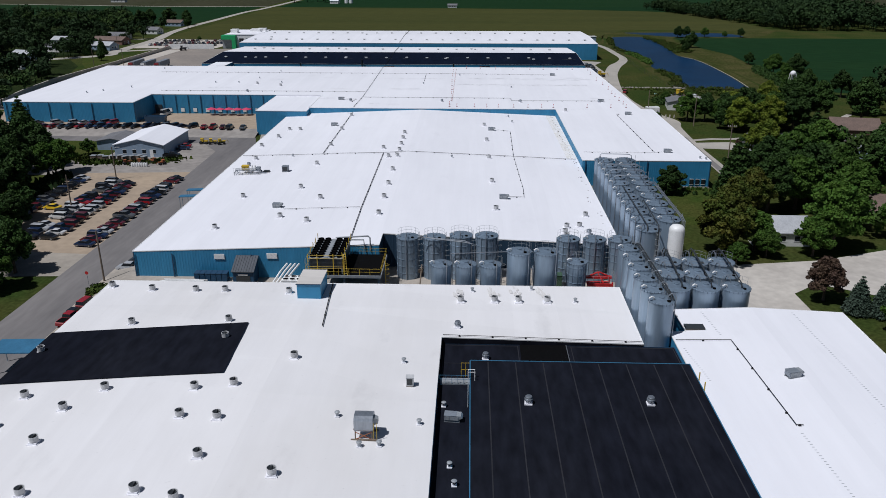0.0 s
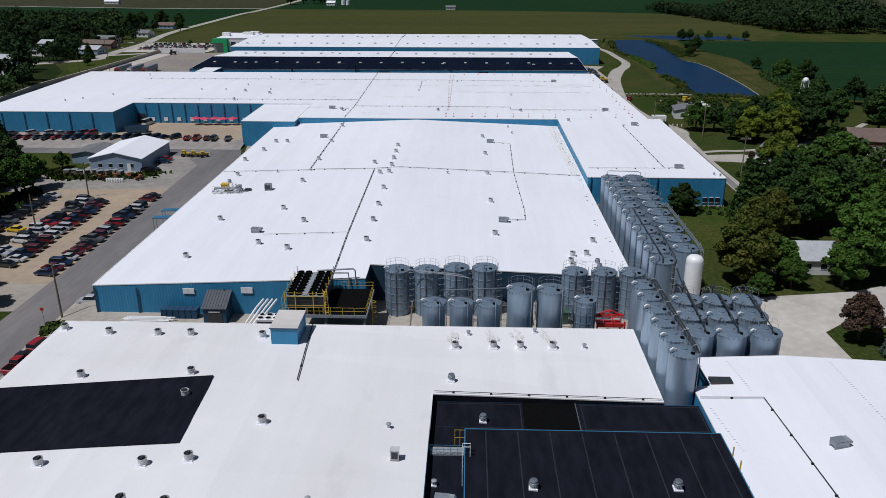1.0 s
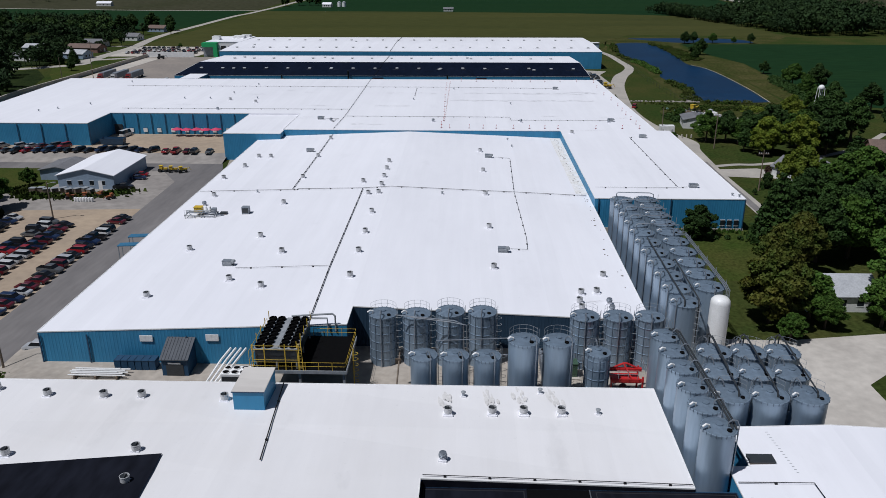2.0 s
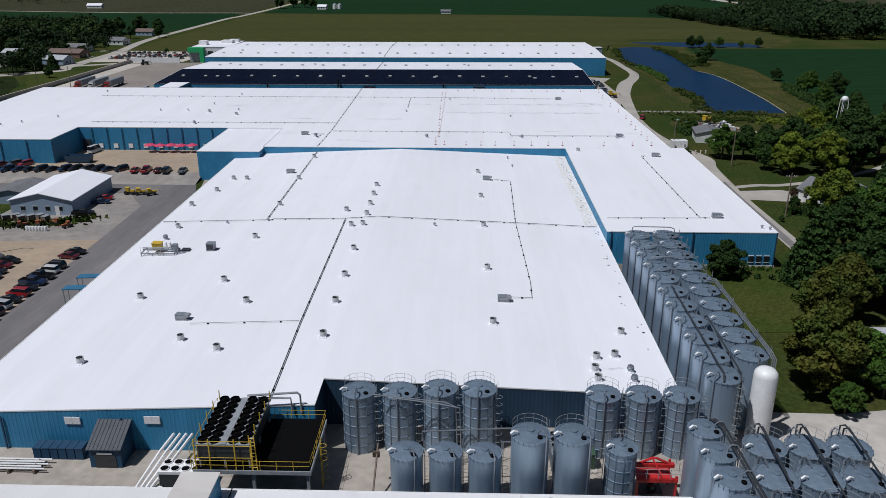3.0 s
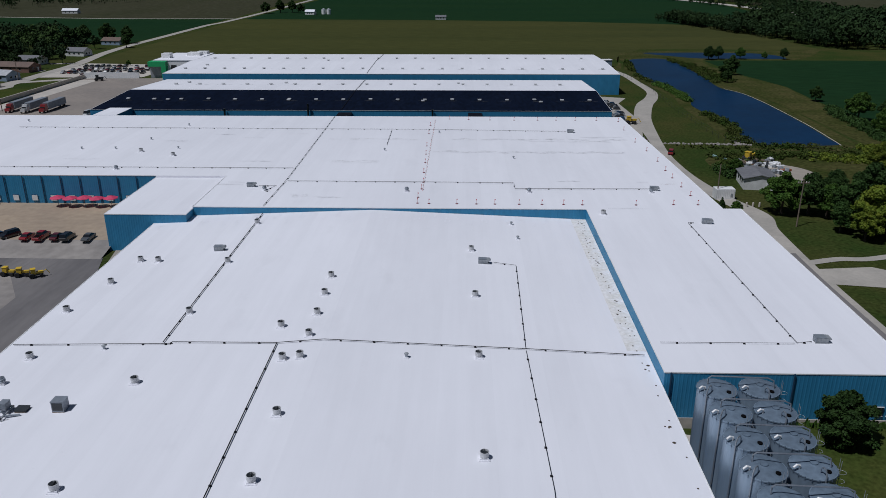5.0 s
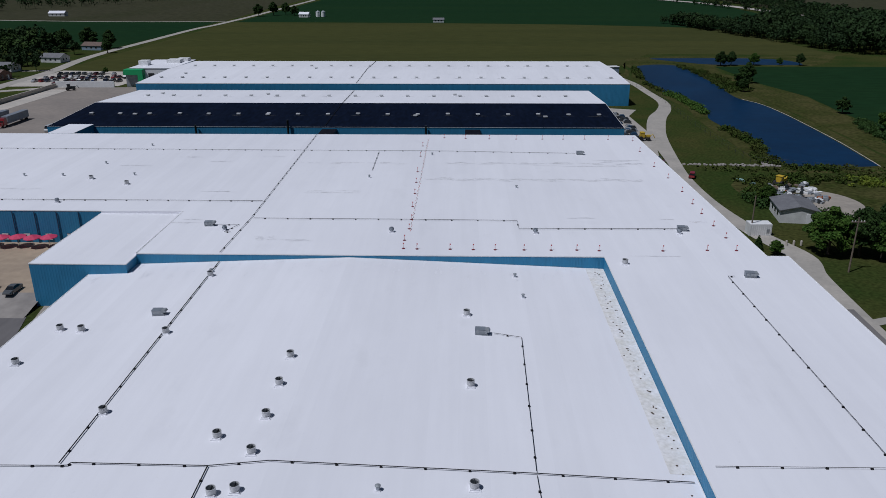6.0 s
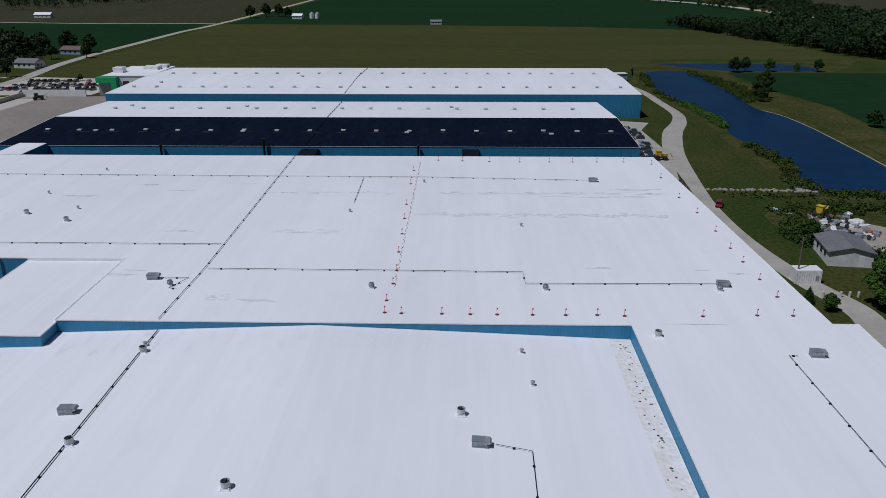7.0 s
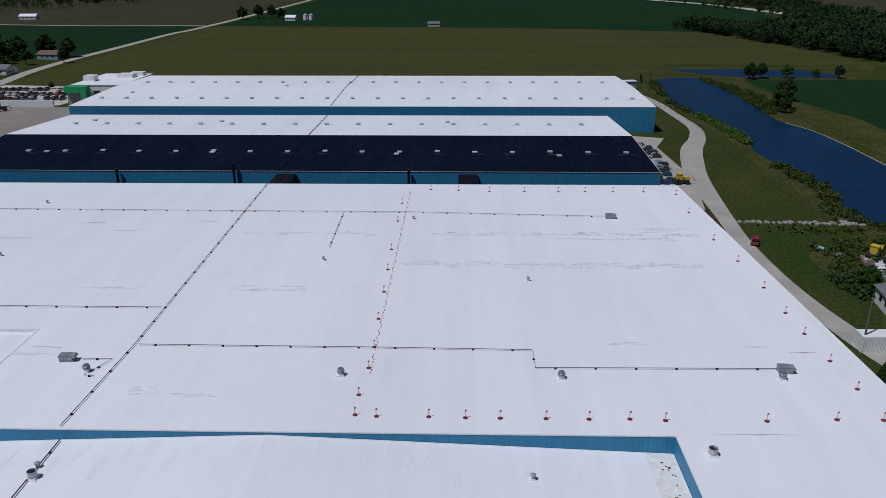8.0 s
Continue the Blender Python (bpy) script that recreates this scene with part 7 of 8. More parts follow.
water_tower(111.3, 272.2)
sign = thing("road_sign", "small red stop sign on a post", "road sign", spot(-61.6, 112.2, 0))
part("post", Mesh().tube([(0, 0, 0), (0, 0, 2.2)], 0.04, 5), M["dull_steel"], sign)
part("plate", Mesh().add([(0.3 * math.cos(math.pi / 8 + math.pi / 4 * k), -0.03, 2.3 + 0.3 * math.sin(math.pi / 8 + math.pi / 4 * k)) for k in range(8)] + [(0.3 * math.cos(math.pi / 8 + math.pi / 4 * k), -0.06, 2.3 + 0.3 * math.sin(math.pi / 8 + math.pi / 4 * k)) for k in range(8)],
                         [tuple(range(8)), tuple(reversed(range(8, 16)))] + [(k, 8 + k, 8 + (k + 1) % 8, (k + 1) % 8) for k in range(8)]), M["red"], sign)

# ---------------------------------------------------------------- trees
def leaf_cloud(rng, blobs, count, size):
    """Small bent leaf sprays scattered through the shells of several lumps; returns a Mesh."""
    m = Mesh()
    weights = np.array([b[3] ** 2 for b in blobs])
    weights = weights / weights.sum()
    picks = rng.choice(len(blobs), count, p=weights)
    d = rng.normal(size=(count, 3))
    d /= np.linalg.norm(d, axis=1)[:, None]
    rad = 0.5 + 0.62 * rng.random(count) + 0.25 * rng.random(count) ** 6
    u = rng.normal(size=(count, 3))
    u -= d * (u * d).sum(1)[:, None] * 0.6
    u /= np.linalg.norm(u, axis=1)[:, None]
    w = np.cross(d + 0.9 * rng.normal(size=(count, 3)), u)
    w /= np.linalg.norm(w, axis=1)[:, None]
    s = size * (0.6 + 0.8 * rng.random(count))
    B = np.array(blobs)[picks]
    c = B[:, :3] + d * (B[:, 3] * rad)[:, None] * np.stack([np.ones(count), np.ones(count), B[:, 4]], 1)
    a, b, k = u * s[:, None], w * s[:, None] * 0.8, d * s[:, None] * 0.3
    quads = np.stack([c - a - b, c + a * 0.6 - b + k, c + a + b, c - a * 0.5 + b * 1.1 + k], 1).reshape(-1, 3)
    m.v = [tuple(p) for p in quads.tolist()]
    m.f = [f for i in range(0, 4 * count, 4) for f in ((i, i + 1, i + 2), (i, i + 2, i + 3))]
    return m


TREES = {}


def tree(kind, leaf, seed, h=10.0, spread=4.5):
    """Trunk, limbs and a crown of leaf sprays."""
    rng = np.random.default_rng(seed)
    rnd = random.Random(seed)
    words = {"leaf_dark": "dark green", "leaf_mid": "green", "leaf_yellow": "yellow-green", "leaf_rust": "rust-tinged green", "leaf_purple": "purple-brown", "leaf_blue": "blue-green"}[leaf]
    t = thing("tree" if kind != "conifer" else "conifer", f"{words} {'broadleaf' if kind != 'conifer' else 'spruce'} tree standing in grass", "tree", group="trees round the plant")
    if kind == "conifer":
        part("trunk", Mesh().lathe([(0.28, 0), (0.2, h * 0.5), (0.03, h * 0.97)], 8), M["bark"], t)
        blobs = []
        for k in range(11):
            f = k / 10
            rr = spread * (1 - f) ** 0.85 + 0.25
            for j in range(7 if k < 8 else 3):
                a = 2 * math.pi * (j / (7 if k < 8 else 3)) + k * 0.7
                blobs.append((rr * 0.62 * math.cos(a), rr * 0.62 * math.sin(a), h * (0.1 + 0.86 * f), 0.42 * rr + 0.2, 0.42))
        part("crown", leaf_cloud(rng, blobs, 9000, 0.18), M[leaf], t)
        return t
    part("trunk", Mesh().lathe([(0.34, 0), (0.26, h * 0.25), (0.2, h * 0.45), (0.06, h * 0.75)], 9), M["bark"], t, smooth=True)
    blobs = [(0, 0, h * 0.6, spread * 0.5, 0.95)]
    sx, sy = rnd.uniform(0.8, 1.12), rnd.uniform(0.85, 1.1)
    for k in range(58):
        a = 2 * math.pi * k * 0.381966 + rnd.uniform(-0.5, 0.5)
        f = (k + 0.5) / 58
        z = h * (0.3 + 0.62 * f + rnd.uniform(-0.05, 0.05))
        q = spread * (0.86 * math.sqrt(max(0.05, 1 - (1.9 * (f - 0.36)) ** 2))) * rnd.uniform(0.5, 1.06)
        blobs.append((q * sx * math.cos(a), q * sy * math.sin(a), z, spread * rnd.uniform(0.09, 0.25), rnd.uniform(0.5, 0.85)))
        if k % 9 == 0:
            part("limb", Mesh().tube([(0, 0, h * 0.3), (q * 0.5 * math.cos(a), q * 0.5 * math.sin(a), z * 0.8), (q * math.cos(a), q * math.sin(a), z)], 0.09, 5), M["bark"], t)
    part("crown", leaf_cloud(rng, blobs, 17000, 0.165 * spread / 4.5), M[leaf], t)
    return t


def plant(kind, leaf, variant, x, y, s=1.0, turn=0.0, tall=1.0):
    key = (kind, leaf, variant)
    m = spot(x, y, 0, turn) @ Matrix.Diagonal((s, s, s * tall, 1))
    if key not in TREES:
        TREES[key] = tree(kind, leaf, 100 + variant * 7 + len(leaf), 10.0, 4.6 if kind == "broad" else 2.9)
        TREES[key].matrix_basis = m
        return TREES[key]
    made = copy_thing(TREES[key], Matrix.Identity(4))
    made.matrix_basis = m
    return made


# beside the silos and the houses
for kind, leaf, v, x, y, s in (
        ("broad", "leaf_rust", 1, 45.6, 130.5, 1.2), ("broad", "leaf_dark", 1, 44.6, 165.2, 0.74), ("conifer", "leaf_dark", 1, 58.2, 163.2, 1.42), ("broad", "leaf_dark", 2, 62.5, 155.0, 1.25), ("broad", "leaf_rust", 2, 52.5, 146.0, 1.0),
        ("broad", "leaf_mid", 1, 53.0, 128.8, 0.55), ("broad", "leaf_mid", 2, 66.5, 133.5, 1.3), ("broad", "leaf_mid", 3, 73.5, 146.5, 1.2), ("broad", "leaf_dark", 3, 74.0, 164.0, 1.25), ("broad", "leaf_mid", 1, 83.0, 168.0, 1.1),
        ("broad", "leaf_yellow", 1, 75.2, 195.0, 1.15), ("broad", "leaf_mid", 2, 90.0, 196.0, 1.2), ("broad", "leaf_dark", 1, 98.5, 178.0, 1.35), ("broad", "leaf_dark", 2, 106.0, 192.0, 1.3), ("broad", "leaf_mid", 3, 92.0, 158.0, 0.9),
        ("broad", "leaf_yellow", 2, 83.0, 236.0, 1.05), ("broad", "leaf_yellow", 1, 90.0, 232.0, 1.15), ("broad", "leaf_dark", 3, 103.0, 246.0, 1.5), ("broad", "leaf_dark", 1, 98.0, 234.0, 1.25), ("broad", "leaf_mid", 1, 70.6, 250.0, 0.9), ("broad", "leaf_dark", 2, 76.0, 249.5, 0.9), ("broad", "leaf_dark", 1, 81.5, 243.0, 0.95), ("broad", "leaf_dark", 3, 87.5, 248.0, 1.1), ("broad", "leaf_dark", 2, 84.0, 256.0, 0.8), ("broad", "leaf_mid", 3, 94.0, 241.0, 1.15), ("broad", "leaf_dark", 1, 92.5, 256.0, 1.0), ("broad", "leaf_dark", 3, 77.5, 238.0, 0.6), ("broad", "leaf_yellow", 1, 80.0, 233.0, 0.7),
        ("broad", "leaf_mid", 2, 79.0, 247.5, 0.75), ("broad", "leaf_yellow", 2, 99.0, 262.0, 1.0), ("broad", "leaf_dark", 2, 112.0, 250.0, 1.3), ("broad", "leaf_dark", 3, 124.0, 246.0, 1.4), ("broad", "leaf_dark", 1, 132.0, 262.0, 1.3),
        ("broad", "leaf_dark", 2, 118.0, 205.0, 1.4), ("broad", "leaf_dark", 3, 126.0, 222.0, 1.4), ("broad", "leaf_dark", 1, 114.0, 180.0, 1.3), ("conifer", "leaf_dark", 2, 96.0, 214.0, 1.1), ("broad", "leaf_dark", 2, 128.0, 300.0, 1.0),
        ("broad", "leaf_mid", 3, 121.0, 297.0, 0.9), ("broad", "leaf_yellow", 1, 108.0, 284.0, 0.8), ("broad", "leaf_dark", 3, 140.0, 296.0, 1.0), ("broad", "leaf_mid", 1, 84.5, 205.5, 0.6), ("broad", "leaf_dark", 1, 84.0, 180.5, 0.9),
        ("conifer", "leaf_blue", 1, 58.4, 106.0, 0.62), ("broad", "leaf_purple", 1, 55.4, 110.6, 0.72), ("conifer", "leaf_blue", 2, 61.5, 105.0, 0.6), ("broad", "leaf_dark", 1, 74.0, 176.0, 1.05), ("conifer", "leaf_dark", 2, 61.2, 169.0, 1.15), ("broad", "leaf_dark", 2, 108.6, 266.0, 0.92), ("broad", "leaf_dark", 1, 114.0, 269.0, 0.9), ("broad", "leaf_purple", 1, 74.9, 212.6, 0.26), ("broad", "leaf_dark", 1, 72.1, 205.1, 0.3), ("broad", "leaf_dark", 2, 70.6, 201.0, 0.22), ("broad", "leaf_dark", 3, 66.2, 196.3, 0.15), ("broad", "leaf_mid", 3, 46.5, 124.8, 0.45), ("broad", "leaf_mid", 2, 52.0, 132.0, 0.8), ("broad", "leaf_mid", 1, 61.5, 129.6, 0.8), ("broad", "leaf_mid", 2, 69.0, 157.0, 1.2), ("broad", "leaf_rust", 2, 56.5, 149.0, 1.1), ("broad", "leaf_mid", 3, 81.0, 157.0, 1.1), ("broad", "leaf_dark", 3, 70.0, 178.0, 1.1), ("broad", "leaf_mid", 1, 81.0, 188.0, 1.15), ("broad", "leaf_dark", 2, 96.0, 166.0, 1.3), ("broad", "leaf_mid", 3, 62.0, 99.0, 0.8), ("broad", "leaf_mid", 2, 68.0, 101.0, 0.9),
        ("broad", "leaf_mid", 1, 80.0, 139.0, 0.8), ("broad", "leaf_dark", 2, 92.0, 142.0, 1.1), ("broad", "leaf_dark", 1, 121.0, 446.0, 0.85), ("broad", "leaf_dark", 3, 118.8, 438.0, 0.55), ("broad", "leaf_dark", 2, 128.0, 462.0, 0.9),
        ("broad", "leaf_dark", 1, 135.0, 521.0, 0.75), ("broad", "leaf_dark", 2, 141.0, 523.0, 0.7), ("broad", "leaf_mid", 3, 153.0, 524.0, 0.65), ("broad", "leaf_mid", 1, 166.0, 524.0, 0.4), ("broad", "leaf_dark", 3, 176.0, 523.0, 0.6),
        ("broad", "leaf_dark", 1, 137.0, 390.0, 0.6), ("broad", "leaf_mid", 2, 135.0, 352.0, 1.0), ("broad", "leaf_dark", 2, 140.0, 340.0, 1.1), ("broad", "leaf_mid", 1, 132.0, 330.0, 0.8),
        ("conifer", "leaf_dark", 1, 58.5, 252.0, 0.3), ("broad", "leaf_mid", 2, 60.8, 249.5, 0.3), ("broad", "leaf_mid", 3, 71.0, 281.5, 0.45)):
    plant(kind, leaf, v, x, y, s, (x * 37 + y * 11) % 360)
# along the street and beside the lot
for kind, leaf, v, x, y, s in (
        ("broad", "leaf_dark", 2, -76.5, 117.0, 0.95), ("broad", "leaf_dark", 1, -80.5, 122.5, 0.85), ("broad", "leaf_dark", 3, -88.5, 139.0, 0.72), ("broad", "leaf_dark", 1, -91.0, 145.0, 0.8), ("broad", "leaf_dark", 2, -104.0, 166.0, 1.25),
        ("broad", "leaf_dark", 3, -112.0, 178.0, 1.3), ("broad", "leaf_dark", 1, -100.0, 157.0, 1.2), ("broad", "leaf_mid", 2, -100.0, 180.0, 0.9), ("broad", "leaf_dark", 2, -115.0, 192.0, 1.25), ("broad", "leaf_dark", 3, -108.5, 186.0, 1.0),
        ("broad", "leaf_mid", 1, -77.0, 110.0, 0.95), ("broad", "leaf_mid", 2, -83.0, 119.0, 0.9), ("broad", "leaf_dark", 1, -91.5, 134.0, 0.9), ("broad", "leaf_dark", 2, -99.0, 146.0, 1.2), ("broad", "leaf_dark", 3, -102.0, 160.0, 1.25),
        ("broad", "leaf_dark", 1, -110.0, 150.0, 1.3), ("broad", "leaf_dark", 2, -112.0, 170.0, 1.2), ("broad", "leaf_mid", 3, -100.5, 174.0, 0.95), ("broad", "leaf_dark", 3, -120.0, 184.0, 1.2), ("conifer", "leaf_dark", 1, -131.0, 218.0, 1.25),
        ("broad", "leaf_dark", 1, -125.0, 164.0, 1.3), ("broad", "leaf_dark", 2, -96.0, 128.0, 0.8), ("broad", "leaf_dark", 3, -107.0, 132.0, 1.1), ("broad", "leaf_mid", 1, -93.0, 108.0, 1.0), ("broad", "leaf_mid", 2, -104.0, 112.0, 1.1),
        ("broad", "leaf_dark", 2, -141.0, 217.0, 1.1), ("broad", "leaf_dark", 1, -150.0, 226.0, 1.1), ("broad", "leaf_mid", 3, -122.0, 206.0, 0.5), ("broad", "leaf_mid", 1, -103.0, 199.5, 0.42), ("broad", "leaf_dark", 3, -138.0, 195.0, 1.2),
        ("broad", "leaf_mid", 1, -170.0, 490.0, 0.3), ("conifer", "leaf_dark", 2, -199.0, 418.0, 0.9), ("conifer", "leaf_dark", 1, -206.0, 416.0, 0.8), ("broad", "leaf_dark", 1, -188.0, 393.0, 0.5),
        ("broad", "leaf_dark", 2, -208.0, 578.0, 0.8), ("broad", "leaf_dark", 3, -218.0, 604.0, 1.1), ("broad", "leaf_dark", 1, -232.0, 606.0, 1.3), ("broad", "leaf_dark", 2, -244.0, 600.0, 1.2), ("broad", "leaf_dark", 3, -240.0, 572.0, 1.3),
        ("broad", "leaf_dark", 1, -199.0, 900.0, 1.2), ("broad", "leaf_dark", 2, -187.0, 912.0, 1.3), ("broad", "leaf_dark", 3, -176.0, 918.0, 1.2), ("broad", "leaf_dark", 1, -165.0, 908.0, 1.0)):
    plant(kind, leaf, v, x, y, s, (x * 29 + y * 17) % 360)


# far woods, too many to count
def woods(name, label, spots, leaf, seed, sprays=330):
    """Many crowns in one mesh: sprays of leaves over lumpy shells, with bare stems below."""
    rng = np.random.default_rng(seed)
    vs, fs = [], []
    for x, y, s in spots:
        if any(abs((x - hx) * hy - (y - hy) * hx) / math.hypot(hx, hy) < 7.5 and -22 < ((x - hx) * hx + (y - hy) * hy) / math.hypot(hx, hy) < 8 for hx, hy, *_ in ROADSIDE):
            continue
        if -204 < x < -176 and 352 < y < 452:
            continue
        h = 9.5 * s * (0.8 + 0.4 * rng.random())
        k = 7
        lump = np.stack([x + rng.normal(0, 2.0 * s, k), y + rng.normal(0, 2.0 * s, k), h * (0.34 + 0.46 * rng.random(k))], 1)
        lr = s * (1.4 + 1.2 * rng.random(k))
        pick = rng.integers(0, k, sprays)
        d = rng.normal(size=(sprays, 3))
        d /= np.linalg.norm(d, axis=1)[:, None]
        d[:, 2] = np.abs(d[:, 2]) * np.where(rng.random(sprays) < 0.75, 1, -0.7)
        c = lump[pick] + d * (lr[pick] * (0.75 + 0.25 * rng.random(sprays)))[:, None]
        u = rng.normal(size=(sprays, 3))
        u /= np.linalg.norm(u, axis=1)[:, None]
        w = np.cross(d + 0.4 * rng.normal(size=(sprays, 3)), u)
        w /= np.linalg.norm(w, axis=1)[:, None]
        q = (0.42 * s * (0.6 + 0.8 * rng.random(sprays)))[:, None]
        n = len(vs)
        vs += [tuple(p) for p in np.stack([c - u * q - w * q, c + u * q * 0.7 - w * q, c + u * q + w * q * 0.8, c - u * q * 0.6 + w * q], 1).reshape(-1, 3).tolist()]
        fs += [(n + i, n + i + 1, n + i + 2, n + i + 3) for i in range(0, 4 * sprays, 4)]
        n = len(vs)
        vs += [(x - 0.25, y, 0), (x + 0.25, y, 0), (x + 0.15, y, h * 0.6), (x - 0.15, y, h * 0.6)]
        fs.append((n, n + 1, n + 2, n + 3))
    me = Mesh()
    me.v, me.f = vs, fs
    return tagged(part(name, me, M[leaf]), label, "woods", kind="stuff")


def patch(seed, n, corners, smin=0.8, smax=1.3):
    """Random places inside a four-sided area."""
    rr = random.Random(seed)
    out = []
    a, b, c, d = (Vector(p) for p in corners)
    for _ in range(n):
        s, t = rr.random(), rr.random()
        p = (a * (1 - s) + b * s) * (1 - t) + (d * (1 - s) + c * s) * t
        out.append((p.x, p.y, rr.uniform(smin, smax)))
    return out


M["wood_dark"] = mat("far dark foliage", (0.013, 0.030, 0.010), (0.026, 0.050, 0.014), 0.06, 0.8, fine=0.5, fine_amount=0.4, spec=0.15)
M["wood_mid"] = mat("far green foliage", (0.026, 0.056, 0.013), (0.044, 0.074, 0.017), 0.06, 0.8, fine=0.5, fine_amount=0.4, spec=0.15)
woods("woods", "dark green woods beyond the street", patch(1, 130, [(-330, 200), (-155, 200), (-182, 345), (-330, 345)]) + patch(2, 150, [(-420, 345), (-192, 345), (-218, 430), (-420, 480)]) + patch(3, 150, [(-460, 480), (-232, 440), (-250, 540), (-460, 600)]), "wood_dark", 1)
woods("woods", "green woods among the houses", patch(4, 60, [(-340, 220), (-160, 240), (-190, 380), (-380, 420)], 0.7, 1.1) + patch(5, 40, [(-330, 560), (-236, 545), (-250, 620), (-340, 620)]), "wood_mid", 2)
woods("woods", "dark trees round the roadside houses", patch(16, 70, [(-262, 400), (-216, 440), (-226, 600), (-275, 600)], 0.6, 1.0), "wood_dark", 9)
woods("woods", "dark woods south of the lot", patch(6, 60, [(-190, 110), (-112, 118), (-128, 180), (-190, 200)]), "wood_dark", 3)
woods("woods", "dark tree belt along the far field", patch(7, 170, [(178, 792), (192, 790), (240, 590), (224, 578)], 0.7, 1.2) + patch(8, 240, [(236, 640), (330, 800), (330, 560), (230, 572)], 1.0, 1.7) + patch(41, 170, [(220, 610), (217, 745), (330, 880), (330, 640)], 1.0, 1.7) + patch(42, 24, [(172, 800), (212, 770), (216, 776), (176, 808)], 0.5, 0.9) + patch(43, 40, [(262, 1240), (322, 880), (328, 880), (268, 1240)], 0.5, 0.9) + patch(9, 160, [(330, 860), (345, 1300), (362, 1300), (380, 700)], 0.9, 1.4), "wood_dark", 4, 200)
woods("woods", "dark woods behind the houses", patch(10, 90, [(128, 180), (240, 170), (240, 275), (133, 282)]) + patch(11, 110, [(145, 290), (330, 265), (330, 300), (160, 312)], 0.8, 1.2), "wood_dark", 5)
woods("woods", "dark trees along the country road", patch(31, 34, [(-222, 405), (-207, 412), (-209, 500), (-224, 505)], 0.55, 0.95), "wood_dark", 19)
woods("woods", "green trees between the houses", patch(12, 26, [(70, 140), (125, 140), (125, 200), (95, 200)], 0.7, 1.0), "wood_mid", 6)
woods("woods", "far tree lines on the horizon", patch(13, 420, [(-480, 962), (-402, 1230), (-900, 1900), (-1300, 1080)], 0.9, 1.5) + patch(14, 160, [(-460, 640), (-280, 625), (-280, 640), (-460, 680)], 0.8, 1.3) + patch(15, 250, [(-1300, 2300), (1500, 2300), (1500, 2380), (-1300, 2380)], 1.6, 2.4), "wood_dark", 7, 90)


def thicket(name, label, line, width, count, seed, leaf="reeds", size=0.5, height=1.3):
    """Reeds and low bushes along a line."""
    rng = np.random.default_rng(seed)
    m = Mesh()
    pts = [Vector(p) for p in line]
    for _ in range(count):
        k = rng.integers(0, len(pts) - 1)
        p = pts[k].lerp(pts[k + 1], rng.random())
        x, y = p.x + rng.normal(0, width), p.y + rng.normal(0, width)
        s = size * (0.5 + rng.random())
        a, z = rng.random() * 6.28, height * (0.3 + 0.7 * rng.random())
        c, d = math.cos(a) * s, math.sin(a) * s
        m.add([(x - c, y - d, 0), (x + c, y + d, 0.05), (x + c * 0.5 - d * 0.4, y + d * 0.5 + c * 0.4, z), (x - c * 0.6 - d * 0.4, y - d * 0.6 + c * 0.4, z * 0.8)], [(0, 1, 2, 3)])
    return tagged(part(name, m, M[leaf]), label, "bushes", kind="stuff")


def brush(name, label, line, width, lumps, seed, leaf="reeds", size=1.2, sprays=70):
    """Rounded low bushes along a line, each a lump of small leaf sprays."""
    rng = np.random.default_rng(seed)
    pts = [Vector(p) for p in line]
    blobs = []
    for _ in range(lumps):
        k = rng.integers(0, len(pts) - 1)
        p = pts[k].lerp(pts[k + 1], rng.random())
        r = size * (0.45 + 0.8 * rng.random())
        blobs.append((p.x + rng.normal(0, width), p.y + rng.normal(0, width), r * 0.35, r, 0.75))
    return tagged(part(name, leaf_cloud(rng, blobs, lumps * sprays, 0.2), M[leaf]), label, "bushes", kind="stuff")


brush("reeds", "green bushes at the far end of the pond", [(88.5, 512), (86.5, 492), (84.5, 472)], 0.6, 60, 1, size=1.3)
brush("reeds", "reeds along the pond bank", [(83, 462), (83.5, 449), (85, 438)], 0.5, 36, 21, size=1.0)
brush("reeds", "tall green bushes on the pond bank", [(85.5, 432), (87.5, 424), (88.6, 412), (89.2, 400), (88.2, 388)], 0.7, 110, 2, leaf="leaf_mid", size=1.4)
brush("reeds", "green reeds on the pond bank", [(87, 362), (88.6, 350), (88.8, 341), (87.4, 330)], 0.8, 90, 22, size=1.3)
brush("reeds", "reeds at the near end of the pond", [(85.5, 326), (85, 318), (90, 312.5), (104, 312)], 0.9, 70, 23, size=1.1)
brush("reeds", "weeds on the far pond bank", [(113.5, 436), (114.5, 452), (115, 468), (116, 500), (113, 520)], 0.9, 150, 3, size=1.1)
brush("hedge", "bushes between the ponds", [(117, 500), (119, 478), (120, 458), (119, 440)], 1.6, 120, 4, size=1.2)
brush("hedge", "dark green verge bushes beside the street", [(-59.2, 107), (-58.6, 111)], 0.5, 22, 31, size=0.9)
brush("hedge", "weeds and brush round the junk pile", [(71, 284), (75, 299), (92, 302), (112, 301), (120, 292)], 2.2, 220, 5, size=1.0)
brush("hedge", "dark green bushes behind the garage", [(68, 283), (71, 280), (78, 272), (84, 268)], 1.2, 70, 25, leaf="leaf_dark", size=1.5)
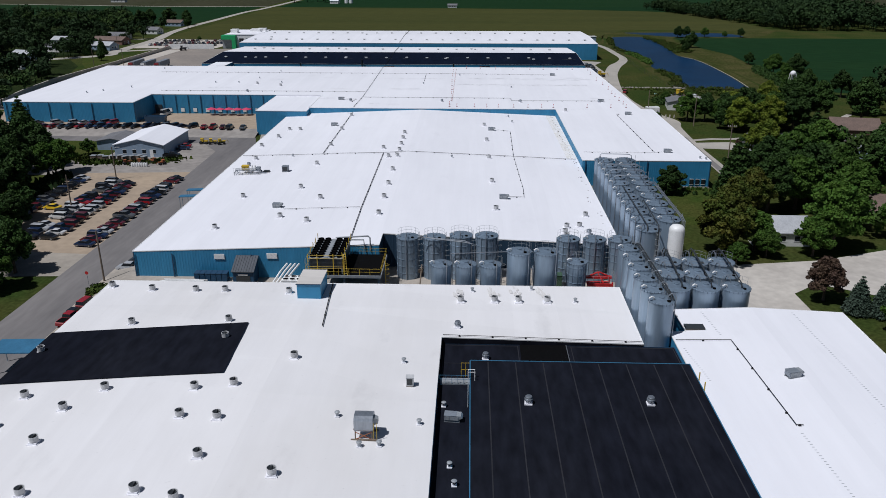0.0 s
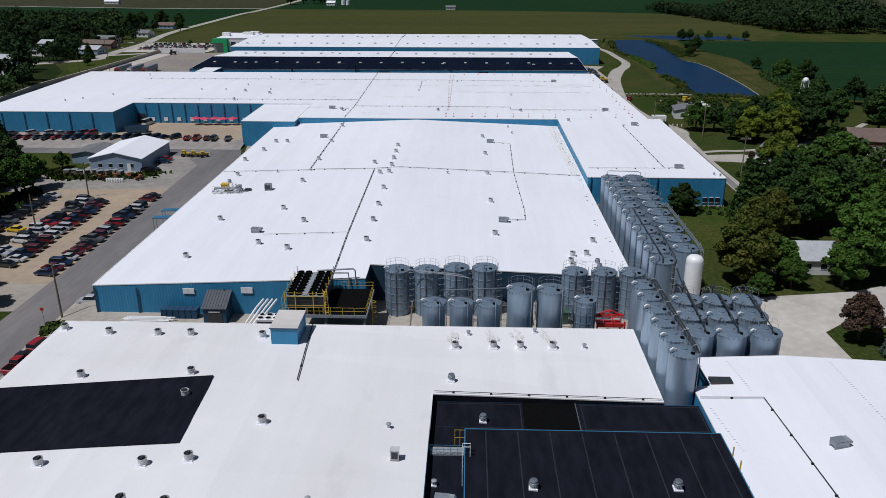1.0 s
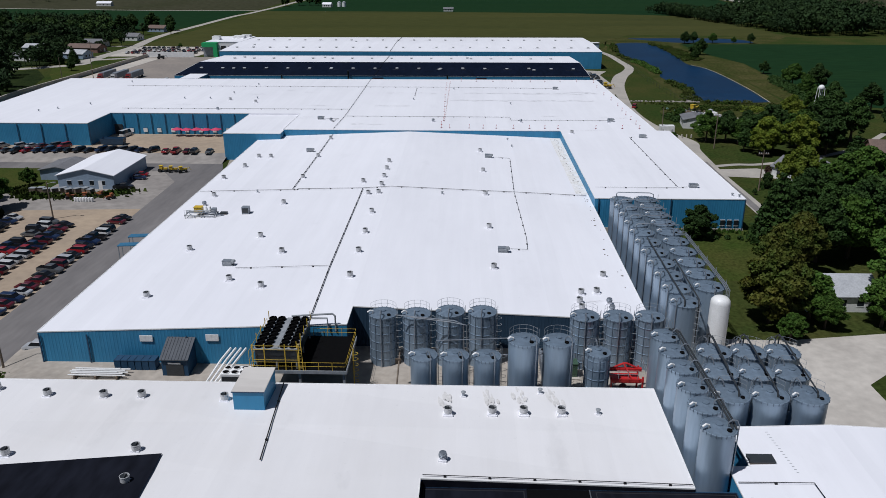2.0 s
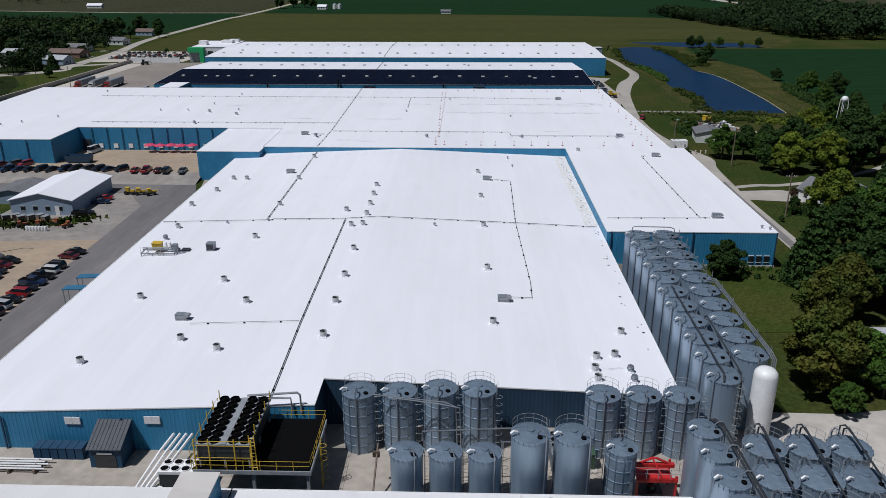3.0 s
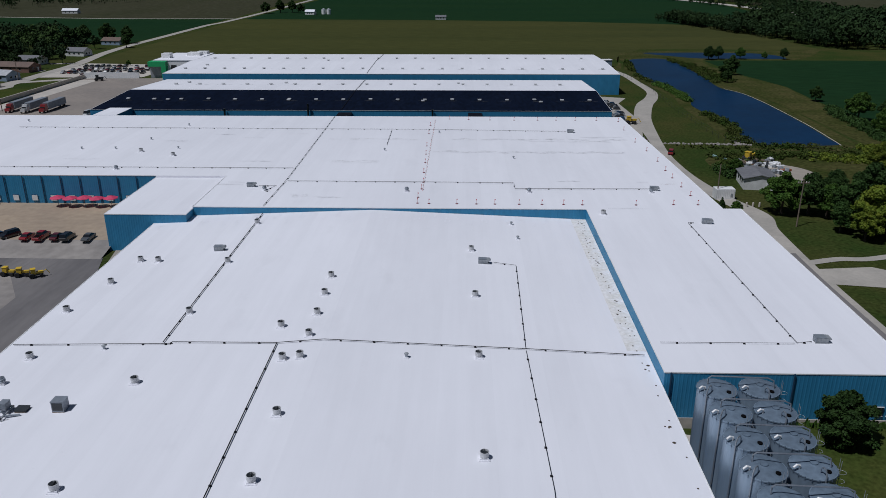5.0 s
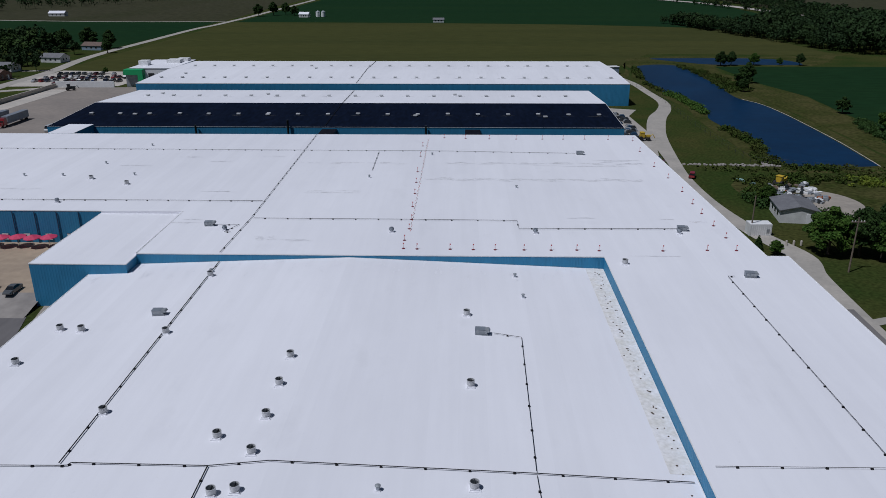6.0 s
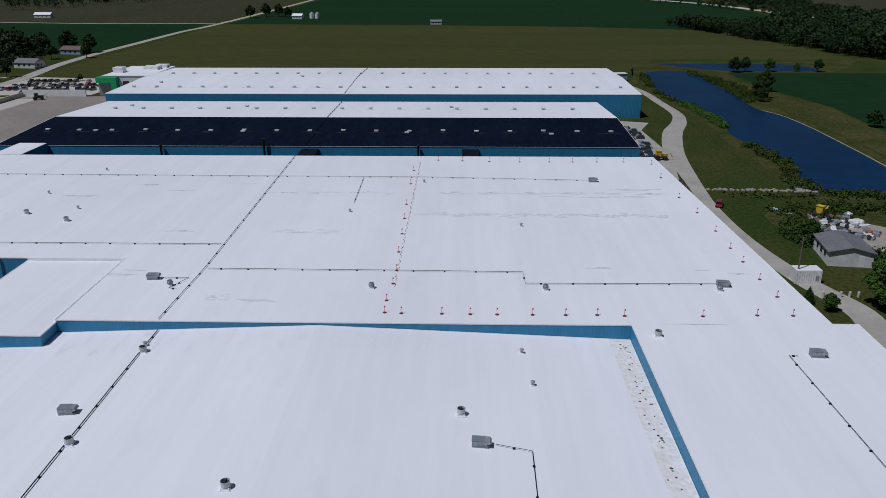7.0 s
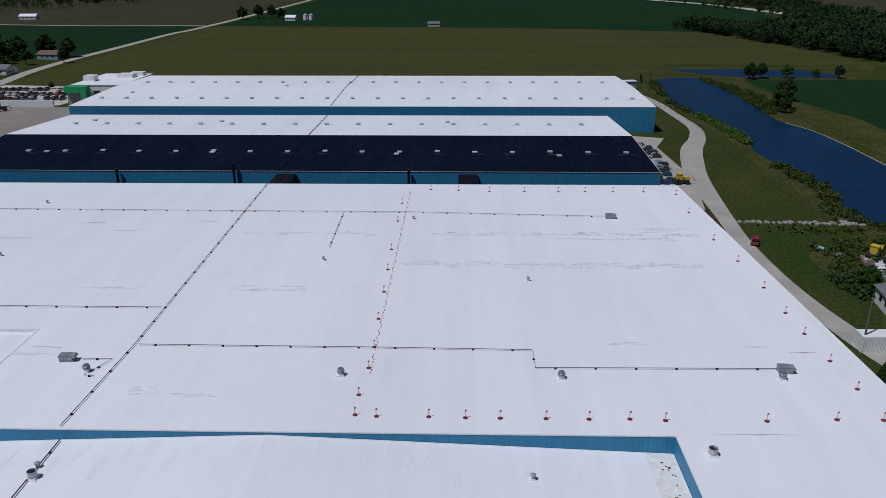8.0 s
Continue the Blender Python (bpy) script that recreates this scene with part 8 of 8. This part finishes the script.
thicket("hedge", "brush along the ditch", [(66, 312), (90, 311), (124, 309)], 1.6, 700, 6, size=0.35, height=0.5)
thicket("hedge", "weeds between yard and lawn", [(-104, 196), (-98, 190), (-88, 190), (-76, 194)], 1.2, 900, 7, size=0.5, height=1.0)
thicket("hedge", "low bushes below the blue wall", [(36.5, 168), (54, 167.4)], 0.4, 260, 8, leaf="leaf_mid", size=0.4, height=1.9)
thicket("hedge", "brush beside the lot", [(-97, 133), (-98, 150), (-99, 178)], 1.3, 1600, 9, leaf="wood_dark", size=0.6, height=1.6)
brush("hedge", "dark hedgerow between the bank and the crop field", [(127, 304), (130, 330), (132, 350), (135, 372)], 1.3, 190, 11, leaf="leaf_dark", size=1.7, sprays=90)
brush("hedge", "olive brush beside the pond", [(100, 300), (112, 296), (122, 304), (118, 311)], 2.2, 160, 12, leaf="leaf_yellow", size=1.1)
thicket("hedge", "low garden bushes", [(70.5, 203), (74, 201), (77, 207)], 0.9, 500, 10, leaf="leaf_dark", size=0.45, height=1.1)
for k in range(7):
    bush = thing("shrub", "small round shrub on the lawn", "shrub", spot(38.5 + 2.3 * k, 164.0 + 0.3 * (k % 2), 0.82), group="lawn shrubs")
    part("leaves", leaf_cloud(np.random.default_rng(k), [(0, 0, 0.35, 0.45, 0.9)], 90, 0.16), M["leaf_dark"], bush)
# chain-link fence beside the pond
fence = thing("chain_link_fence", "grey chain-link fence beside the pond", "fence")
line = [(76.5, 455), (81, 430), (79.5, 400), (78.5, 370), (79, 345), (80, 318), (104, 308)]
for (xa, ya), (xb, yb) in zip(line, line[1:]):
    n = max(2, int(math.hypot(xb - xa, yb - ya) / 5))
    for k in range(n):
        x, y = xa + (xb - xa) * k / n, ya + (yb - ya) * k / n
        part("fence_post", Mesh().tube([(x, y, 0), (x, y, 1.9)], 0.035, 4), M["dark_steel"], fence)
    for z in (0.9, 1.85):
        part("wire", Mesh().tube([(xa, ya, z), (xb, yb, z)], 0.012, 4), M["dark_steel"], fence)
